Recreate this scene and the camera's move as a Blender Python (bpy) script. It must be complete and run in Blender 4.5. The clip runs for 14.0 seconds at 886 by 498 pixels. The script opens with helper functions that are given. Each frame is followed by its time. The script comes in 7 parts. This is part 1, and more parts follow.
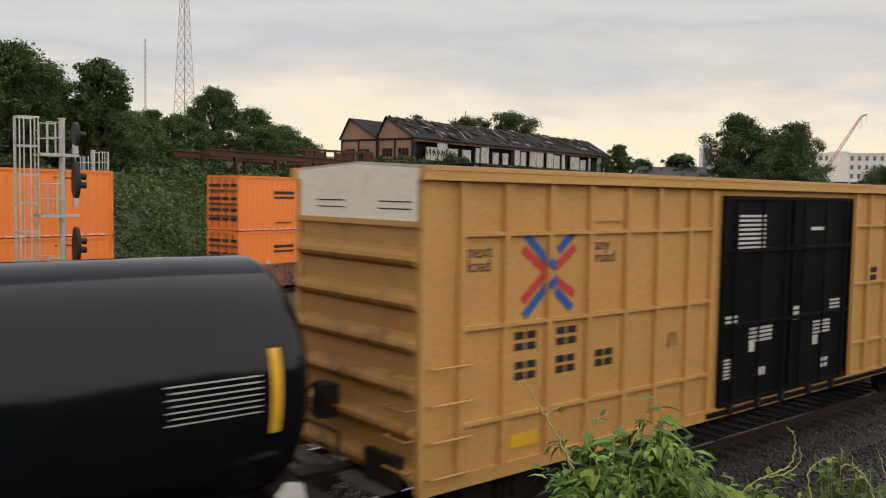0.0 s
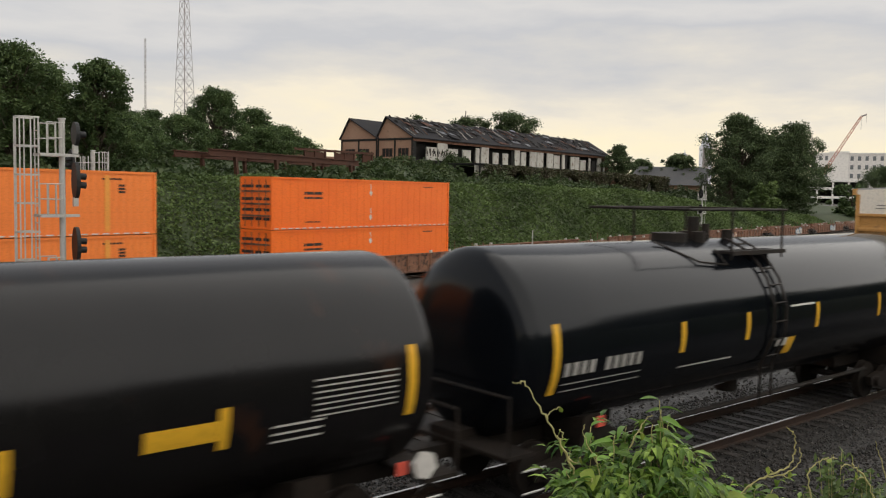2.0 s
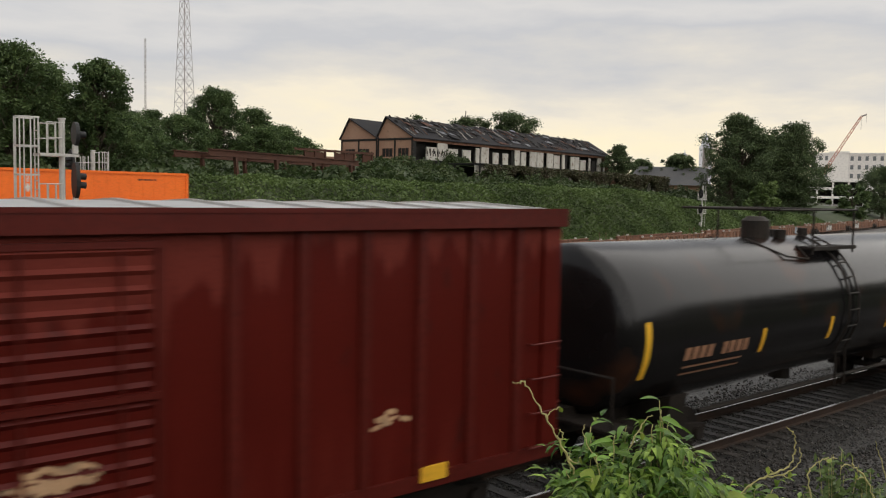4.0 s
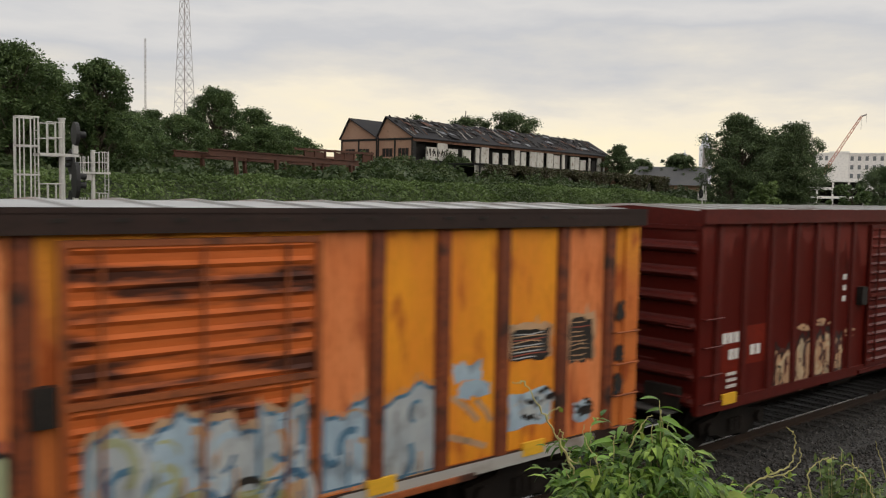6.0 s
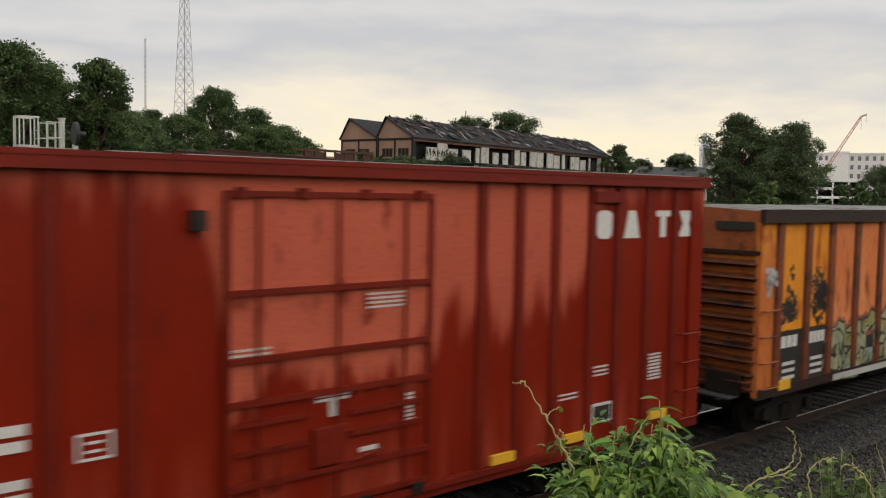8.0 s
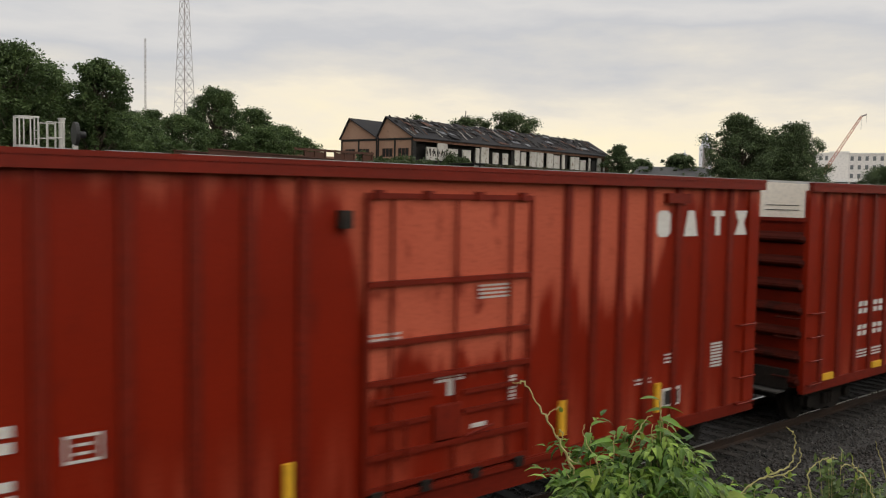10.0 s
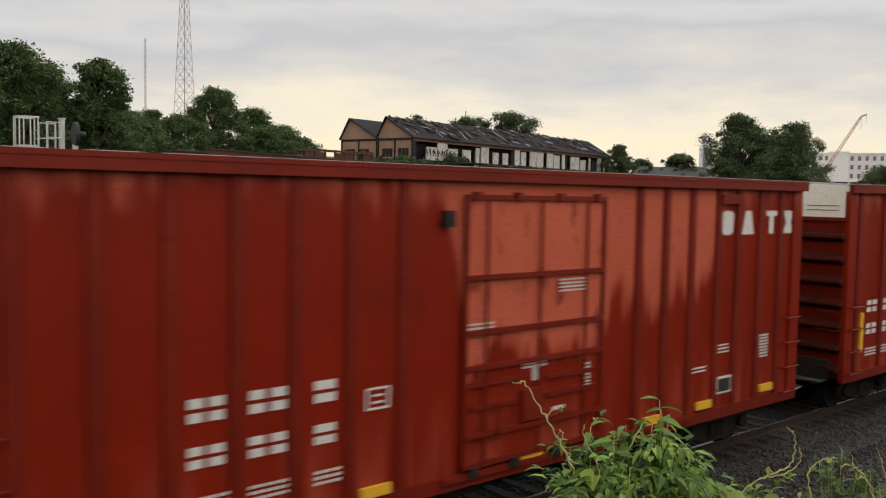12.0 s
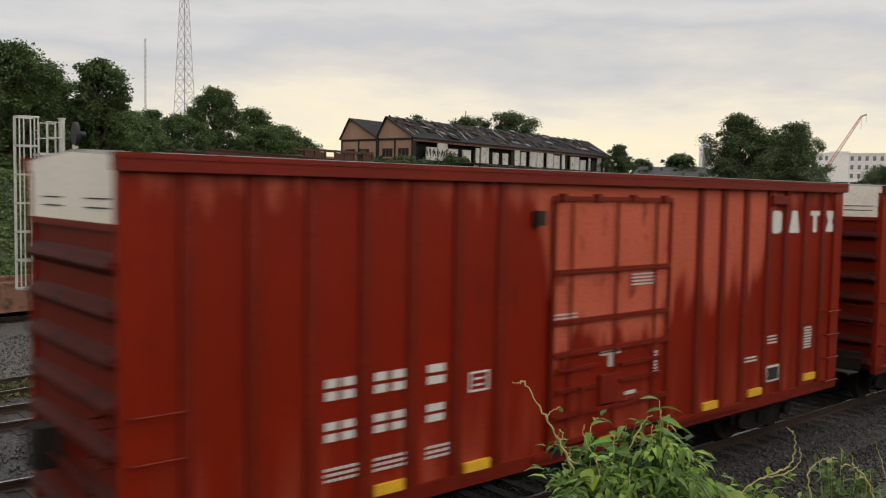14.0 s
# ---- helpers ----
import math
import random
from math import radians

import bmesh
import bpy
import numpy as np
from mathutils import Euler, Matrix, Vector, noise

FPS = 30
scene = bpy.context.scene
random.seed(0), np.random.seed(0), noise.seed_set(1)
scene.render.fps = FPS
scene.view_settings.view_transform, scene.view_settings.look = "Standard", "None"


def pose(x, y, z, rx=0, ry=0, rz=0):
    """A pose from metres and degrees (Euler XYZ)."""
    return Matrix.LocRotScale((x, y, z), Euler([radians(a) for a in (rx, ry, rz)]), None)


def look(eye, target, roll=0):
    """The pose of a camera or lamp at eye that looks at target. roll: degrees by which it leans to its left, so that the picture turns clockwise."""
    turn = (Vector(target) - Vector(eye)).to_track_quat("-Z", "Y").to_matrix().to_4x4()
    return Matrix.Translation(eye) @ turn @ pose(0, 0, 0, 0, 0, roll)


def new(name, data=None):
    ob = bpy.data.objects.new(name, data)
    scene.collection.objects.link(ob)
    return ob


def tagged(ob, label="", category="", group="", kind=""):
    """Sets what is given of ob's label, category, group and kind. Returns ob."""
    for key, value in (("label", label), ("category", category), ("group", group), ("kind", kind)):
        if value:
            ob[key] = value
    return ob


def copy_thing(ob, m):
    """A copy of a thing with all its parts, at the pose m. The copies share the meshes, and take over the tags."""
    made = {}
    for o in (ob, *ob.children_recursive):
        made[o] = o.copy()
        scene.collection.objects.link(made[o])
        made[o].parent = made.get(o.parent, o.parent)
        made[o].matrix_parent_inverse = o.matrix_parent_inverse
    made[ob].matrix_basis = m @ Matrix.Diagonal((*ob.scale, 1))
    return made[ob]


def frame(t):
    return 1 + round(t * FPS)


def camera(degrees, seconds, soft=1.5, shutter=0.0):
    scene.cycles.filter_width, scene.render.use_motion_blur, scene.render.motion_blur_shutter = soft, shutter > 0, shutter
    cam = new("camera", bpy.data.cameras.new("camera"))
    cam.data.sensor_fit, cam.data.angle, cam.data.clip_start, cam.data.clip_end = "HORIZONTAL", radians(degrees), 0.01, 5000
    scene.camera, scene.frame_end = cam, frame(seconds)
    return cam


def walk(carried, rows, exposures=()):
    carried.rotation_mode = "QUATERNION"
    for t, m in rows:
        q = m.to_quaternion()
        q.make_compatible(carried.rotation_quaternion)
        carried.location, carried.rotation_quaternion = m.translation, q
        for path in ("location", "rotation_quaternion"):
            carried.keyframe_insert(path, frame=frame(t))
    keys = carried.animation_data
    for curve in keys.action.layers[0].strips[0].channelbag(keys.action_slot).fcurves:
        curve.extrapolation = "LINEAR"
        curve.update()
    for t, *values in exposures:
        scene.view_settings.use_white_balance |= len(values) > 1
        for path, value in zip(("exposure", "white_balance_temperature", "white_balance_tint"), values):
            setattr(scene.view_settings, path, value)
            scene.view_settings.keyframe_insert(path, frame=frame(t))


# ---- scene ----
cam = camera(54.08, 14.0, soft=1.15, shutter=0.38)
EYE = Vector((0.0, 0.0, 4.743))
AIM = pose(0, 0, 0, 0, 0, 49.811).to_3x3() @ Vector((math.cos(radians(3.642)), 0, -math.sin(radians(3.642))))
VIEW = look(EYE, EYE + AIM, 1.0)
walk(cam, [(0.0, VIEW), (14.0, VIEW)])

# ---- plan ----
RAIL = -0.2            # rail top of the near track
NEAR_Y = 10.46         # centre line of the near track
FAR_TURN = 12.93       # the far track runs at this angle to the near one
FAR_D = 37.1           # distance of its centre line from the eye
FAR_RAIL = -0.75
U = Vector((math.cos(radians(FAR_TURN)), math.sin(radians(FAR_TURN)), 0))
N = Vector((-U.y, U.x, 0))


def far_place(s, d, z=0.0):
    return U * s + N * d + Vector((0, 0, z))


# ---- sky and light ----
world = bpy.data.worlds.new("overcast_evening")
scene.world = world
world.use_nodes = True
wn, wl = world.node_tree.nodes, world.node_tree.links
wn.clear()
w_out = wn.new("ShaderNodeOutputWorld")
sky = wn.new("ShaderNodeTexSky")
sky.sky_type, sky.sun_disc = "NISHITA", False
sky.sun_elevation, sky.sun_rotation = radians(35), radians(158)
sky_bg = wn.new("ShaderNodeBackground")
sky_bg.inputs[1].default_value = 0.05
wl.new(sky.outputs[0], sky_bg.inputs[0])
w_co = wn.new("ShaderNodeTexCoord")
w_sep = wn.new("ShaderNodeSeparateXYZ")
wl.new(w_co.outputs["Generated"], w_sep.inputs[0])
w_map = wn.new("ShaderNodeMapping")
w_map.inputs["Scale"].default_value = (1.5, 1.5, 6.0)
wl.new(w_co.outputs["Generated"], w_map.inputs[0])
w_noise = wn.new("ShaderNodeTexNoise")
w_noise.inputs["Scale"].default_value = 1.7
w_noise.inputs["Detail"].default_value = 8
w_noise.inputs["Roughness"].default_value = 0.55
wl.new(w_map.outputs[0], w_noise.inputs[0])
w_add = wn.new("ShaderNodeMath")
w_add.operation = "MULTIPLY_ADD"
wl.new(w_noise.outputs[0], w_add.inputs[0])
w_add.inputs[1].default_value = 0.28
w_low = wn.new("ShaderNodeMath")
w_low.operation = "SUBTRACT"
wl.new(w_sep.outputs[2], w_low.inputs[0])
w_low.inputs[1].default_value = 0.060
wl.new(w_low.outputs[0], w_add.inputs[2])
w_ramp = wn.new("ShaderNodeValToRGB")
el = w_ramp.color_ramp.elements
el[0].position, el[0].color = 0.0, (0.86, 0.67, 0.50, 1)
el[1].position, el[1].color = 1.0, (0.51, 0.53, 0.55, 1)
for at_, col in ((0.07, (0.90, 0.74, 0.55, 1)), (0.12, (1.0, 0.88, 0.63, 1)), (0.155, (0.91, 0.82, 0.66, 1)), (0.185, (0.73, 0.69, 0.63, 1)), (0.225, (0.58, 0.58, 0.595, 1)), (0.26, (0.70, 0.68, 0.66, 1)), (0.31, (0.545, 0.555, 0.585, 1)), (0.40, (0.61, 0.61, 0.615, 1)), (0.7, (0.57, 0.58, 0.60, 1))):
    e = el.new(at_)
    e.color = col
wl.new(w_add.outputs[0], w_ramp.inputs[0])
cloud_bg = wn.new("ShaderNodeBackground")
cloud_bg.inputs[1].default_value = 1.08
wl.new(w_ramp.outputs[0], cloud_bg.inputs[0])
# closed cloud: little of the clear sky shows through it
w_sum = wn.new("ShaderNodeMixShader")
w_sum.inputs[0].default_value = 0.93
wl.new(sky_bg.outputs[0], w_sum.inputs[1])
wl.new(cloud_bg.outputs[0], w_sum.inputs[2])
wl.new(w_sum.outputs[0], w_out.inputs[0])

sun = new("sun", bpy.data.lights.new("sun", "SUN"))
sun.data.energy, sun.data.angle, sun.data.color = 3.1, radians(140), (1.0, 0.945, 0.86)
sun.matrix_world = look((12, -30, 31), (0, 0, 0))
scene.view_settings.exposure = 0.0


# ---- materials ----
def nodes_of(name):
    m = bpy.data.materials.new(name)
    m.use_nodes = True
    nt = m.node_tree
    return m, nt.nodes, nt.links, nt.nodes["Principled BSDF"]


def noise_node(nodes, links, scale, detail=4, coord="Object", stretch=None):
    co = nodes.new("ShaderNodeTexCoord")
    tex = nodes.new("ShaderNodeTexNoise")
    tex.inputs["Scale"].default_value = scale
    tex.inputs["Detail"].default_value = detail
    if stretch:
        mp = nodes.new("ShaderNodeMapping")
        mp.inputs["Scale"].default_value = stretch
        links.new(co.outputs[coord], mp.inputs[0])
        links.new(mp.outputs[0], tex.inputs[0])
    else:
        links.new(co.outputs[coord], tex.inputs[0])
    return tex


def ramp(nodes, links, src, lo, hi):
    r = nodes.new("ShaderNodeMapRange")
    r.inputs["From Min"].default_value, r.inputs["From Max"].default_value = lo, hi
    links.new(src, r.inputs[0])
    return r.outputs[0]


def mix(nodes, links, fac, a, b):
    m = nodes.new("ShaderNodeMix")
    m.data_type = "RGBA"
    if isinstance(fac, float):
        m.inputs[0].default_value = fac
    else:
        links.new(fac, m.inputs[0])
    for sock, v in ((m.inputs[6], a), (m.inputs[7], b)):
        if isinstance(v, tuple):
            sock.default_value = (*v, 1) if len(v) == 3 else v
        else:
            links.new(v, sock)
    return m.outputs[2]


def surface(name, base, second, rough=0.6, metal=0.0, big=0.6, fine=14.0, bump=0.15, dirt=None, dirt_amount=0.5, stretch=None, per_object=0.0, per_island=0.0, spec=0.3):
    """Two scales of colour change, fine relief and, where given, dirt in patches."""
    m, n, l, b = nodes_of(name)
    t1 = noise_node(n, l, big, 5, stretch=stretch)
    t2 = noise_node(n, l, fine, 4, stretch=stretch)
    col = mix(n, l, ramp(n, l, t1.outputs[0], 0.32, 0.68), base, second)
    dark = tuple(c * 0.72 for c in base)
    col = mix(n, l, ramp(n, l, t2.outputs[0], 0.45, 0.85), col, dark)
    if dirt:
        t3 = noise_node(n, l, big * 2.7, 8, stretch=stretch)
        col = mix(n, l, ramp(n, l, t3.outputs[0], 1.0 - dirt_amount, 1.15 - dirt_amount), col, dirt)
    if per_object or per_island:
        src = n.new("ShaderNodeObjectInfo").outputs["Random"] if per_object else n.new("ShaderNodeNewGeometry").outputs["Random Per Island"]
        hsv = n.new("ShaderNodeHueSaturation")
        l.new(col, hsv.inputs["Color"])
        amount = per_object or per_island
        l.new(ramp_to(n, l, src, 1 - amount, 1 + amount), hsv.inputs["Value"])
        col = hsv.outputs[0]
    l.new(col, b.inputs["Base Color"])
    b.inputs["Metallic"].default_value = metal
    b.inputs["Specular IOR Level"].default_value = spec
    r = n.new("ShaderNodeMapRange")
    r.inputs["To Min"].default_value, r.inputs["To Max"].default_value = max(0.02, rough - 0.1), min(1, rough + 0.12)
    l.new(t1.outputs[0], r.inputs[0])
    l.new(r.outputs[0], b.inputs["Roughness"])
    if bump:
        bp = n.new("ShaderNodeBump")
        bp.inputs["Strength"].default_value, bp.inputs["Distance"].default_value = bump, 0.02
        l.new(t2.outputs[0], bp.inputs["Height"])
        l.new(bp.outputs[0], b.inputs["Normal"])
    return m


def ramp_to(nodes, links, src, lo, hi):
    r = nodes.new("ShaderNodeMapRange")
    r.inputs["To Min"].default_value, r.inputs["To Max"].default_value = lo, hi
    links.new(src, r.inputs[0])
    return r.outputs[0]


def weathered_paint(name, base, faded, rust, wide, narrow, mid, reach, rough=0.5, soft=0.14, spots_from=0.62):
    """Car-side paint, faded in a zone above a ragged drip line. wide, narrow: heights of that line; mid, reach: the zone along the car."""
    m, n, l, b = nodes_of(name)
    co = n.new("ShaderNodeTexCoord")
    sep = n.new("ShaderNodeSeparateXYZ")
    l.new(co.outputs["Object"], sep.inputs[0])
    drips = noise_node(n, l, 1.0, 4, stretch=(3.2, 0.2, 0.35))
    cloud = noise_node(n, l, 0.7, 6)
    fine = noise_node(n, l, 22.0, 4)
    off = n.new("ShaderNodeMath")
    off.operation = "SUBTRACT"
    l.new(sep.outputs[0], off.inputs[0])
    off.inputs[1].default_value = mid
    ab = n.new("ShaderNodeMath")
    ab.operation = "ABSOLUTE"
    l.new(off.outputs[0], ab.inputs[0])
    line = n.new("ShaderNodeMapRange")
    line.inputs["From Min"].default_value, line.inputs["From Max"].default_value = reach - 0.5, reach + 0.5
    line.inputs["To Min"].default_value, line.inputs["To Max"].default_value = narrow, wide
    l.new(ab.outputs[0], line.inputs[0])
    wob = n.new("ShaderNodeMath")
    wob.operation = "MULTIPLY_ADD"
    l.new(drips.outputs[0], wob.inputs[0])
    wob.inputs[1].default_value = 2.2
    l.new(line.outputs[0], wob.inputs[2])
    fingers = noise_node(n, l, 1.0, 3, stretch=(5.0, 0.2, 0.8))
    wob2 = n.new("ShaderNodeMath")
    wob2.operation = "MULTIPLY_ADD"
    l.new(fingers.outputs[0], wob2.inputs[0])
    wob2.inputs[1].default_value = 0.6
    l.new(wob.outputs[0], wob2.inputs[2])
    up = n.new("ShaderNodeMath")
    up.operation = "SUBTRACT"
    l.new(sep.outputs[2], up.inputs[0])
    l.new(wob2.outputs[0], up.inputs[1])
    mask = ramp(n, l, up.outputs[0], -0.03, soft)
    col = mix(n, l, ramp(n, l, cloud.outputs[0], 0.3, 0.7), base, tuple(c * 0.82 for c in base))
    part_fade = n.new("ShaderNodeMath")
    part_fade.operation = "MULTIPLY"
    l.new(mask, part_fade.inputs[0])
    l.new(ramp_to(n, l, cloud.outputs[0], 0.55, 1.0), part_fade.inputs[1])
    col = mix(n, l, part_fade.outputs[0], col, faded)
    # thin road dust that has run down over the foot of the side
    dust = n.new("ShaderNodeMath")
    dust.operation = "MULTIPLY"
    l.new(ramp(n, l, sep.outputs[2], 2.3, 0.9), dust.inputs[0])
    l.new(ramp(n, l, drips.outputs[0], 0.42, 0.75), dust.inputs[1])
    col = mix(n, l, dust.outputs[0], col, tuple(0.55 * a + 0.45 * c for a, c in zip(faded, base)))
    spots = noise_node(n, l, 3.1, 9, stretch=(1, 1, 0.5))
    col = mix(n, l, ramp(n, l, spots.outputs[0], spots_from, spots_from + 0.13), col, rust)
    col = mix(n, l, ramp(n, l, fine.outputs[0], 0.5, 1.1), col, tuple(c * 0.6 for c in base))
    l.new(col, b.inputs["Base Color"])
    b.inputs["Specular IOR Level"].default_value = 0.13
    l.new(ramp_to(n, l, mask, rough - 0.12, rough + 0.12), b.inputs["Roughness"])
    bp = n.new("ShaderNodeBump")
    bp.inputs["Strength"].default_value, bp.inputs["Distance"].default_value = 0.12, 0.02
    l.new(cloud.outputs[0], bp.inputs["Height"])
    l.new(bp.outputs[0], b.inputs["Normal"])
    return m


def leaf_material(name, a, b2, rough=0.55, patch=0.45):
    m, n, l, b = nodes_of(name)
    geo = n.new("ShaderNodeNewGeometry")
    t = noise_node(n, l, patch, 4)
    col = mix(n, l, geo.outputs["Random Per Island"], a, b2)
    col = mix(n, l, ramp(n, l, t.outputs[0], 0.35, 0.7), col, tuple(c * 0.6 for c in a))
    l.new(col, b.inputs["Base Color"])
    b.inputs["Roughness"].default_value = rough
    b.inputs["Specular IOR Level"].default_value = 0.25
    # a leaf lets part of the light through
    thin = n.new("ShaderNodeBsdfTranslucent")
    l.new(col, thin.inputs[0])
    both = n.new("ShaderNodeMixShader")
    both.inputs[0].default_value = 0.3
    l.new(b.outputs[0], both.inputs[1])
    l.new(thin.outputs[0], both.inputs[2])
    l.new(both.outputs[0], n["Material Output"].inputs[0])
    return m


OXIDE = (0.200, 0.0135, 0.0040)
M_oxide = weathered_paint("oxide_red_paint", OXIDE, (0.50, 0.112, 0.060), (0.135, 0.011, 0.0045), 3.5, 1.65, 1.6, 3.2, soft=0.5)
M_oxide_door = weathered_paint("oxide_red_door_paint", OXIDE, (0.52, 0.118, 0.064), (0.135, 0.011, 0.0045), 1.2, 1.1, 0.0, 3.2, soft=0.35, spots_from=0.58)
M_oxide_dark = surface("darker_oxide_red", (0.125, 0.0105, 0.0038), (0.165, 0.013, 0.0046), 0.5, big=0.8, bump=0.08, spec=0.16)
M_maroon = weathered_paint("maroon_paint", (0.078, 0.0070, 0.0044), (0.140, 0.024, 0.016), (0.045, 0.008, 0.006), 2.8, 2.3, 0.0, 3.0)
M_maroon_trim = surface("maroon_trim", (0.066, 0.0072, 0.0046), (0.092, 0.0105, 0.0066), 0.45, bump=0.08, spec=0.2)
M_rusty_orange = weathered_paint("rusty_orange_paint", (0.52, 0.15, 0.04), (0.66, 0.26, 0.022), (0.30, 0.065, 0.018), 2.2, 0.6, -5.9, 1.0, soft=0.7, spots_from=0.53)
M_orange_trim = surface("rust_stained_trim", (0.20, 0.055, 0.02), (0.34, 0.09, 0.022), 0.6, dirt=(0.05, 0.02, 0.012), dirt_amount=0.45)
M_yellow = surface("yellow_paint", (0.56, 0.30, 0.092), (0.50, 0.265, 0.080), 0.5, big=0.5, bump=0.06, dirt=(0.40, 0.19, 0.045), dirt_amount=0.3)
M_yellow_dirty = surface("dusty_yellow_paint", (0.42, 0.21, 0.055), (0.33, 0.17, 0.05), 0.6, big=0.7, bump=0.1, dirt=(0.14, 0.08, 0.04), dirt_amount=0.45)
M_galv = surface("galvanised_steel", (0.52, 0.51, 0.48), (0.45, 0.44, 0.42), 0.45, 0.3, bump=0.05)
M_cream = surface("pale_end_paint", (0.84, 0.78, 0.68), (0.78, 0.71, 0.61), 0.6, bump=0.05, dirt=(0.62, 0.53, 0.42), dirt_amount=0.35)
M_black_door = surface("black_paint", (0.0055, 0.0057, 0.0070), (0.009, 0.009, 0.0105), 0.35, bump=0.05, spec=0.08)
M_tank_black = surface("glossy_black_tank_paint", (0.0032, 0.0040, 0.0056), (0.0046, 0.0056, 0.0075), 0.13, big=0.35, fine=1.3, bump=0.03, spec=0.24)
M_tank_brown = surface("dusty_black_tank_paint", (0.0065, 0.006, 0.0066), (0.009, 0.008, 0.008), 0.19, big=0.35, fine=2.0, bump=0.05, spec=0.26, dirt=(0.042, 0.017, 0.009), dirt_amount=0.43, stretch=(1, 0.6, 0.8))
M_stripe = surface("reflective_yellow", (0.75, 0.42, 0.03), (0.68, 0.36, 0.03), 0.4, bump=0)
M_white = surface("white_lettering", (0.62, 0.59, 0.55), (0.52, 0.49, 0.45), 0.6, bump=0)
M_red_flag = surface("red_marker", (0.75, 0.12, 0.08), (0.6, 0.1, 0.07), 0.4, bump=0)
M_walkway = surface("dull_walkway_steel", (0.10, 0.095, 0.09), (0.06, 0.052, 0.046), 0.6, 0.3, big=2.0, bump=0.2)
M_steel_dark = surface("grimy_steel", (0.016, 0.013, 0.011), (0.028, 0.020, 0.015), 0.65, 0.3, big=2.0, bump=0.3)
# grime plus the shade between cars, both put into this darker red
M_oxide_end = surface("grimy_shaded_red_end", (0.048, 0.0065, 0.0036), (0.076, 0.0105, 0.0052), 0.55, big=0.7, bump=0.1, spec=0.09, dirt=(0.015, 0.0065, 0.005), dirt_amount=0.46)
M_rust_dark = surface("dark_rusted_girder", (0.055, 0.024, 0.016), (0.085, 0.036, 0.022), 0.8, 0.1, big=0.8, bump=0.3)
M_rail_web = surface("dark_rusty_rail", (0.035, 0.022, 0.016), (0.055, 0.032, 0.022), 0.7, 0.2, big=2, bump=0.2)
M_rail_top = surface("worn_rail_steel", (0.55, 0.54, 0.52), (0.42, 0.41, 0.40), 0.25, 0.9, bump=0.02)
M_rust = surface("rusty_steel", (0.17, 0.085, 0.055), (0.25, 0.125, 0.075), 0.75, 0.2, big=1.2, bump=0.3, dirt=(0.06, 0.035, 0.025), dirt_amount=0.5)
M_roof_grey = surface("weathered_roof_sheet", (0.50, 0.50, 0.50), (0.36, 0.35, 0.34), 0.35, 0.5, big=0.5, bump=0.05, dirt=(0.2, 0.15, 0.12), dirt_amount=0.4)
M_orange_box = surface("orange_container_paint", (0.86, 0.17, 0.020), (0.80, 0.145, 0.018), 0.45, big=0.5, bump=0.04)
M_orange_faded = surface("faded_orange_container_paint", (0.84, 0.225, 0.045), (0.78, 0.20, 0.04), 0.5, big=0.5, bump=0.04)
M_blackmark = surface("black_marking", (0.02, 0.018, 0.016), (0.03, 0.026, 0.022), 0.6, bump=0)
M_wood_tie = surface("weathered_tie_wood", (0.026, 0.022, 0.019), (0.048, 0.041, 0.036), 0.6, big=3.0, fine=30, bump=0.5, stretch=(4, 1, 4), per_object=0.25)


# ---- mesh helpers ----
def box(bm, x0, x1, y0, y1, z0, z1):
    vs = [bm.verts.new((x, y, z)) for z in (z0, z1) for y in (y0, y1) for x in (x0, x1)]
    for f in ((0, 2, 3, 1), (4, 5, 7, 6), (0, 1, 5, 4), (2, 6, 7, 3), (0, 4, 6, 2), (1, 3, 7, 5)):
        bm.faces.new([vs[i] for i in f])


def rod(bm, a, b, r, seg=8, r2=None):
    a, b = Vector(a), Vector(b)
    r2 = r if r2 is None else r2
    w = (b - a).normalized()
    u = w.orthogonal().normalized()
    v = w.cross(u)
    ring = []
    for p, q in ((a, r), (b, r2)):
        ring.append([bm.verts.new(p + (u * math.cos(2 * math.pi * i / seg) + v * math.sin(2 * math.pi * i / seg)) * q) for i in range(seg)])
    for i in range(seg):
        bm.faces.new((ring[0][i], ring[0][(i + 1) % seg], ring[1][(i + 1) % seg], ring[1][i]))
    bm.faces.new(ring[0][::-1])
    bm.faces.new(ring[1])


def beam(bm, a, b, w, h):
    """A square bar from a to b."""
    a, b = Vector(a), Vector(b)
    d = (b - a).normalized()
    side = d.cross(Vector((0, 0, 1)))
    side = side.normalized() if side.length > 1e-4 else Vector((1, 0, 0))
    up = side.cross(d)
    vs = [bm.verts.new(p + side * (w / 2 * i) + up * (h / 2 * j)) for p in (a, b) for i, j in ((-1, -1), (1, -1), (1, 1), (-1, 1))]
    for f in ((3, 2, 1, 0), (4, 5, 6, 7), (0, 1, 5, 4), (1, 2, 6, 5), (2, 3, 7, 6), (3, 0, 4, 7)):
        bm.faces.new([vs[i] for i in f])


def slab(bm, outline, axis, a, b):
    """A flat outline drawn out along an axis from a to b. The outline's pairs fill the two other axes in order."""
    def put(p, d):
        q = list(p)
        q.insert(axis, d)
        return bm.verts.new(q)
    lo, hi = [put(p, a) for p in outline], [put(p, b) for p in outline]
    bm.faces.new(lo)
    bm.faces.new(hi[::-1])
    for i in range(len(lo)):
        j = (i + 1) % len(lo)
        bm.faces.new((lo[j], lo[i], hi[i], hi[j]))


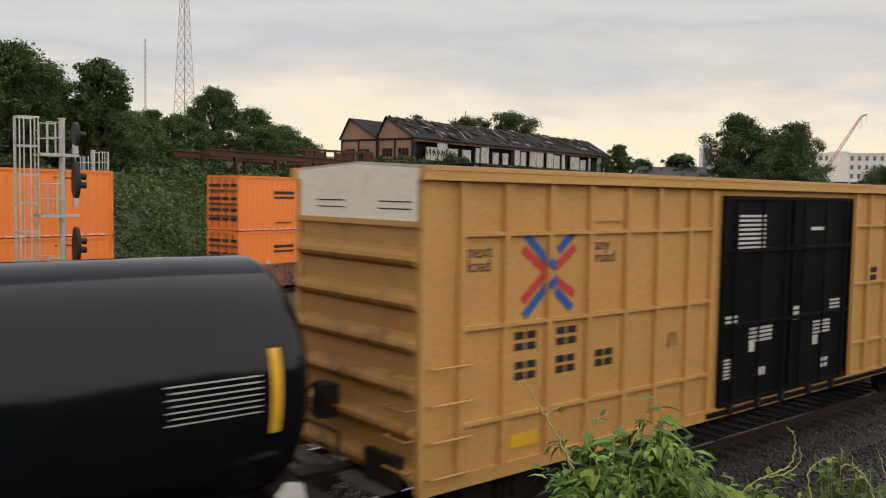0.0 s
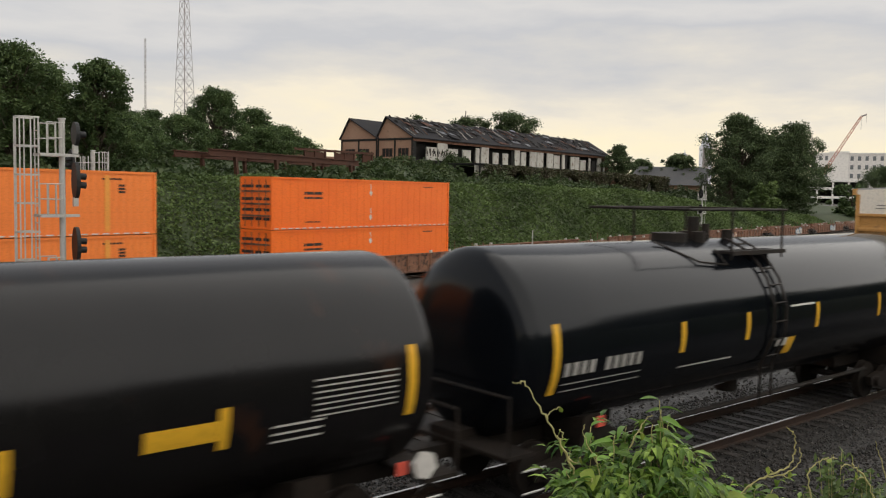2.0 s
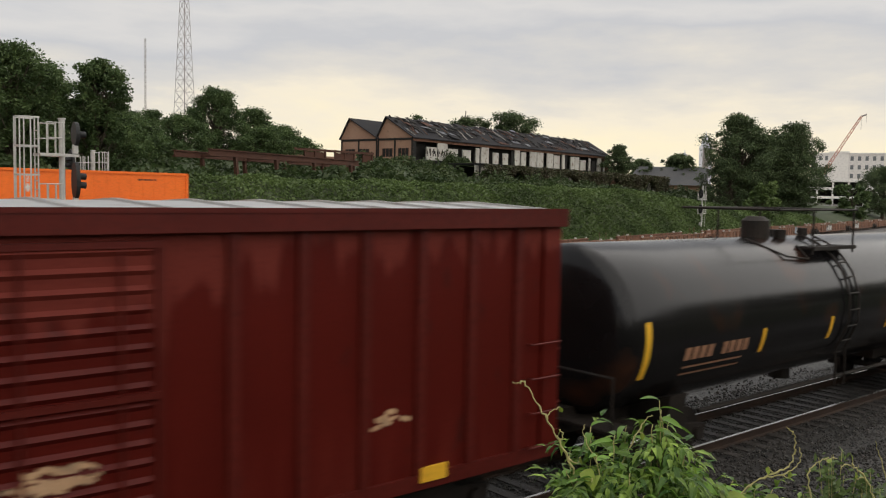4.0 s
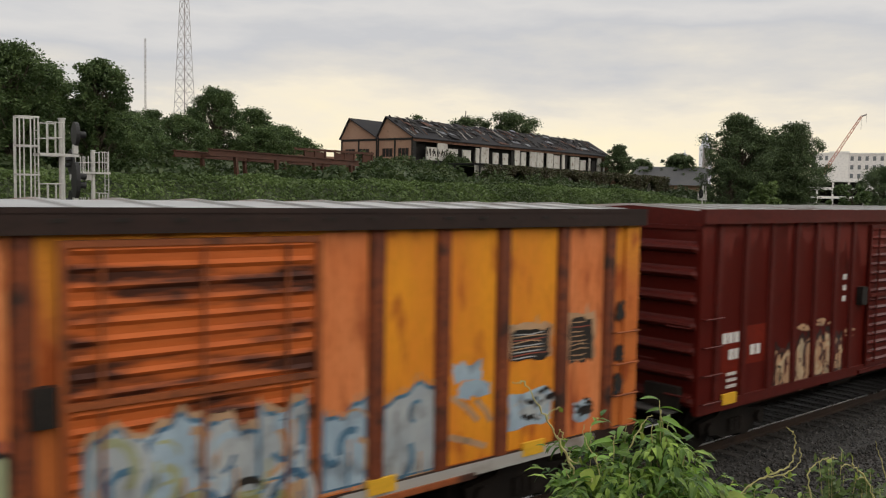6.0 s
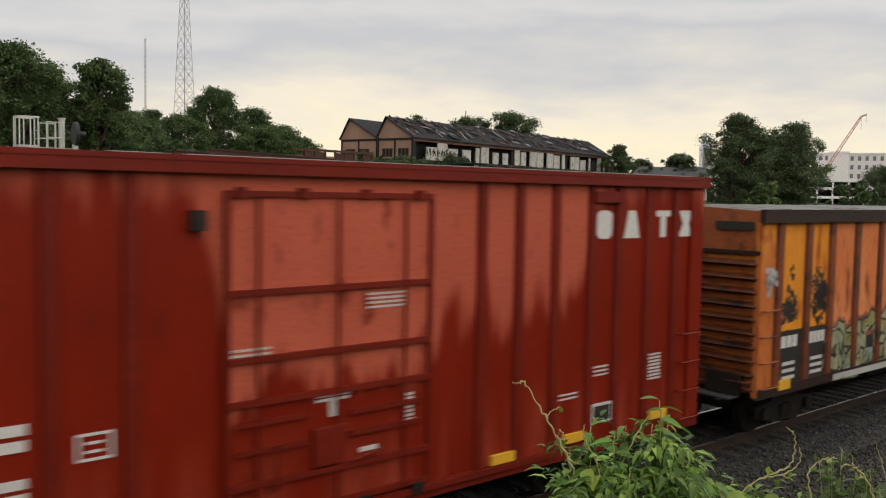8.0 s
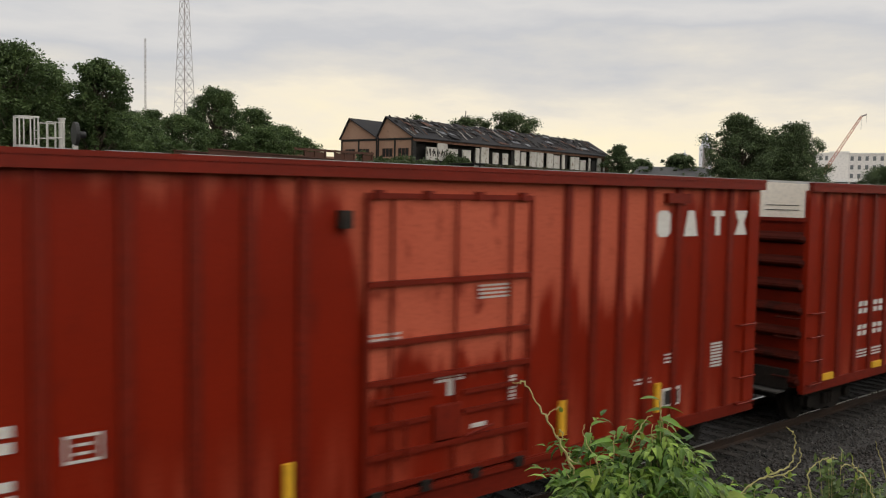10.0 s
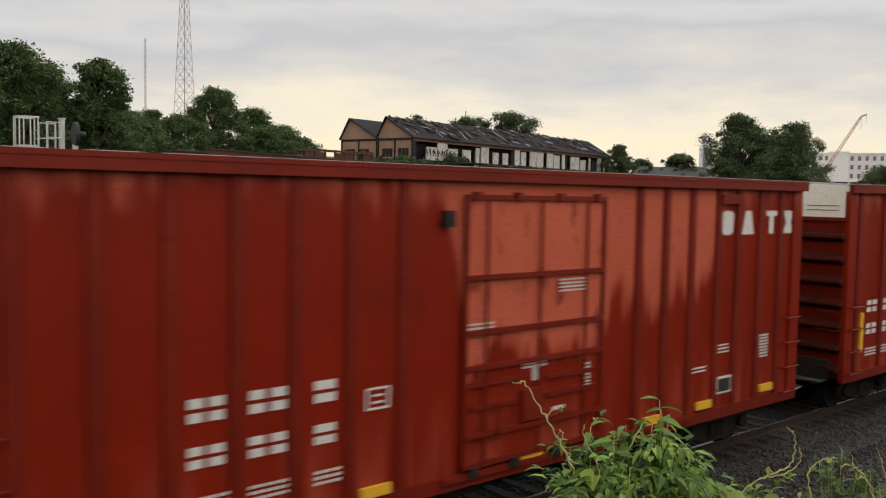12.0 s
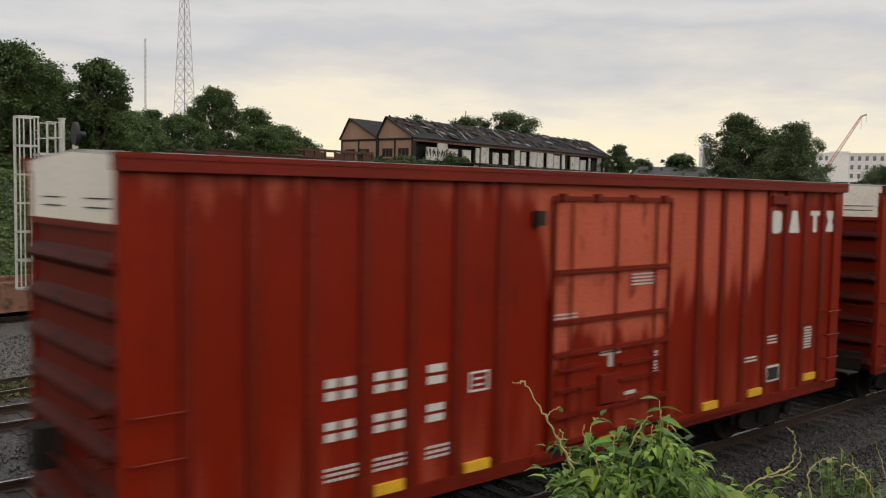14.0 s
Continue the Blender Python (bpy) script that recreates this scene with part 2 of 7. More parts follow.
def mesh_of(bm, name, material, smooth=False, bevel=0.0):
    bmesh.ops.recalc_face_normals(bm, faces=bm.faces)
    if bevel:
        bmesh.ops.bevel(bm, geom=bm.edges[:], offset=bevel, segments=2, affect="EDGES", profile=0.6)
    me = bpy.data.meshes.new(name)
    bm.to_mesh(me)
    bm.free()
    me.materials.append(material)
    if smooth:
        me.shade_smooth()
    return me


def islands(bm):
    """The loose pieces of a bmesh, as vertices and faces."""
    bm.verts.index_update()
    seen, out = set(), []
    for v in bm.verts:
        if v in seen:
            continue
        stack, group = [v], []
        seen.add(v)
        while stack:
            q = stack.pop()
            group.append(q)
            for e in q.link_edges:
                o = e.other_vert(q)
                if o not in seen:
                    seen.add(o)
                    stack.append(o)
        index = {q: i for i, q in enumerate(group)}
        faces = {f for q in group for f in q.link_faces}
        out.append(([q.co.copy() for q in group], [[index[q] for q in f.verts] for f in sorted(faces, key=lambda f: f.index)]))
    return out


def pieces(name, bm, material, parent, label=""):
    """Every loose piece of bm as a part of its own."""
    bmesh.ops.recalc_face_normals(bm, faces=bm.faces)
    bm.faces.index_update()
    for verts, faces in islands(bm):
        ob = new(name, raw_mesh(name, verts, faces, material))
        ob.parent = parent
        if label:
            tagged(ob, label)
    bm.free()


def part(name, bm, material, parent, label="", smooth=False, bevel=0.0):
    ob = new(name, mesh_of(bm, name, material, smooth, bevel))
    ob.parent = parent
    if label:
        tagged(ob, label)
    return ob


def boxes(*rows):
    bm = bmesh.new()
    for r in rows:
        box(bm, *r)
    return bm


def structure(name, bm, material, label, smooth=False, category=""):
    return tagged(new(name, mesh_of(bm, name, material, smooth)), label, category or name.rstrip("_0123456789").replace("_", " "), kind="structure")


def raw_mesh(name, verts, faces, material):
    me = bpy.data.meshes.new(name)
    me.from_pydata([tuple(v) for v in verts], [], faces)
    me.materials.append(material)
    return me


# ---- ground ----
def ground_height(x, y):
    """Yard level, the eye's bank, the far bank with its plateau, and the rise behind it."""
    d = x * N.x + y * N.y
    s = x * U.x + y * U.y
    z = -0.5
    if y < 8.0:
        t = min(1, max(0, (6.0 - y) / 4.2))
        z = -0.45 + 3.45 * t * t * (3 - 2 * t)
        return z
    far = min(1, max(0, (y - 16) / 12))
    z = -0.5 - 0.5 * far
    top = 5.3 - (4.0 - 2.0 * min(1, max(0, (d - 60) / 25))) * min(1, max(0, (s - 112) / 60)) ** 1.1
    t = min(1, max(0, (d - 42.5) / 9.0))
    z += (top + 1.0) * (t * t * (3 - 2 * t))
    t = min(1, max(0, (d - 62) / 45))
    z += 5.4 * t * (1 - 0.75 * min(1, max(0, (s - 215) / 60)))
    return z


def build_ground():
    m, n, l, b = nodes_of("ballast_and_cinders")
    big = noise_node(n, l, 0.12, 5)
    vor = n.new("ShaderNodeTexVoronoi")
    vor.inputs["Scale"].default_value = 16.0
    co = n.new("ShaderNodeTexCoord")
    l.new(co.outputs["Object"], vor.inputs[0])
    col = mix(n, l, ramp(n, l, vor.outputs["Color"], 0.2, 0.9), (0.018, 0.016, 0.014), (0.125, 0.112, 0.10))
    col = mix(n, l, ramp(n, l, big.outputs[0], 0.4, 0.7), col, (0.055, 0.049, 0.042))
    sep = n.new("ShaderNodeSeparateXYZ")
    l.new(co.outputs["Object"], sep.inputs[0])
    oily = mix(n, l, ramp(n, l, vor.outputs["Color"], 0.3, 0.95), (0.008, 0.007, 0.0062), (0.062, 0.056, 0.050))
    col = mix(n, l, ramp(n, l, sep.outputs[1], 18.0, 27.0), oily, col)
    l.new(col, b.inputs["Base Color"])
    b.inputs["Roughness"].default_value = 0.6
    bp = n.new("ShaderNodeBump")
    bp.inputs["Strength"].default_value, bp.inputs["Distance"].default_value = 0.9, 0.05
    l.new(vor.outputs["Distance"], bp.inputs["Height"])
    l.new(bp.outputs[0], b.inputs["Normal"])
    xs = np.unique(np.concatenate([np.linspace(-2500, -60, 12), np.arange(-60, 260, 3.0), np.linspace(260, 3200, 20)]))
    ys = np.unique(np.concatenate([np.linspace(-2500, -30, 10), np.arange(-30, 30, 0.8), np.arange(30, 210, 2.0), np.linspace(210, 3200, 20)]))
    verts = [(x, y, ground_height(x, y) + (noise.noise(Vector((x * 0.35, y * 0.35, 0))) * 0.05)) for y in ys for x in xs]
    w = len(xs)
    faces = [(j * w + i, j * w + i + 1, (j + 1) * w + i + 1, (j + 1) * w + i) for j in range(len(ys) - 1) for i in range(w - 1)]
    me = raw_mesh("ground", verts, faces, m)
    me.shade_smooth()
    return tagged(new("ground", me), "grey crushed-stone yard with raised banks on both sides", "ground", kind="structure")


ground = build_ground()


def track(name, y, x0, x1, rail_z, turn=0.0, origin=(0, 0), label=""):
    """Two rails on a bed; the sleepers are laid at the end of the file. Local x runs along the track."""
    top = tagged(new(name), label or "worn steel rails on dark wooden sleepers in ballast", "railway track", kind="structure")
    top.matrix_basis = pose(origin[0], origin[1], 0, 0, 0, turn)
    for side in (-0.75, 0.75):
        profile = [(-0.075, -0.18), (0.075, -0.18), (0.075, -0.165), (0.012, -0.14), (0.012, -0.045), (0.036, -0.03), (0.036, 0), (-0.036, 0), (-0.036, -0.03), (-0.012, -0.045), (-0.012, -0.14), (-0.075, -0.165)]
        bm = bmesh.new()
        slab(bm, [(y + side + a, rail_z + b - 0.004) for a, b in profile], 0, x0, x1)
        part("rail", bm, M_rail_web, top, "dark rusty rail web")
        part("railhead", boxes((x0, x1, y + side - 0.03, y + side + 0.03, rail_z - 0.006, rail_z + 0.003)), M_rail_top, top, "polished railhead")
    return top


M_oily = surface("oily_ballast", (0.014, 0.012, 0.0105), (0.030, 0.026, 0.023), 0.7, big=1.0, fine=18, bump=0.9, dirt=(0.010, 0.009, 0.008), dirt_amount=0.5)


def ballast_bed(y, x0, x1, z, turn=0.0):
    bm = bmesh.new()
    slab(bm, [(y - 2.3, z - 0.45), (y - 1.45, z - 0.19), (y + 1.45, z - 0.19), (y + 2.3, z - 0.45)], 0, x0, x1)
    ob = structure("ballast_bed", bm, M_oily if turn == 0 else ground.data.materials[0], "ridge of grey crushed stone under a track")
    ob.matrix_basis = pose(0, 0, 0, 0, 0, turn)
    return ob


TRACKS = [("track_1", NEAR_Y, -30, 400, RAIL, 0.0), ("track_2", 15.0, -30, 400, -0.25, 0.0), ("track_3", 20.75, -30, 400, -0.35, 2.0), ("track_4", 23.4, -30, 400, -0.5, 10.0), ("track_5", FAR_D, -40, 420, FAR_RAIL, FAR_TURN)]
track_objects = [track(n_, y_, a_, b_, z_, t_) for n_, y_, a_, b_, z_, t_ in TRACKS]
for n_, y_, a_, b_, z_, t_ in TRACKS:
    ballast_bed(y_, a_, b_, z_, t_)


# ---- freight cars ----
def wheelset(parent, x):
    """An axle with two wheels, its middle at the origin, so that it can roll."""
    bm = bmesh.new()
    rod(bm, (0, -0.95, 0), (0, 0.95, 0), 0.08, 10)
    for s in (-1, 1):
        rod(bm, (0, s * 0.69, 0), (0, s * 0.82, 0), 0.45, 24)
        rod(bm, (0, s * 0.66, 0), (0, s * 0.70, 0), 0.48, 24)
        for k in range(5):
            a = 2 * math.pi * k / 5
            rod(bm, (0.26 * math.cos(a), s * 0.80, 0.26 * math.sin(a)), (0.26 * math.cos(a), s * 0.835, 0.26 * math.sin(a)), 0.05, 8)
    ob = part("wheelset", bm, M_steel_dark, parent, "steel axle with two flanged wheels")
    ob.location = (x, 0, 0.45)
    return ob


def truck(parent, x):
    t = new("truck")
    t.parent = parent
    t.location = (x, 0, 0)
    bm = bmesh.new()
    for s in (-1, 1):
        y0, y1 = sorted((s * 0.93, s * 1.08))
        slab(bm, [(-1.15, 0.36), (-0.72, 0.33), (-0.42, 0.2), (0.42, 0.2), (0.72, 0.33), (1.15, 0.36), (1.2, 0.58), (0.6, 0.66), (0.45, 0.78), (-0.45, 0.78), (-0.6, 0.66), (-1.2, 0.58)], 1, y0, y1)
        for k in (-0.17, 0.0, 0.17):
            rod(bm, (k, s * 1.1, 0.3), (k, s * 1.1, 0.56), 0.065, 10)
        for k in (-0.9, 0.9):
            rod(bm, (k, s * 1.06, 0.45), (k, s * 1.17, 0.45), 0.13, 12)
    box(bm, -0.22, 0.22, -1.0, 1.0, 0.56, 0.78)
    pieces("side_frame", bm, M_steel_dark, t)
    sets = [wheelset(t, dx) for dx in (-0.88, 0.88)]
    return sets


def coupler(parent, x, s):
    bm = bmesh.new()
    a, b_ = sorted((x - s * 0.2, x + s * 0.75))
    box(bm, a, b_, -0.12, 0.12, 0.74, 0.96)
    a, b_ = sorted((x + s * 0.7, x + s * 0.98))
    box(bm, a, b_, -0.2, 0.16, 0.68, 1.0)
    rod(bm, (x + s * 0.3, -0.3, 0.7), (x + s * 0.95, -0.28, 0.35), 0.03, 8)
    part("coupler", bm, M_steel_dark, parent, bevel=0.0)


def marks(parent, x0, z0, wide, high, count, material, y, gap=0.3, rows=1, row_gap=0.5, name="lettering", slope=0.0):
    """Unreadable lettering as bars: count bars a row."""
    bm = bmesh.new()
    step = wide / count
    for r in range(rows):
        for i in range(count):
            w = step * (1 - gap)
            z = z0 - r * high * (1 + row_gap)
            box(bm, x0 + i * step, x0 + i * step + w, y - 0.006, y + 0.002, z, z + high)
    if high > 0.2 or rows * count <= 20:
        return pieces(name, bm, material, parent)
    return tagged(part(name, bm, material, parent), kind="stuff")


def ribs_of(parent, xs, y, z0, z1, w, depth, material, name="rib"):
    """Hat-section posts on a side."""
    for x in xs:
        bm = bmesh.new()
        slab(bm, [(x - w / 2, y + 0.01), (x - w * 0.36, y - depth), (x + w * 0.36, y - depth), (x + w / 2, y + 0.01)], 2, z0, z1)
        part(name, bm, material, parent)


def ladder(parent, x0, x1, y, z0, z1, n, material, name="grab_iron"):
    bm = bmesh.new()
    for i in range(n):
        z = z0 + (z1 - z0) * i / (n - 1)
        rod(bm, (x0, y - 0.09, z), (x1, y - 0.09, z), 0.017, 6)
        for x in (x0, x1):
            rod(bm, (x, y + 0.02, z), (x, y - 0.09, z), 0.017, 6)
    pieces(name, bm, material, parent)


def corrugated_end(parent, x, s, z0, z1, n, material, half, pitch_in=0.13):
    """Pressed end wall with n rounded horizontal ridges, facing along s."""
    bm = bmesh.new()
    steps = n * 10
    rows = []
    for k in range(steps + 1):
        z = z0 + (z1 - z0) * k / steps
        ph = (k % 10) / 10
        d = pitch_in * (math.sin(math.pi * min(1, ph / 0.42)) if ph < 0.42 else 0.0) ** 0.7
        rows.append([bm.verts.new((x + s * d, y, z)) for y in (-half, -half + 0.12, half - 0.12, half)])
        for v in (rows[-1][0], rows[-1][3]):
            v.co.x = x
    for a, b_ in zip(rows, rows[1:]):
        for i in range(3):
            bm.faces.new((a[i], a[i + 1], b_[i + 1], b_[i]))
    bmesh.ops.solidify(bm, geom=bm.faces[:], thickness=0.03)
    part("end_wall", bm, material, parent)


def underframe(parent, half, sill, material):
    bm = boxes((-half + 0.3, half - 0.3, -0.35, 0.35, sill - 0.25, sill + 0.05))
    for k in range(-3, 4):
        if abs(k) != 2:
            box(bm, k * half / 3.6 - 0.06, k * half / 3.6 + 0.06, -1.4, 1.4, sill - 0.08, sill + 0.06)
    box(bm, -1.4, -0.3, -0.9, -0.45, sill - 0.42, sill - 0.02)
    rod(bm, (0.4, -0.75, sill - 0.22), (1.6, -0.75, sill - 0.22), 0.19, 14)
    rod(bm, (-half + 2.4, -0.5, sill - 0.3), (half - 2.4, -0.5, sill - 0.3), 0.025, 6)
    pieces("underframe_member", bm, material, parent)


WHEELSETS = []
NEAR_CARS = []


def car_root(name, centre, label, category="boxcar"):
    ob = tagged(new(name), label, category, "cars of the passing freight train")
    NEAR_CARS.append((ob, centre))
    ob.matrix_basis = pose(centre, NEAR_Y, RAIL)
    return ob


def boxcar(centre, length, sill, eave, fascia, half, body, trim, end_mat, n_end, label, top_panel, roof_mat, rib_xs, rib_w, rib_d, truck_in=2.1, rib_mat=None):
    """Body, posts, ends, roof, underframe, trucks. Heights above the rail; the camera's side is -y."""
    car = car_root("boxcar", centre, label)
    h = length / 2
    w = half
    bm = boxes((-h + 0.03, h - 0.03, -w + 0.05, w - 0.05, sill + 0.12, fascia))
    part("body", bm, body, car)
    part("side_sill", boxes((-h, h, -w - 0.005, -w + 0.1, sill, sill + 0.2)), trim, car)
    part("side_sill", boxes((-h, h, w - 0.1, w + 0.005, sill, sill + 0.2)), trim, car)
    for sx in (-1, 1):
        a, b_ = sorted((sx * (h + 0.01), sx * (h - 0.34)))
        part("corner_post", boxes((a, b_, -w, -w + 0.12, sill + 0.05, fascia)), body, car)
        part("corner_post", boxes((a, b_, w - 0.12, w, sill + 0.05, fascia)), body, car)
        ztop = fascia - (0.62 if top_panel else 0.1)
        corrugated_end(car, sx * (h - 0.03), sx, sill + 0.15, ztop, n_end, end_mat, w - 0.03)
        a, b_ = sorted((sx * (h - 0.05), sx * (h + 0.006)))
        bm = bmesh.new()
        slab(bm, [(-w + 0.02, ztop + 0.03), (w - 0.02, ztop + 0.03), (w - 0.02, fascia), (w - 0.02, eave - 0.07), (0, eave + 0.01), (-w + 0.02, eave - 0.07), (-w + 0.02, fascia)], 0, a, b_)
        part("end_panel", bm, top_panel or end_mat, car, "pale painted upper end panel" if top_panel else "")
        if top_panel is M_cream:
            face = sx * (h + 0.006)
            a2, b2 = sorted((face, face + sx * 0.008))
            bm = boxes(*[(a2, b2, -w + 0.25 + g, -w + 1.0 + g, ztop + 0.2 + 0.1 * r, ztop + 0.215 + 0.1 * r) for g in (0.0, 1.6) for r in (0, 1)])
            pieces("end_lettering", bm, M_blackmark, car)
        bm = boxes((a - 0.02, b_ + 0.02, -w + 0.02, w - 0.02, ztop - 0.03, ztop + 0.05))
        part("end_rail", bm, trim, car)
        a, b_ = sorted((sx * (h + 0.06), sx * (h + 0.42)))
        walk_ = part("end_walkway", boxes((a, b_, -1.25, 1.25, sill + 0.02, sill + 0.05)), M_walkway, car, "dull steel end walkway")
        bm = bmesh.new()
        for yy in (-1.0, 0.0, 1.0):
            beam(bm, (sx * (h + 0.02), yy, sill - 0.12), (sx * (h + 0.36), yy, sill + 0.02), 0.05, 0.05)
        pieces("walkway_bracket", bm, M_steel_dark, walk_)
        bm = bmesh.new()
        for k in range(4):
            zz = sill + 0.35 + 0.42 * k
            rod(bm, (sx * (h + 0.17), -w + 0.12, zz), (sx * (h + 0.17), -w + 0.6, zz), 0.017, 6)
            for yy in (-w + 0.12, -w + 0.6):
                rod(bm, (sx * (h - 0.02), yy, zz), (sx * (h + 0.17), yy, zz), 0.015, 6)
        rod(bm, (sx * (h + 0.17), -0.75, sill + 0.95), (sx * (h + 0.17), 0.75, sill + 0.95), 0.018, 6)
        pieces("end_grab_iron", bm, end_mat, car)
        if sx < 0:
            a, b_ = -h - 0.3, -h - 0.08
            gear = part("brake_housing", boxes((a, b_, 0.25, 0.62, sill + 0.75, sill + 1.25)), M_steel_dark, car, "grimy hand-brake housing")
            bm = bmesh.new()
            ring = [(-h - 0.34, 0.43 + 0.26 * math.cos(k * 0.5236), sill + 1.0 + 0.26 * math.sin(k * 0.5236)) for k in range(12)]
            for k in range(12):
                rod(bm, ring[k], ring[(k + 1) % 12], 0.018, 6)
            for k in (0, 4, 8):
                rod(bm, (-h - 0.32, 0.43, sill + 1.0), ring[k], 0.014, 6)
            part("brake_wheel", bm, M_steel_dark, gear)
            part("end_sill_box", boxes((-h - 0.16, -h - 0.03, -1.3, -0.55, sill + 0.08, sill + 0.5)), M_steel_dark, car)
        coupler(car, sx * h, sx)
    # roof: a low ridge with cross seams, and an eave rail on each side
    bm = bmesh.new()
    slab(bm, [(-w - 0.03, fascia + 0.03), (-w - 0.03, eave - 0.05), (0, eave + 0.02), (w + 0.03, eave - 0.05), (w + 0.03, fascia + 0.03)], 0, -h + 0.02, h - 0.02)
    for i in range(int(length / 0.95) + 1):
        x = -h + 0.1 + i * 0.95
        for s in (-1, 1):
            beam(bm, (x, s * (w + 0.01), eave - 0.045), (x, 0, eave + 0.025), 0.05, 0.05)
    part("roof", bm, roof_mat, car)
    for s in (-1, 1):
        bm = bmesh.new()
        y = s * (w + 0.035)
        slab(bm, [(y - 0.05, fascia - 0.02), (y + 0.05, fascia - 0.02), (y + 0.05, eave - 0.06), (y - 0.05, eave - 0.03)], 0, -h - 0.07, h + 0.07)
        box(bm, -h - 0.07, h + 0.07, y - 0.03 - 0.03, y + 0.06, eave - 0.09, eave - 0.035)
        part("eave_rail", bm, trim, car)
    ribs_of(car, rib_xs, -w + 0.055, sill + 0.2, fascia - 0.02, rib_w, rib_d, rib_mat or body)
    underframe(car, h, sill, M_steel_dark)
    for sx in (-1, 1):
        WHEELSETS.extend(truck(car, sx * (h - truck_in)))
    return car


def plug_door(car, x0, x1, z0, z1, y, material, trim, bars=(0.36, 0.58, 0.72)):
    """A sliding door: panel, frame, cross bars, locking rods."""
    door = part("door", boxes((x0, x1, y - 0.05, y + 0.03, z0, z1)), material, car)
    bm = bmesh.new()
    for z in (z0, z1 - 0.07):
        box(bm, x0 - 0.06, x1 + 0.06, y - 0.09, y - 0.045, z, z + 0.07)
    for x in (x0 - 0.06, x1):
        box(bm, x, x + 0.06, y - 0.09, y - 0.045, z0, z1)
    pieces("door_frame", bm, trim, door)
    for f in bars:
        z = z0 + (z1 - z0) * f
        part("door_bar", boxes((x0, x1, y - 0.11, y - 0.045, z - 0.035, z + 0.035)), trim, door)
    bm = bmesh.new()
    for f in (0.12, 0.5, 0.86):
        x = x0 + (x1 - x0) * f
        rod(bm, (x, y - 0.1, z0 + 0.05), (x, y - 0.1, z1 - 0.08), 0.022, 6)
    pieces("locking_rod", bm, trim, door)
    rail = part("door_track", boxes((x0 - 0.4, x1 + 2.6, y - 0.1, y - 0.02, z0 - 0.14, z0 - 0.06)), trim, car)
    return door


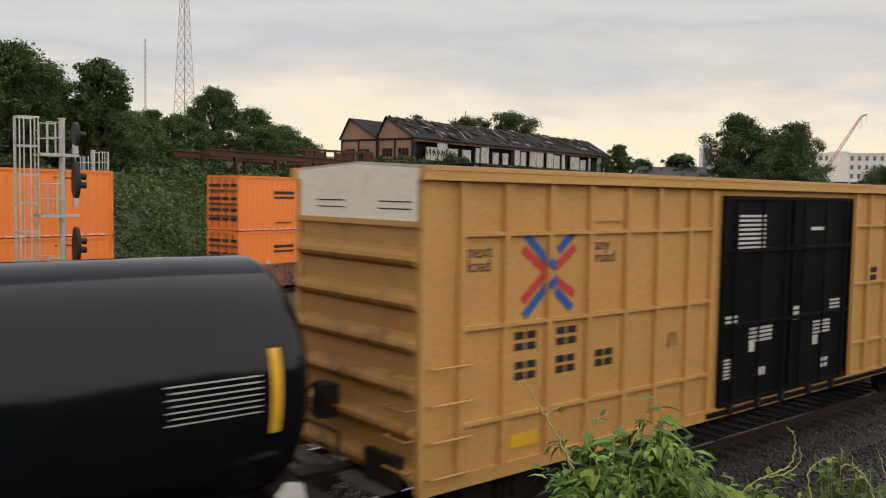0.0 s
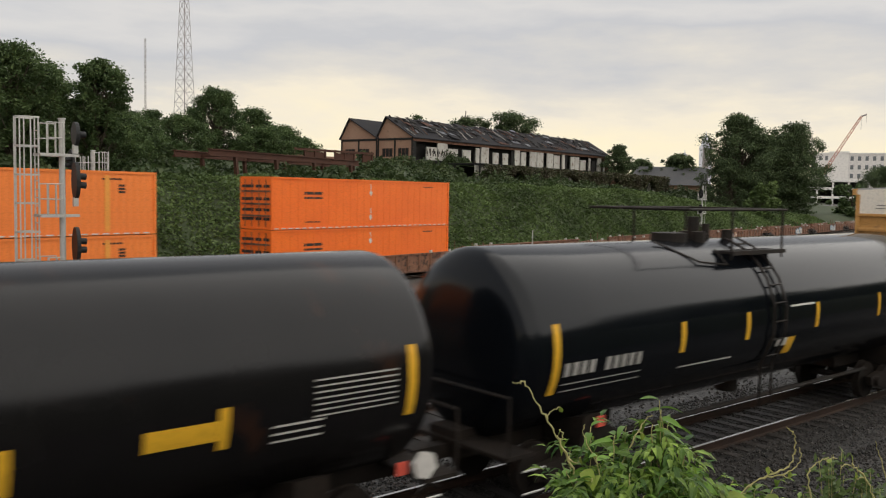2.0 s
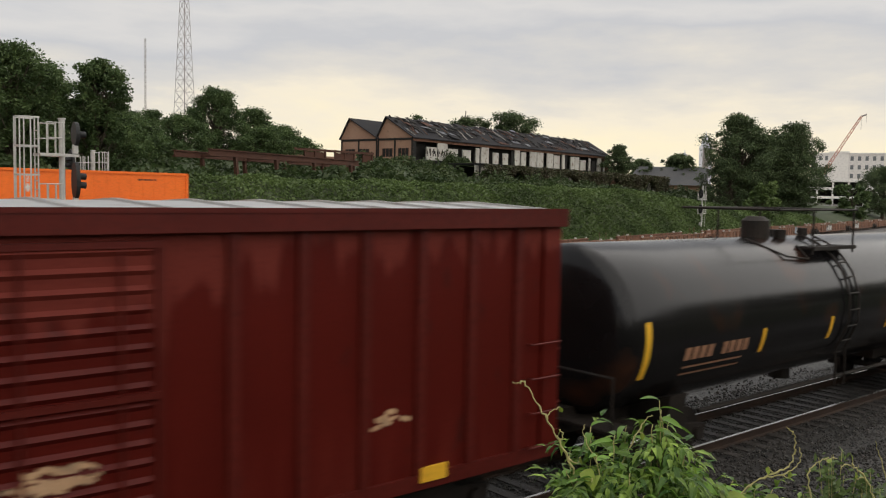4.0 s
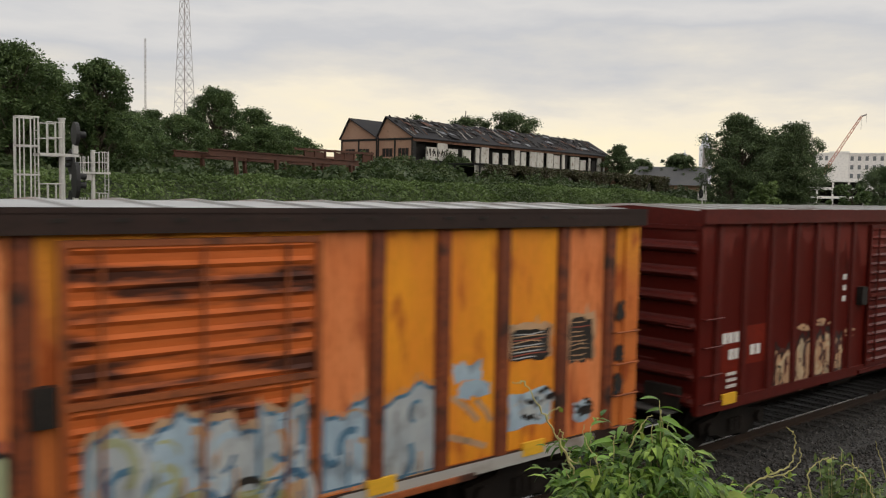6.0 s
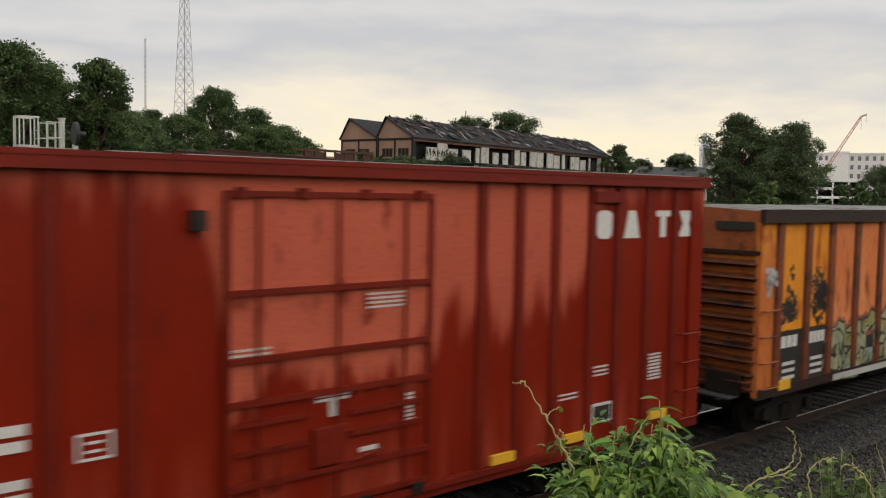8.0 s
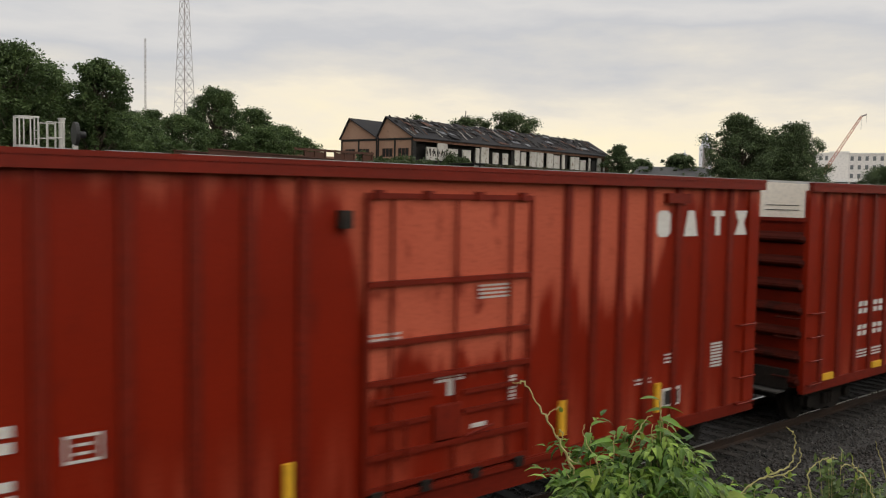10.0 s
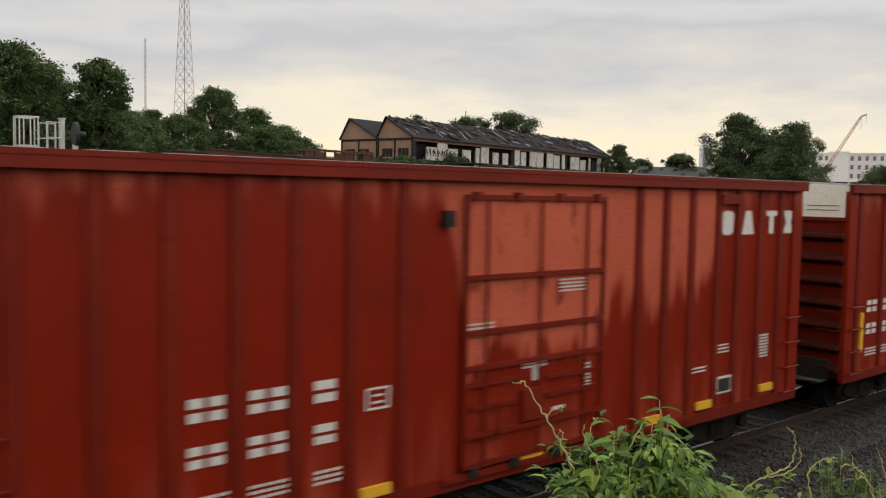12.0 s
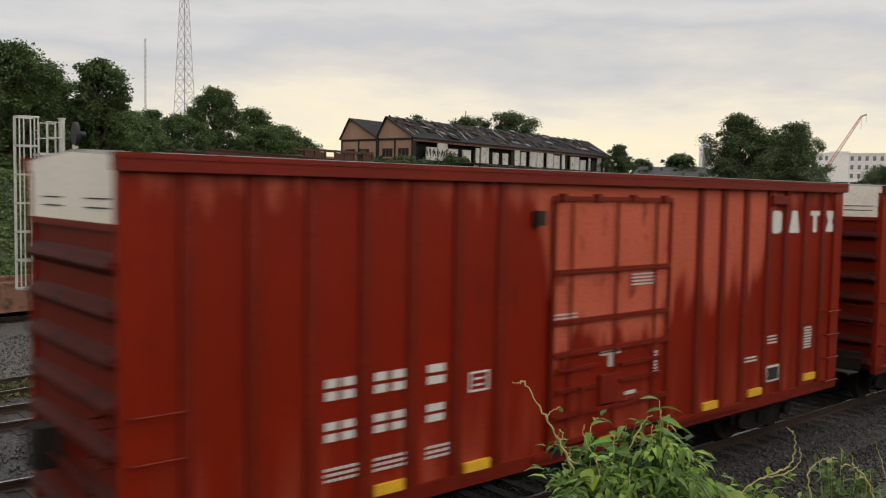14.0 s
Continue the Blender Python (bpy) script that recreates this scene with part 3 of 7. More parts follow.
def red_boxcar(centre, label, number_bars, stencil=0.0, emblem=(5.17, 5.87, 6.72, 7.38), tall=False):
    L, w = 15.7, 1.6
    xs = [-7.11, -6.33, -5.55, -4.77, -4.01, -3.22, -2.41, 2.52, 3.26, 4.03, 4.86, 5.52, 6.3, 7.06]
    if tall:
        xs = [-7.3, -6.05, -5.2, -4.35, -3.6, -2.95, -2.25, 2.4, 3.05, 3.72, 4.44, 5.25, 6.08, 6.9]
    # the posts take a darker red than the panels between them
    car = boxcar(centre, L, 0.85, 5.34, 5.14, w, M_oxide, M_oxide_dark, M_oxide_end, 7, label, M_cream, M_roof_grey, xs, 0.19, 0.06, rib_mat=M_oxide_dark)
    y = -w + 0.05
    door = plug_door(car, -1.33, 1.52, 1.1, 4.94, y, M_oxide_door, M_oxide_dark, (0.12, 0.37, 0.50, 0.70))
    # short bars, lock box, handles and rollers on the door
    for a, b_, z in ((-1.25, -0.32, 1.95), (0.28, 1.4, 1.95), (-1.25, -0.32, 2.28), (0.28, 1.4, 2.22)):
        part("door_bar", boxes((a, b_, y - 0.10, y - 0.045, z - 0.03, z + 0.03)), M_oxide_dark, door)
    part("lock_box", boxes((-0.25, 0.2, y - 0.12, y - 0.045, 1.62, 2.1)), M_oxide_dark, door, bevel=0.015)
    bm = bmesh.new()
    rod(bm, (-0.75, y - 0.13, 1.45), (-0.75, y - 0.13, 2.0), 0.022, 8)
    rod(bm, (0.3, y - 0.13, 1.62), (0.78, y - 0.13, 1.70), 0.022, 8)
    pieces("door_handle", bm, M_oxide_dark, door)
    for x in (-1.2, -0.4, 0.5, 1.35):
        part("hinge_lug", boxes((x - 0.06, x + 0.06, y - 0.13, y - 0.04, 4.86, 4.98)), M_oxide_dark, door)
        part("roller", boxes((x - 0.08, x + 0.08, y - 0.14, y - 0.03, 0.98, 1.12)), M_steel_dark, door)
    part("defect_tag", boxes((0.45, 0.72, y - 0.063, y - 0.049, 1.68, 1.74)), M_white, door)
    # large pale block shapes high at the front end
    for i, sh in enumerate(([(-.2, .09), (-.11, 0), (.11, 0), (.2, .09), (.2, .5), (.11, .58), (-.11, .58), (-.2, .5)], [(-.22, 0), (.22, 0), (.1, .58), (-.1, .58)], [(-.08, 0), (.08, 0), (.08, .45), (.21, .45), (.21, .58), (-.21, .58), (-.21, .45), (-.08, .45)], [(-.22, 0), (.22, 0), (.09, .29), (.22, .58), (-.22, .58), (-.09, .29)])):
        bm = bmesh.new()
        x = emblem[i]
        slab(bm, [(x + a * 0.93, 4.27 + b_ * 0.78) for a, b_ in sh], 1, y - 0.012, y - 0.002)
        part("emblem", bm, M_white, car, "white block emblem shape")
    for x, wide, n in number_bars:
        marks(car, x, 2.54, wide, 0.11, n, M_white, y - 0.008, rows=2, row_gap=0.45)
        marks(car, x, 2.01, wide, 0.10, n, M_white, y - 0.008, rows=2, row_gap=0.45)
        marks(car, x, 1.5, wide, 0.035, n * 3, M_white, y - 0.008, 0.25, 3, 1.0)
    bm = bmesh.new()
    for a, b_, c, d in ((-2.97, -2.6, 2.17, 2.2), (-2.97, -2.6, 2.43, 2.46), (-2.97, -2.94, 2.17, 2.46), (-2.63, -2.6, 2.17, 2.46), (-2.88, -2.7, 2.25, 2.28), (-2.88, -2.7, 2.34, 2.37)):
        box(bm, a + stencil, b_ + stencil, y - 0.01, y - 0.002, c, d)
    part("stencil", bm, M_white, car)
    marks(car, 0.55, 3.66, 0.62, 0.028, 9, M_white, y - 0.056, 0.25, 4, 1.0)
    marks(car, -1.3, 3.12, 0.5, 0.03, 7, M_white, y - 0.056, 0.25, 2, 1.0)
    marks(car, 1.15, 2.3, 0.16, 0.035, 2, M_white, y - 0.056, 0.2, 7, 0.6)
    marks(car, -0.2, 2.45, 0.5, 0.035, 6, M_white, y - 0.056, 0.2, 2, 0.5)
    part("placard", boxes((0.0, 0.12, y - 0.064, y - 0.05, 2.2, 2.4)), M_white, car, "small white diamond placard")
    marks(car, 6.42, 2.25, 0.36, 0.035, 4, M_white, y - 0.008, 0.25, 8, 0.7)
    marks(car, 5.0, 2.2, 0.35, 0.03, 5, M_white, y - 0.008, 0.2, 3, 1.2)
    marks(car, 4.2, 1.85, 0.42, 0.03, 6, M_white, y - 0.008, 0.2, 2, 1.2)
    part("plate", boxes((4.95, 5.45, y - 0.03, y - 0.004, 1.3, 1.62)), M_white, car, "white-rimmed plate")
    part("plate_face", boxes((5.0, 5.4, y - 0.04, y - 0.028, 1.34, 1.58)), M_blackmark, car, "black plate")
    for x, z0, z1 in (((-7.06, 1.49, 2.39), (-4.75, 1.2, 1.72), (-2.45, 1.2, 1.72), (2.35, 1.25, 1.8), (4.78, 1.25, 1.75)) if tall else ()):
        part("reflector", boxes((x - 0.06, x + 0.06, y - 0.07, y - 0.01, z0, z1)), M_stripe, car, "upright yellow reflective strip")
    for a, z in () if tall else ((-7.0, 1.05), (-4.6, 1.05), (-3.06, 1.05), (-0.2, 1.0), (2.75, 1.06), (4.3, 1.1), (6.45, 1.15)):
        part("reflector", boxes((a, a + 0.46, y - 0.068, y - 0.01, z, z + 0.14)), M_stripe, car, "yellow reflective strip")
    for sx in (-1, 1):
        a, b_ = sorted((sx * 7.75, sx * 7.2))
        ladder(car, a, b_, -w, 1.05, 2.56, 4, M_oxide_dark)
    if tall:
        bm = bmesh.new()
        slab(bm, [(-5.6, 0.9), (-4.9, 0.66), (4.9, 0.66), (5.6, 0.9)], 1, -w - 0.001, -w + 0.06)
        part("side_sill", bm, M_oxide_dark, car)
    part("latch_box", boxes((-1.78, -1.62, y - 0.13, y, 4.5, 4.72)), M_steel_dark, car)
    part("brake_housing", boxes((4.85, 5.5, y - 0.1, y, 4.85, 5.02)), M_oxide_dark, car)
    return car


def tank_car(centre, length, radius, mid_z, paint, stripes, label, dome, off):
    car = car_root("tank_car", centre, label, "tank car")
    h = length / 2
    bm = bmesh.new()
    prof = []
    cap = 0.42
    for k in range(9):
        a = math.pi / 2 * k / 8
        prof.append((-h + cap - cap * math.cos(a), radius * math.sin(a) ** 0.5 if k else 0.001))
    prof += [(-h + cap + (length - 2 * cap) * k / 10, radius) for k in range(1, 10)]
    prof += [(-x, r) for x, r in prof[8::-1]]
    seg = 48
    rings = [[bm.verts.new((x, r * math.cos(2 * math.pi * i / seg), mid_z + r * math.sin(2 * math.pi * i / seg))) for i in range(seg)] for x, r in prof]
    for a, b_ in zip(rings, rings[1:]):
        for i in range(seg):
            bm.faces.new((a[i], a[(i + 1) % seg], b_[(i + 1) % seg], b_[i]))
    part("tank", bm, paint, car, smooth=True)

    def band(x0, x1, z0, z1, mat_, name, label=""):
        """A strip that follows the tank's curve."""
        bm = bmesh.new()
        n = 8
        for r in (radius + 0.008,):
            cols = []
            for k in range(n + 1):
                z = z0 + (z1 - z0) * k / n
                y = -math.sqrt(max(0.01, r * r - (z - mid_z) ** 2))
                cols.append([bm.verts.new((x, y, z)) for x in (x0, x1)])
            for a, b_ in zip(cols, cols[1:]):
                bm.faces.new((a[0], a[1], b_[1], b_[0]))
        bmesh.ops.solidify(bm, geom=bm.faces[:], thickness=0.006)
        return part(name, bm, mat_, car, label)
    for x, z0, z1, w in stripes:
        band(x - w / 2, x + w / 2, z0, z1, M_stripe, "reflector", "yellow reflective strip")
    # walkway, fittings and handrails on top
    t = mid_z + radius
    for s_ in (-1, 1):
        bm = bmesh.new()
        y0, y1 = sorted((s_ * 1.25, s_ * 0.62))
        for x in np.arange(off - 0.3, off + 1.6, 0.11):
            box(bm, x, x + 0.05, y0 + 0.05, y1 - 0.05, t - 0.24, t - 0.19)
        box(bm, off - 0.35, off + 1.65, y1 - 0.05, y1, t - 0.26, t - 0.18)
        deck_ = part("walkway", boxes((off - 0.35, off + 1.65, y0, y0 + 0.05, t - 0.26, t - 0.18)), M_steel_dark, car, "black grating walkway")
        pieces("grating_bar", bm, M_steel_dark, deck_)
    bm = bmesh.new()
    if dome:
        rod(bm, (off - 0.65, 0, t - 0.05), (off - 0.65, 0, t + 0.36), 0.31, 20)
        rod(bm, (off - 0.65, 0, t + 0.36), (off - 0.65, 0, t + 0.46), 0.31, 20, 0.18)
    else:
        rod(bm, (off - 0.7, 0, t - 0.05), (off - 0.7, 0, t + 0.14), 0.36, 20)
        rod(bm, (off + 0.15, 0, t), (off + 0.15, 0, t + 0.46), 0.13, 12)
        rod(bm, (off + 0.75, 0.1, t), (off + 0.75, 0.1, t + 0.3), 0.09, 12)
    rod(bm, (off - 0.1, -0.3, t - 0.1), (off - 0.1, -0.3, t + 0.16), 0.14, 12)
    rod(bm, (off + 0.5, 0.3, t - 0.1), (off + 0.5, 0.3, t + 0.14), 0.24, 12)
    rod(bm, (off + 1.1, -0.2, t - 0.1), (off + 1.1, -0.2, t + 0.18), 0.12, 12)
    pieces("fitting", bm, M_steel_dark, car, "black valve housing")
    bm = bmesh.new()
    for y in (-1.18, 1.18):
        rod(bm, (off - 1.75, y, t + 0.63), (off + 1.75, y, t + 0.63), 0.026, 8)
        for x in (off - 0.3, off + 1.6):
            rod(bm, (x, y, t - 0.35), (x, y, t + 0.63), 0.024, 8)
    for x in (off - 1.75, off + 1.75):
        rod(bm, (x, -1.18, t + 0.63), (x, 1.18, t + 0.63), 0.026, 8)
    pieces("handrail", bm, M_steel_dark, car, "black pipe handrail")
    bm = bmesh.new()
    l0, l1 = off + 0.65, off + 1.1
    for x in (l0, l1):
        pts = [(x, -(radius + 0.08) * math.cos(a), mid_z + (radius + 0.08) * math.sin(a)) for a in (radians(v) for v in (75, 60, 45, 30, 10, -10, -35))] + [(x, -1.35, 0.75)]
        for a, b_ in zip(pts, pts[1:]):
            rod(bm, a, b_, 0.025, 6)
    for v in range(-40, 76, 13):
        a = radians(v)
        rod(bm, (l0, -(radius + 0.08) * math.cos(a), mid_z + (radius + 0.08) * math.sin(a)), (l1, -(radius + 0.08) * math.cos(a), mid_z + (radius + 0.08) * math.sin(a)), 0.018, 6)
    pieces("ladder_bar", bm, M_steel_dark, car)
    bm = bmesh.new()
    a0 = [(-1.75, 75), (-1.2, 48), (-0.4, 44), (-0.3, 60)]
    pts = [(off + x, -(radius + 0.05) * math.cos(radians(v)), mid_z + (radius + 0.05) * math.sin(radians(v))) for x, v in a0]
    for a, b_ in zip(pts, pts[1:]):
        rod(bm, a, b_, 0.02, 6)
    part("pipe", bm, M_steel_dark, car)
    # frame: stub sills, bolster saddles, side rods
    bm = bmesh.new()
    for s in (-1, 1):
        a, b_ = sorted((s * (h - 3.6), s * (h + 0.2)))
        box(bm, a, b_, -0.33, 0.33, 0.75, 1.2)
        xb = s * (h - 2.0)
        slab(bm, [(-1.2, 0.8), (1.2, 0.8), (1.28, 1.35), (0.6, 1.15), (-0.6, 1.15), (-1.28, 1.35)], 0, xb - 0.25, xb + 0.25)
        a, b_ = sorted((s * (h - 0.35), s * (h + 0.25)))
        box(bm, a, b_, -1.5, 1.5, 1.0, 1.06)
        rod(bm, (s * (h + 0.2), -1.5, 1.06), (s * (h + 0.2), -1.5, 1.95), 0.024, 6)
        rod(bm, (s * (h + 0.2), 1.5, 1.06), (s * (h + 0.2), 1.5, 1.95), 0.024, 6)
        rod(bm, (s * (h + 0.2), -1.5, 1.95), (s * (h + 0.2), 1.5, 1.95), 0.024, 6)
    pieces("frame_member", bm, M_steel_dark, car)
    for s in (-1, 1):
        bm = bmesh.new()
        for k in (0.0, 0.35):
            rod(bm, (s * (h - 0.1) + k * 0, -1.52, 0.45 + k), (s * (h - 0.55), -1.52, 0.45 + k), 0.018, 6)
        pieces("step", bm, M_galv, car)
        coupler(car, s * h, s)
        WHEELSETS.extend(truck(car, s * (h - 2.0)))
    bm = bmesh.new()
    rod(bm, (-h + 3.2, -0.9, 0.78), (h - 3.2, -0.9, 0.78), 0.05, 8)
    rod(bm, (0.0, 0, mid_z - radius - 0.25), (0.0, 0, mid_z - radius + 0.1), 0.25, 14)
    pieces("brake_rigging", bm, M_steel_dark, car)
    return car, band


def yellow_boxcar():
    L, w = 19.15, 1.6
    xs = [-8.87, -8.03, -7.11, -6.2, -5.28, -4.44, -3.53, -2.82, 2.82, 3.53, 4.44, 5.28, 6.2, 7.11, 8.03, 8.87]
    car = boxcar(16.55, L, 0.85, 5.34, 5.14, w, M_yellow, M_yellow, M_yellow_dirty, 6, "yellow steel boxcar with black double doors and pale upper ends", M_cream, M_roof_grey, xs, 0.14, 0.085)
    y = -w + 0.05
    # cross stiffeners in each bay
    for z, a, b_ in ((4.39, -8.87, -2.8), (3.08, -8.87, -2.8), (1.73, -8.87, -2.8), (4.39, 2.8, 8.87), (3.08, 2.8, 8.87), (1.73, 2.8, 8.87)):
        part("stiffener", boxes((a, b_, y - 0.065, y + 0.01, z - 0.03, z + 0.03)), M_yellow, car)
    for a, b_ in ((-2.45, 0.0), (0.08, 2.5)):
        door = plug_door(car, a, b_, 1.05, 5.0, y - 0.01, M_black_door, M_black_door, (0.38, 0.74))
    marks(car, -2.0, 4.6, 0.95, 0.045, 9, M_white, y - 0.075, 0.12, 8, 0.9)
    marks(car, 0.75, 4.32, 0.6, 0.07, 5, M_white, y - 0.075, 0.06, 1)
    marks(car, -2.35, 2.7, 0.4, 0.05, 4, M_white, y - 0.075, 0.15, 3, 0.8)
    marks(car, -1.5, 2.42, 0.85, 0.05, 7, M_white, y - 0.075, 0.25, 4, 0.6)
    marks(car, -1.5, 2.0, 0.2, 0.22, 2, M_white, y - 0.075, 0.1, 1)
    marks(car, -2.35, 1.9, 0.25, 0.04, 3, M_white, y - 0.075, 0.1, 6, 0.7)
    marks(car, -1.1, 1.5, 0.25, 0.16, 2, M_white, y - 0.075, 0.3, 1)
    marks(car, 0.15, 2.7, 0.25, 0.07, 3, M_white, y - 0.075, 0.1, 3, 0.5)
    marks(car, 1.7, 2.78, 0.45, 0.045, 4, M_white, y - 0.075, 0.2, 3, 0.8)
    marks(car, 1.0, 2.36, 0.75, 0.045, 7, M_white, y - 0.075, 0.25, 4, 0.7)
    marks(car, 1.0, 1.9, 0.22, 0.2, 2, M_white, y - 0.075, 0.1, 1)
    marks(car, 1.35, 1.5, 0.4, 0.08, 2, M_white, y - 0.075, 0.3, 2, 0.6)
    # crossed red and blue bars
    M_blue = surface("blue_paint", (0.03, 0.09, 0.30), (0.04, 0.11, 0.34), 0.5, bump=0)
    M_redp = surface("red_paint", (0.55, 0.06, 0.04), (0.48, 0.05, 0.04), 0.5, bump=0)
    cx, cz = -7.07, 3.78
    for x0, z0, x1, z1, mt, lay in ((-0.53, 0.60, 0.05, 0.10, M_blue, 0.003), (0.05, 0.14, 0.05, -0.14, M_blue, 0.004), (0.05, -0.10, -0.53, -0.62, M_blue, 0.003), (-0.57, 0.38, -0.06, 0.02, M_redp, 0.0), (-0.06, 0.02, -0.57, -0.40, M_redp, 0.001), (0.54, 0.62, 0.19, 0.33, M_blue, 0.003), (0.15, -0.27, 0.52, -0.57, M_blue, 0.003), (0.57, 0.38, 0.12, 0.07, M_redp, 0.0), (0.12, -0.08, 0.57, -0.36, M_redp, 0.001)):
        p, q = Vector((x0, z0)), Vector((x1, z1))
        n_ = Vector((p.y - q.y, q.x - p.x)).normalized() * 0.068
        strips = [(p, q, y - 0.003)]
        if mt is M_blue and min(abs(x0), abs(x1)) < 0.1:
            near_, far_ = (p, q) if abs(x0) < abs(x1) else (q, p)
            strips.append((near_, near_.lerp(far_, 0.2), y - 0.084))
        for p, q, face in strips:
            bm = bmesh.new()
            slab(bm, [(cx - 0.02 + v.x, cz + v.y) for v in (p - n_, q - n_, q + n_, p + n_)], 1, face - 0.004 - lay, face)
            part("emblem", bm, mt, car, "nested red and blue chevron bars")
    for x, n in ((-7.8, 2), (-6.9, 2)):
        marks(car, x, 2.83, 0.5, 0.11, n, M_blackmark, y - 0.006, 0.2, 2, 0.5)
    for x, n in ((-7.78, 2), (-6.9, 2), (-5.98, 2)):
        marks(car, x, 2.39, 0.48, 0.11, n, M_blackmark, y - 0.006, 0.2, 2, 0.45)
    for x, z, words in ((-8.76, 4.06, "next"), (-8.76, 3.86, "load"), (-6.06, 4.10, "any"), (-6.06, 3.90, "road")):
        curve = bpy.data.curves.new("slogan", "FONT")
        curve.body, curve.size, curve.extrude = words, 0.27, 0.003
        curve.materials.append(M_blackmark)
        ob = new("slogan", curve)
        ob.parent = car
        ob.location, ob.rotation_euler = (x, y - 0.006, z), (math.pi / 2, 0, 0)
    part("placard", boxes((-7.87, -7.27, y - 0.012, y - 0.001, 1.22, 1.42)), M_stripe, car, "yellow placard")
    part("placard_box", boxes((-6.08, -5.4, y - 0.03, y, 4.55, 5.0)), M_yellow, car)
    part("vent_box", boxes((-4.05, -3.75, y - 0.012, y, 2.35, 2.6)), M_yellow_dirty, car)
    for sx in (-1, 1):
        a, b_ = sorted((sx * 9.45, sx * 8.75))
        ladder(car, a, b_, -w, 1.1, 2.6, 4, M_yellow)
    marks(car, 3.6, 3.3, 0.5, 0.12, 4, M_blackmark, y - 0.006, 0.2, 2)
    for x in (-2.2, -1.2, -0.3, 0.8, 1.8):
        part("door_roller", boxes((x, x + 0.12, y - 0.14, y - 0.02, 0.88, 1.08)), M_steel_dark, car)
    return car


yellow_boxcar()

STR1 = [(-7.26, 1.85, 2.98, 0.15), (-3.95, 2.2, 2.75, 0.13), (-1.81, 2.22, 2.76, 0.12), (0.94, 2.24, 2.78, 0.12), (3.92, 2.25, 2.8, 0.12), (7.3, 2.1, 3.1, 0.14)]
M_faded_white = surface("worn_white_lettering", (0.42, 0.40, 0.37), (0.30, 0.28, 0.26), 0.6, bump=0)
tank1, band1 = tank_car(-2.45, 16.0, 1.56, 2.54, M_tank_black, STR1, "glossy black tank car with yellow reflective strips", False, -1.6)
for k in range(10):
    if k != 4:
        band1(-7.05 + k * 0.2, -6.93 + k * 0.2, 2.13, 2.35, M_faded_white, "lettering")
for k in range(2):
    band1(-7.05, -5.05, 1.99 - k * 0.12, 2.01 - k * 0.12, M_faded_white, "lettering")
band1(-3.95, -2.2, 1.9, 1.93, M_white, "lettering")
band1(-0.2, 0.8, 2.75, 2.79, M_white, "lettering")
for k in range(7):
    band1(5.95 + 0.05 * (k % 2), 7.1, 2.38 + k * 0.07, 2.40 + k * 0.07, M_faded_white, "lettering")
band1(-0.6, -0.2, 1.95, 2.12, M_white, "placard")
band1(-0.2, 0.1, 1.75, 2.12, M_stripe, "placard")

STR2 = [(-7.25, 1.8, 2.82, 0.16), (-3.46, 1.9, 2.4, 0.13), (-0.64, 1.92, 2.42, 0.13), (2.28, 1.92, 2.42, 0.13), (4.57, 2.0, 2.5, 0.13), (7.25, 2.0, 2.95, 0.14)]
tank2, band2 = tank_car(-19.77, 15.8, 1.56, 2.54, M_tank_brown, STR2, "dusty black tank car with rust stains and yellow strips", True, -0.65)
M_faded_letter = surface("rust_stained_lettering", (0.32, 0.16, 0.09), (0.26, 0.13, 0.08), 0.7, bump=0)
for k in range(9):
    if k != 4:
        band2(-6.1 + k * 0.24, -5.92 + k * 0.24, 2.02, 2.26, M_faded_letter, "lettering")
for k in range(2):
    band2(-6.05, -4.1, 1.86 - k * 0.14, 1.90 - k * 0.14, M_faded_letter, "lettering")
band2(3.65, 4.5, 2.12, 2.36, M_stripe, "placard", "yellow placard")
for k in range(7):
    band2(5.75, 7.0, 2.2 + k * 0.075, 2.222 + k * 0.075, M_faded_white, "lettering")
for k in range(3):
    band2(5.2, 5.9, 1.95 + k * 0.1, 1.98 + k * 0.1, M_white, "lettering")
for car, x in ((tank1, -5.95), (tank2, 7.2)):
    part("marker", boxes((x, x + 0.18, -1.32, -1.28, 1.12, 1.3)), M_red_flag, car, "red marker plate")
    bm = bmesh.new()
    rod(bm, (7.55, -1.5, 1.25), (7.55, -1.42, 1.25), 0.2, 6)
    part("placard", bm, M_white, car, "white hazard placard")


def lower_boxcar(centre, body, trim, end_mat, roof, n_end, label, xs, rib_w, rib_mat, top_panel=None):
    return boxcar(centre, 15.72, 0.98, 4.78, 4.5, 1.6, body, trim, end_mat, n_end, label, top_panel, roof, xs, rib_w, 0.07, rib_mat=rib_mat)


def ribbed_door(car, x0, x1, z0, z1, y, material, trim, n):
    door = plug_door(car, x0, x1, z0, z1, y, material, trim, (0.5,))
    for i in range(n):
        z = z0 + 0.1 + (z1 - z0 - 0.2) * i / (n - 1)
        bm = bmesh.new()
        slab(bm, [(y - 0.05, z - 0.05), (y - 0.085, z), (y - 0.05, z + 0.05)], 0, x0 + 0.06, x1 - 0.06)
        part("slat", bm, material, door)
    return door


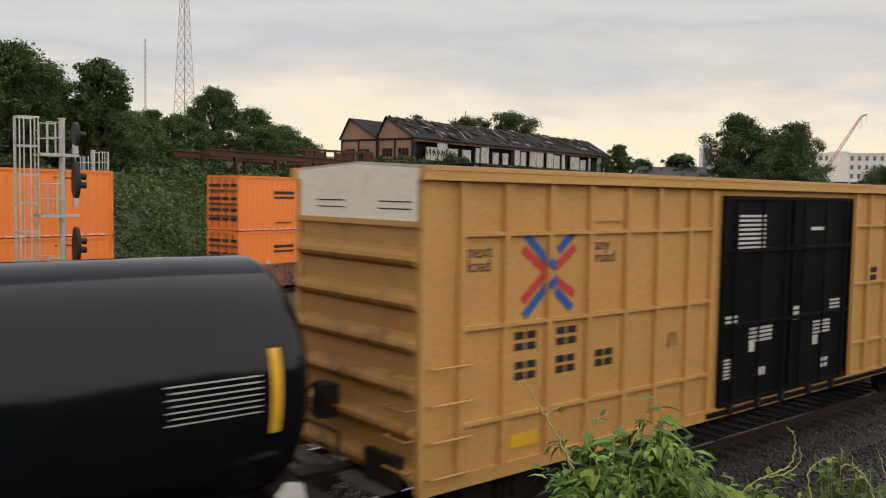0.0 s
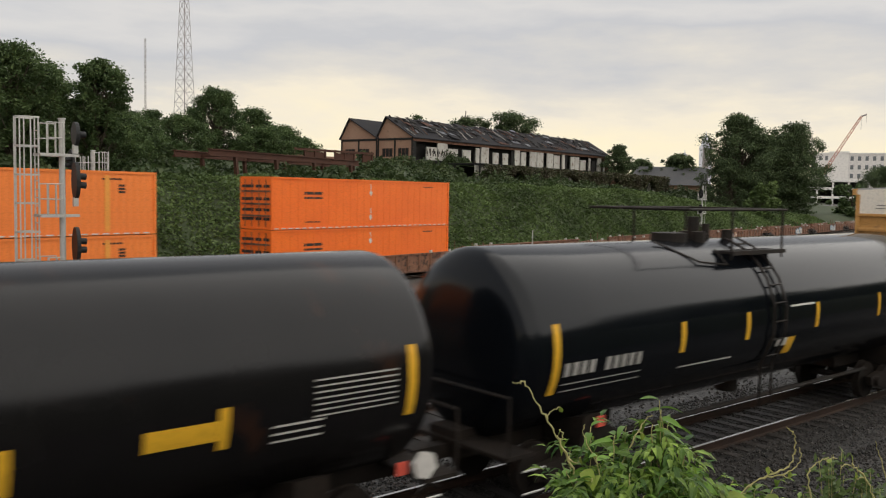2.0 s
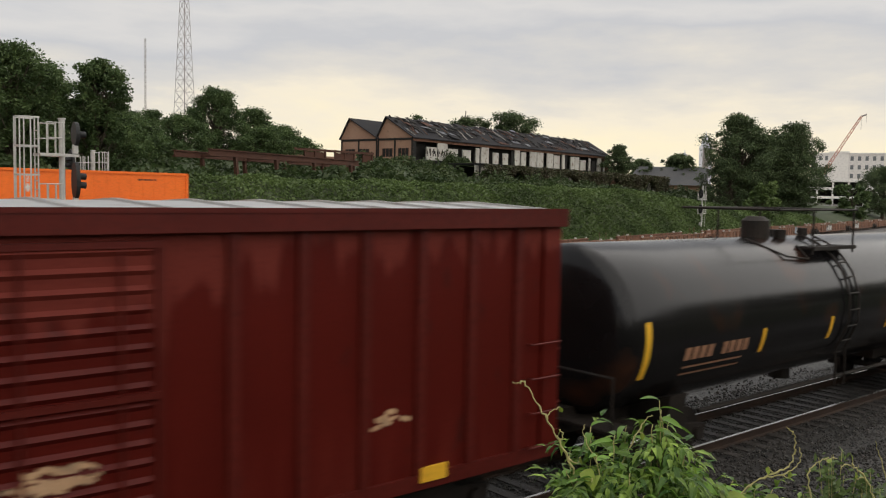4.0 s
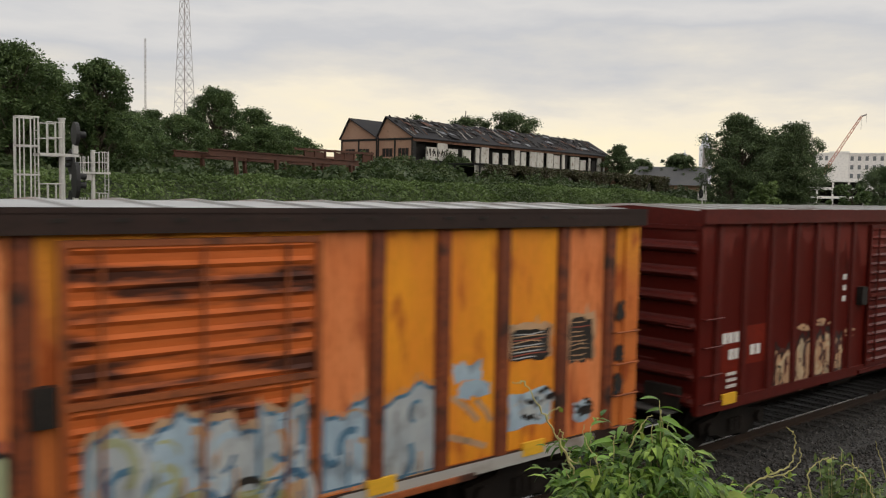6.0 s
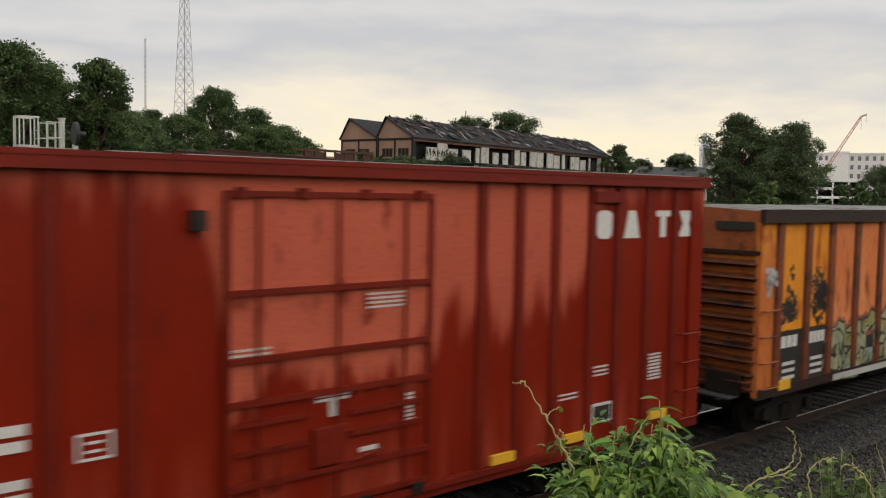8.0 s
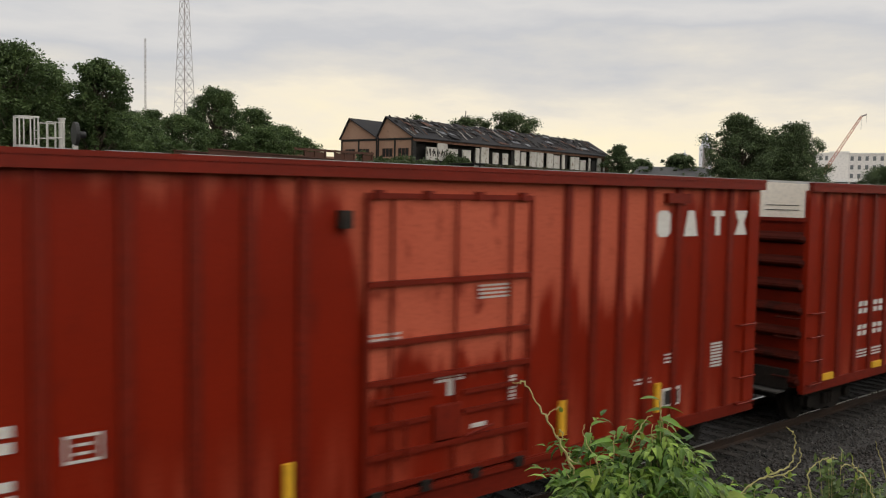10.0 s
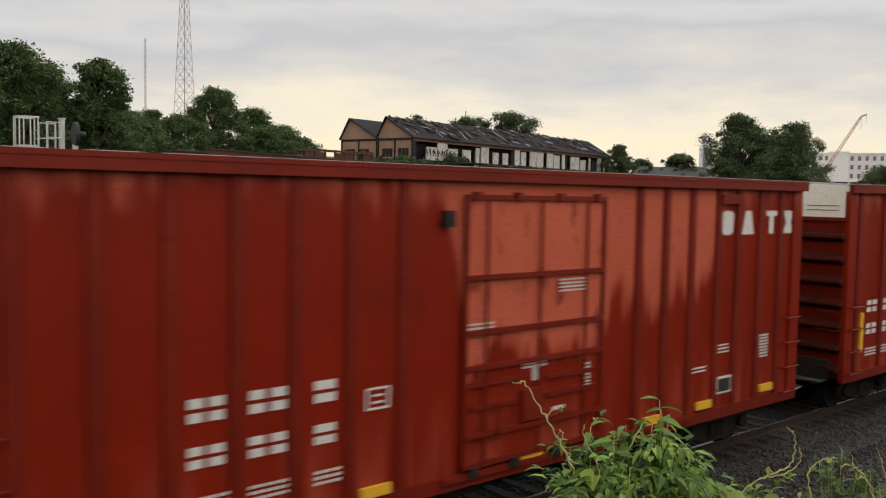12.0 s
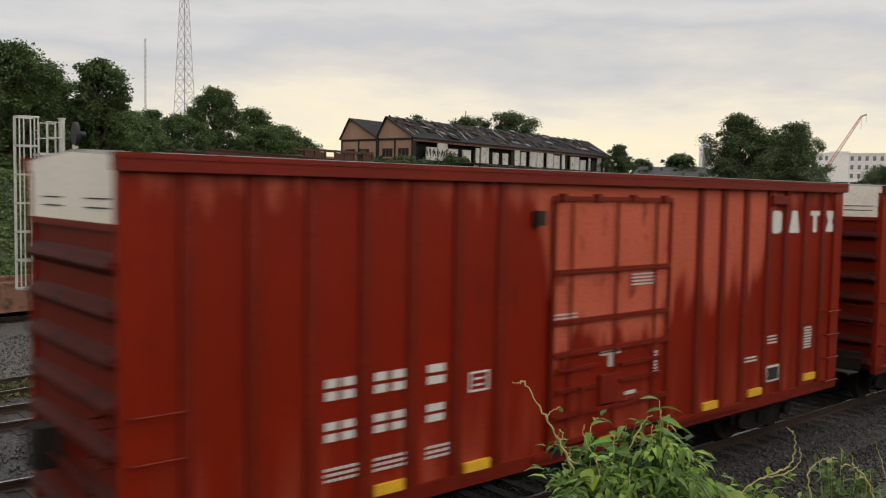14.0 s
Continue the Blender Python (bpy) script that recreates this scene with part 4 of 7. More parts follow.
# end wall much darker than the orange sides, with near-black patches
M_orange_end = surface("dark_rust_end", (0.085, 0.021, 0.008), (0.14, 0.036, 0.011), 0.5, big=0.8, bump=0.15, dirt=(0.02, 0.010, 0.007), dirt_amount=0.5)
M_rib_rust = surface("dark_rust_post", (0.11, 0.028, 0.012), (0.21, 0.05, 0.014), 0.65, big=0.9, bump=0.2, dirt=(0.03, 0.014, 0.01), dirt_amount=0.48)
maroon = lower_boxcar(-37.2, M_maroon, M_maroon_trim, M_maroon_trim, M_roof_grey, 7, "dark maroon boxcar with faded graffiti", [-7.26, -6.35, -5.4, -4.43, -3.6, -2.71, -1.93, 2.5, 3.4, 4.3, 5.2, 6.1, 7.0], 0.18, M_maroon_trim)
orange = lower_boxcar(-54.75, M_rusty_orange, surface("dark_roof_edge", (0.020, 0.011, 0.009), (0.036, 0.019, 0.014), 0.55, spec=0.2), M_orange_end, M_roof_grey, 10, "rusty orange boxcar covered in graffiti", [-7.12, -5.95, -4.93, -3.73, -2.53, -1.63, 2.55, 3.65, 4.78, 6.04, 7.14], 0.26, M_rib_rust, M_orange_trim)
ribbed_door(maroon, -1.1, 1.6, 1.15, 4.4, -1.55, M_maroon, M_maroon_trim, 16)
M_rust_door = surface("rust_streaked_orange", (0.52, 0.12, 0.022), (0.40, 0.085, 0.018), 0.55, big=0.6, bump=0.1, dirt=(0.055, 0.016, 0.008), dirt_amount=0.52, stretch=(0.5, 1, 2.4), spec=0.2)
ribbed_door(orange, -1.25, 1.62, 1.1, 4.42, -1.55, M_rust_door, M_orange_trim, 18)

BARS = [(-5.34, 0.5, 2), (-4.6, 0.56, 2), (-3.73, 0.42, 1)]
for c_, bars_ in ((-72.5, BARS), (-90.2, []), (-108.05, BARS), (-125.77, BARS)):
    if bars_:
        red_boxcar(c_, "oxide-red boxcar with faded patches and pale upper ends", bars_)
    else:
        red_boxcar(c_, "oxide-red boxcar with upright yellow reflective strips", [(-6.73, 0.58, 2), (-5.89, 0.52, 2)], -2.0, (4.85, 5.65, 6.5, 7.28), True)

# ---- far train ----
FAR_THINGS = []


def keyed_far(ob, s, z):
    FAR_THINGS.append((ob, s, z))
    p = far_place(s, FAR_D, z)
    ob.matrix_basis = pose(p.x, p.y, p.z, 0, 0, FAR_TURN)


def well_car(loaded):
    car = tagged(new("well_car"), "rust-brown container well car" + ("" if loaded else ", empty"), "well car", "cars of the container train")
    bm = boxes((-8.6, 8.6, -1.35, -1.27, 0.32, 1.5), (-8.6, 8.6, 1.27, 1.35, 0.32, 1.5), (-8.6, 8.6, -1.3, 1.3, 0.3, 0.36), (-8.6, 8.6, -1.42, -1.2, 1.42, 1.52), (-8.6, 8.6, 1.2, 1.42, 1.42, 1.52), (-8.6, 8.6, -1.42, -1.25, 0.28, 0.4))
    pieces("well_side", bm, M_rust, car)
    bm = bmesh.new()
    slab(bm, [(-0.07, -1.35), (0.07, -1.35), (0.05, -1.43), (-0.05, -1.43)], 2, 0.4, 1.42)
    me = mesh_of(bm, "post", M_rust)
    for i in range(15):
        ob = new("post", me)
        ob.parent, ob.location = car, (-8.4 + i * 1.2, 0, 0)
    for s in (-1, 1):
        a, b_ = sorted((s * 8.6, s * 11.1))
        bm = boxes((a, b_, -0.45, 0.45, 0.85, 1.3))
        a, b_ = sorted((s * 10.2, s * 11.0))
        box(bm, a, b_, -1.35, 1.35, 1.15, 1.28)
        for y in (-1.3, 1.3):
            beam(bm, (s * 8.6, y, 1.1), (s * 10.4, y * 0.9, 1.2), 0.12, 0.25)
        pieces("platform", bm, M_rust, car)
        bm = bmesh.new()
        rod(bm, (s * 11.0, -1.3, 1.3), (s * 11.0, -1.3, 2.0), 0.025, 6)
        rod(bm, (s * 11.0, 1.3, 1.3), (s * 11.0, 1.3, 2.0), 0.025, 6)
        rod(bm, (s * 10.6, -0.8, 1.28), (s * 10.6, -0.8, 1.75), 0.16, 10)
        pieces("brake_stand", bm, M_rust, car)
        coupler(car, s * 10.7, s)
        t_ = truck(car, s * 9.8)
    bm = bmesh.new()
    for x in (-8.2, -6.1, 6.1, 8.2):
        for y in (-1.3, 1.3):
            box(bm, x - 0.1, x + 0.1, y - 0.08, y + 0.08, 1.52, 1.68)
    pieces("corner_casting", bm, M_galv, car)
    return car


M_edge_strip = surface("ochre_strip", (0.78, 0.33, 0.06), (0.70, 0.28, 0.05), 0.5, bump=0)


def container(faded):
    base = M_orange_faded if faded else M_orange_box
    box_ = tagged(new("shipping_container"), ("faded " if faded else "bright ") + "orange steel container with dark markings", "container", "stacked orange containers")
    part("body", boxes((-8.03, 8.03, -1.24, 1.24, 0.08, 2.86)), base, box_)
    bm = bmesh.new()
    for x in (-8.075, 7.955):
        for y in (-1.295, 1.175):
            box(bm, x, x + 0.12, y, y + 0.12, 0.0, 2.9)
    pieces("corner_post", bm, base, box_)
    bm = bmesh.new()
    for y in (-1.295, 1.195):
        for z in (0.0, 2.79):
            box(bm, -8.07, 8.07, y, y + 0.1, z, z + 0.11)
    for x in (-8.07, 7.97):
        for z in (0.0, 2.79):
            box(bm, x, x + 0.1, -1.29, 1.29, z, z + 0.11)
    pieces("rail", bm, base, box_)
    if faded:
        bm = bmesh.new()
        slab(bm, [(-0.12, -1.235), (-0.07, -1.258), (0.07, -1.258), (0.12, -1.235)], 2, 0.12, 2.78)
        me = mesh_of(bm, "corrugation", base)
        for i in range(44):
            ob = new("corrugation", me)
            ob.parent, ob.location = box_, (-7.75 + i * 0.36, 0, 0)
    else:
        bm = boxes(*[(-7.9 + i * 0.61, -7.87 + i * 0.61, -1.25, -1.235, 0.12, 2.78) for i in range(27)])
        part("panel_seam", bm, base, box_)
    # door end, with rods, and dark markings
    bm = bmesh.new()
    for y in (-0.85, -0.3, 0.3, 0.85):
        rod(bm, (-8.11, y, 0.15), (-8.11, y, 2.75), 0.025, 6)
    for z in (0.75, 1.4, 2.1):
        box(bm, -8.1, -8.05, -1.15, 1.15, z - 0.05, z + 0.05)
    pieces("door_rod", bm, M_rust, box_)
    bm = boxes(*[(-8.055, -8.04, y, y + 0.5, z, z + 0.16) for y in (-1.1, -0.45, 0.2, 0.7) for z in (0.5, 1.0, 1.6, 2.3)])
    tagged(part("marking", bm, M_blackmark, box_), kind="stuff")
    y = -1.243 if not faded else -1.262
    marks(box_, -5.6, 1.95, 1.5, 0.16, 1, M_blackmark, y, 0.02)
    marks(box_, -5.6, 1.7, 1.5, 0.12, 9, M_blackmark, y, 0.1)
    marks(box_, -5.5, 0.35, 1.2, 0.08, 6, M_blackmark, y, 0.2)
    marks(box_, 5.3, 2.5, 1.0, 0.08, 6, M_blackmark, y, 0.2)
    marks(box_, -7.9, 0.025, 15.8, 0.055, 30, M_white, -1.297, 0.4)
    if not faded:
        for z in (0.62, 2.1):
            bm = bmesh.new()
            slab(bm, [(0.05 - 0.14, z), (0.05, z - 0.2), (0.05 + 0.14, z), (0.05, z + 0.2)], 1, y - 0.008, y + 0.002)
            box(bm, 0.02, 0.08, y - 0.008, y + 0.002, z + 0.22, z + 0.55)
            part("placard", bm, M_white, box_, "white diamond placard")
    else:
        part("strip", boxes((5.4, 5.65, y - 0.008, y + 0.002, 0.15, 2.7)), M_edge_strip, box_, "ochre edge strip")
        marks(box_, 6.1, 2.2, 0.35, 0.1, 2, M_blackmark, y, 0.1, 3)
    return box_


full_car = well_car(True)
empty_car = well_car(False)
box_f, box_b = container(True), container(False)
FAR_CENTRES = [14.55 + 23.4 * k for k in range(-1, 16)]
used = set()
for k, s_ in enumerate(FAR_CENTRES):
    src = full_car if k <= 3 else empty_car
    ob = src if src not in used else copy_thing(src, Matrix())
    used.add(src)
    keyed_far(ob, s_, FAR_RAIL)
    if k <= 3:
        for z in (0.42, 3.36):
            src = box_b if k in (3,) else box_f
            ob = src if src not in used else copy_thing(src, Matrix())
            used.add(src)
            keyed_far(ob, s_, FAR_RAIL + z)


# ---- plants ----
M_kudzu = leaf_material("vine_leaves", (0.078, 0.122, 0.036), (0.150, 0.205, 0.068), patch=0.16)
M_tree_leaf = leaf_material("tree_leaves", (0.058, 0.098, 0.034), (0.135, 0.185, 0.066))
# far leaves slightly greyer than the near ones: distance haze put into the colour
M_tree_far = leaf_material("haze_tinted_tree_leaves", (0.068, 0.102, 0.044), (0.132, 0.172, 0.074))
M_bark = surface("bark", (0.07, 0.055, 0.04), (0.10, 0.08, 0.06), 0.9, big=2, fine=20, bump=0.5, stretch=(3, 3, 0.6))


def leaf_mesh(name, centres, sizes, material, rng, up=0.4):
    """Many small bent leaves in one mesh: each a folded quad."""
    c = np.asarray(centres)
    k = len(c)
    a = rng.normal(size=(k, 3))
    a[:, 2] *= 0.6
    a /= np.linalg.norm(a, axis=1, keepdims=True)
    nrm = rng.normal(size=(k, 3)) + np.array((0, 0, up * 3))
    b = np.cross(nrm, a)
    b /= np.linalg.norm(b, axis=1, keepdims=True) + 1e-9
    s = np.asarray(sizes)[:, None]
    fold = np.cross(a, b) * s * 0.18
    v = np.empty((k, 4, 3))
    v[:, 0], v[:, 1], v[:, 2], v[:, 3] = c - a * s, c + b * s * 0.55 + fold, c + a * s, c - b * s * 0.55 + fold
    me = bpy.data.meshes.new(name)
    me.vertices.add(4 * k)
    me.vertices.foreach_set("co", v.reshape(-1))
    idx = np.arange(4 * k).reshape(k, 4)
    tri = np.concatenate([idx[:, [0, 1, 2]], idx[:, [0, 2, 3]]], axis=1).reshape(-1)
    me.loops.add(6 * k)
    me.loops.foreach_set("vertex_index", tri)
    me.polygons.add(2 * k)
    me.polygons.foreach_set("loop_start", np.arange(0, 6 * k, 3))
    me.update(calc_edges=True)
    me.materials.append(material)
    return me


def tree(x, y, base, top, spread, seed, label, material=None, leaves=5000, leaf=0.3, clumps=26, low=0.25):
    """Tapered trunk, limbs, and a ragged crown of leaf clumps."""
    rng = np.random.default_rng(seed)
    ob = tagged(new("tree"), label, "tree", "trees round the yard")
    ob.matrix_basis = pose(x, y, base)
    high = top - base
    bm = bmesh.new()
    r0 = 0.028 * high + 0.08
    knee = (rng.normal() * 0.2, rng.normal() * 0.2, high * 0.4)
    rod(bm, (0, 0, -0.5), knee, r0, 10, r0 * 0.7)
    rod(bm, knee, (0.1, 0.1, high * 0.88), r0 * 0.7, 8, r0 * 0.15)
    cs, rs = [], []
    for i in range(clumps):
        f = low + (1 - low) * ((i + 0.5) / clumps)
        env = math.sin(math.pi * min(1, (f - low) / (1 - low) * 0.82 + 0.16)) ** 0.65
        ang = i * 2.4 + rng.normal() * 0.3
        r = spread * env * (0.25 + 0.8 * rng.random()) * (1 + 0.18 * math.sin(3 * ang + seed) + 0.12 * math.sin(5 * f * 6.28 + seed))
        c = np.array((r * math.cos(ang), r * math.sin(ang), high * f - 0.02 * high))
        cr = spread * (0.08 + 0.17 * rng.random() ** 1.4)
        c[2] = min(c[2], high - cr * 0.75)
        cs.append(c)
        rs.append(cr)
        start = (0, 0, max(0.1 * high, c[2] - 0.25 * high - 0.2 * r))
        rod(bm, start, tuple(c), r0 * 0.22, 5, r0 * 0.05)
    part("trunk", bm, M_bark, ob)
    pts = []
    weights = np.array(rs) ** 2
    pick = rng.choice(clumps, size=leaves, p=weights / weights.sum())
    d = rng.normal(size=(leaves, 3))
    d /= np.linalg.norm(d, axis=1, keepdims=True)
    rad = np.array(rs)[pick] * (0.35 + 0.85 * rng.random(leaves) ** 0.7) * (1 + 0.5 * np.sin(9 * d[:, 0] + 3 * d[:, 1] + pick) * np.cos(8 * d[:, 2] + pick))
    p = np.array(cs)[pick] + d * rad[:, None] * np.array((1.05, 1.05, 0.78))
    me = leaf_mesh("crown", p, leaf * (0.6 + 0.8 * rng.random(leaves)), material or M_tree_leaf, rng)
    crown = new("crown", me)
    crown.parent = ob
    return ob


DARK = "broadleaf tree with a dense dark-green crown"
for i, (x, y, b_, top, sp, nl) in enumerate([
        (18.6, 75.0, 5.5, 16.0, 4.0, 9000), (25.4, 76.1, 5.5, 15.5, 3.3, 9000), (13.6, 77.0, 5.5, 15.6, 4.5, 6000), (22.2, 80.0, 5.5, 15.2, 3.4, 6000), (30.0, 84.0, 5.5, 11.6, 3.2, 5000),
        (46.2, 116.2, 7.0, 15.3, 3.0, 5000), (49.4, 103.9, 6.5, 17.6, 3.9, 8000), (56.1, 106.1, 7.0, 15.7, 3.8, 6000), (61.8, 108.6, 7.0, 13.8, 3.8, 5500), (43.6, 101.0, 6.5, 13.6, 4.4, 6000), (36.0, 96.0, 6.0, 12.6, 4.0, 6000), (38.5, 104.0, 6.5, 14.0, 3.6, 5000), (66.0, 112.0, 8.0, 12.6, 3.4, 5000), (53.0, 98.0, 6.5, 12.6, 3.6, 5000), (31.0, 90.0, 6.0, 13.0, 3.4, 5000),
        (179.9, 143.3, 8.0, 18.0, 3.8, 4000), (172.5, 106.2, 0.8, 13.5, 4.2, 4000), (179.2, 108.4, 0.8, 23.9, 8.0, 14000), (189.6, 101.2, 0.8, 22.3, 7.8, 14000), (184.4, 104.6, 0.8, 19.3, 8.2, 13000), (240.5, 102.2, 0.5, 14.0, 7.0, 6000), (248.0, 95.0, 0.5, 14.5, 7.0, 5000)]):
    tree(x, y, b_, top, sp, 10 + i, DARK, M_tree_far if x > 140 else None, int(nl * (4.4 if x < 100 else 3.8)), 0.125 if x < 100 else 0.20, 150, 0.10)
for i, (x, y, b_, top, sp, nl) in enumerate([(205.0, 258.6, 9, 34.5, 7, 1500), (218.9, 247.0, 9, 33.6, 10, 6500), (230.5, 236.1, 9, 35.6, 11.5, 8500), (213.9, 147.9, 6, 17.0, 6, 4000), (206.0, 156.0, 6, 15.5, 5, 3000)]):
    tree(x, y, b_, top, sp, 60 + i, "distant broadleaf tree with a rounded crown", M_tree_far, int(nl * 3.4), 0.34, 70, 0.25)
tree(147.6, 84.3, 0.2, 7.8, 4.0, 80, "rounded green bush beside the line", M_kudzu, 5000, 0.3, 20, 0.05)
tree(218.1, 100.1, 0.2, 8.6, 6.0, 81, "rounded green bush beside the line", M_tree_leaf, 5000, 0.4, 20, 0.05)


def vines():
    """Vine cover: leaves over the whole bank, thicker in mounds."""
    rng = np.random.default_rng(5)
    k = 270000
    s = 8 + 190 * rng.random(k) ** 1.25
    d = 42.0 + 21.0 * rng.random(k) ** 1.2
    x, y = U.x * s + N.x * d, U.y * s + N.y * d
    z = np.array([ground_height(a, b_) + 0.55 * max(0, noise.noise(Vector((a * 0.3, b_ * 0.3, 3)))) + 0.25 * noise.noise(Vector((a * 1.1, b_ * 1.1, 7))) for a, b_ in zip(x, y)])
    z += 0.12 + 0.25 * rng.random(k)
    sz = 0.075 + 0.075 * rng.random(k) + 0.0007 * s
    me = leaf_mesh("vine_cover", np.stack([x, y, z], 1), sz, M_kudzu, rng, 0.6)
    return tagged(new("vine_cover", me), "dense green vine leaves covering the bank", "vines", kind="stuff")


vines()
M_soil = surface("leafy_soil", (0.035, 0.05, 0.02), (0.05, 0.06, 0.03), 0.9, big=0.4, fine=6, bump=0.4)


def bank_sheet():
    """Dark undergrowth under the vine leaves, a skin just over the bank."""
    ss, dd = np.arange(0, 330, 3.0), np.arange(42.2, 112, 1.4)
    verts = []
    for d in dd:
        for s in ss:
            p = far_place(s, d)
            verts.append((p.x, p.y, ground_height(p.x, p.y) + 0.10 + 0.45 * max(0, noise.noise(Vector((p.x * 0.3, p.y * 0.3, 3))))))
    w = len(ss)
    faces = [(j * w + i, j * w + i + 1, (j + 1) * w + i + 1, (j + 1) * w + i) for j in range(len(dd) - 1) for i in range(w - 1)]
    me = raw_mesh("undergrowth", verts, faces, M_soil)
    me.shade_smooth()
    return tagged(new("undergrowth", me), "dark green undergrowth on the bank", "undergrowth", kind="stuff")


bank_sheet()



def shrubs():
    """Low rough growth on the plateau in front of the factory."""
    rng = np.random.default_rng(9)
    pts, sizes = [], []
    for i in range(420):
        s, d = 30 + 190 * rng.random(), 54 + 47 * rng.random() ** 1.3
        p = far_place(s, d)
        g = ground_height(p.x, p.y)
        r, h = 1.2 + 1.6 * rng.random(), 0.7 + 1.5 * rng.random() * (0.5 if d < 62 else 1)
        k = 190
        v = rng.normal(size=(k, 3))
        v /= np.linalg.norm(v, axis=1, keepdims=True)
        v[:, 2] = np.abs(v[:, 2])
        f = (0.6 + 0.5 * rng.random(k))[:, None]
        pts.append(np.array((p.x, p.y, g)) + v * f * np.array((r, r, h)))
        sizes.append(0.2 + 0.16 * rng.random(k))
    for i in range(9):
        s, d = 135 + 9 * rng.random(), 99.5 + 2.5 * rng.random()
        p = far_place(s, d)
        k = 260
        v = rng.normal(size=(k, 3))
        v /= np.linalg.norm(v, axis=1, keepdims=True)
        f = (0.5 + 0.6 * rng.random(k))[:, None]
        pts.append(np.array((p.x, p.y, 10.0 + 1.0 * rng.random())) + v * f * np.array((1.6, 1.6, 1.3 + rng.random())))
        sizes.append(0.2 + 0.16 * rng.random(k))
    me = leaf_mesh("shrubs", np.concatenate(pts), np.concatenate(sizes), M_shrub, rng, 0.4)
    return tagged(new("shrubs", me), "rough dark-green scrub along the top of the bank", "scrub", kind="stuff")


M_shrub = leaf_material("scrub_leaves", (0.040, 0.068, 0.022), (0.075, 0.095, 0.035))
shrubs()


def woods_behind():
    """The wooded side that the eye has at its back, higher along the line; it shows in the gloss of the cars."""
    rng = np.random.default_rng(12)
    k = 40000
    x = -90 + 290 * rng.random(k)
    rise = np.clip((x - 38) / 30, 0, 1)
    h = 4.4 + 1.4 * np.sin(x * 0.11) + 1.0 * np.sin(x * 0.31 + 1) + 9.5 * rise + 1.2 * np.sin(x * 0.9)
    y = -22 - 10 * rng.random(k)
    z = 2.6 + (h + 1.0) * rng.random(k) ** 0.8
    me = leaf_mesh("woods", np.stack([x, y, z], 1), 0.5 + 0.5 * rng.random(k), M_tree_leaf, rng, 0.2)
    return tagged(new("woods", me), "dark green wood behind the near bank", "woods", kind="stuff")


woods_behind()


def near_bank():
    """Dark weedy soil over the bank on which the eye stands."""
    xs, ys = np.arange(-80, 161, 4.0), np.concatenate([np.arange(-60, 0, 4.0), np.arange(0, 5.0, 0.5)])
    verts = [(x, y, ground_height(x, y) + 0.06 + 0.05 * noise.noise(Vector((x * 0.5, y * 0.5, 0)))) for y in ys for x in xs]
    w = len(xs)
    faces = [(j * w + i, j * w + i + 1, (j + 1) * w + i + 1, (j + 1) * w + i) for j in range(len(ys) - 1) for i in range(w - 1)]
    me = raw_mesh("near_bank", verts, faces, M_soil)
    me.shade_smooth()
    return tagged(new("bank_near", me), "dark weedy soil on the near bank", "bank", kind="structure")


near_bank()

# ---- ruined factory ----
M_brick = surface("old_brick", (0.26, 0.15, 0.10), (0.32, 0.20, 0.14), 0.85, big=0.3, fine=6, bump=0.3, dirt=(0.10, 0.06, 0.045), dirt_amount=0.38)
M_slate = surface("weathered_roofing", (0.018, 0.018, 0.021), (0.034, 0.031, 0.031), 0.8, big=0.3, fine=4, bump=0.3, spec=0.12, dirt=(0.07, 0.065, 0.065), dirt_amount=0.34, stretch=(0.6, 2.5, 2.5))
M_whitewash = surface("peeling_white_paint", (0.46, 0.44, 0.40), (0.33, 0.31, 0.28), 0.8, big=0.4, bump=0.2, dirt=(0.16, 0.12, 0.09), dirt_amount=0.45)
# near-black for dark parts; on rear walls and openings it paints interior shade
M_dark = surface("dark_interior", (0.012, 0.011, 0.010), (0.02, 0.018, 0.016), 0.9)


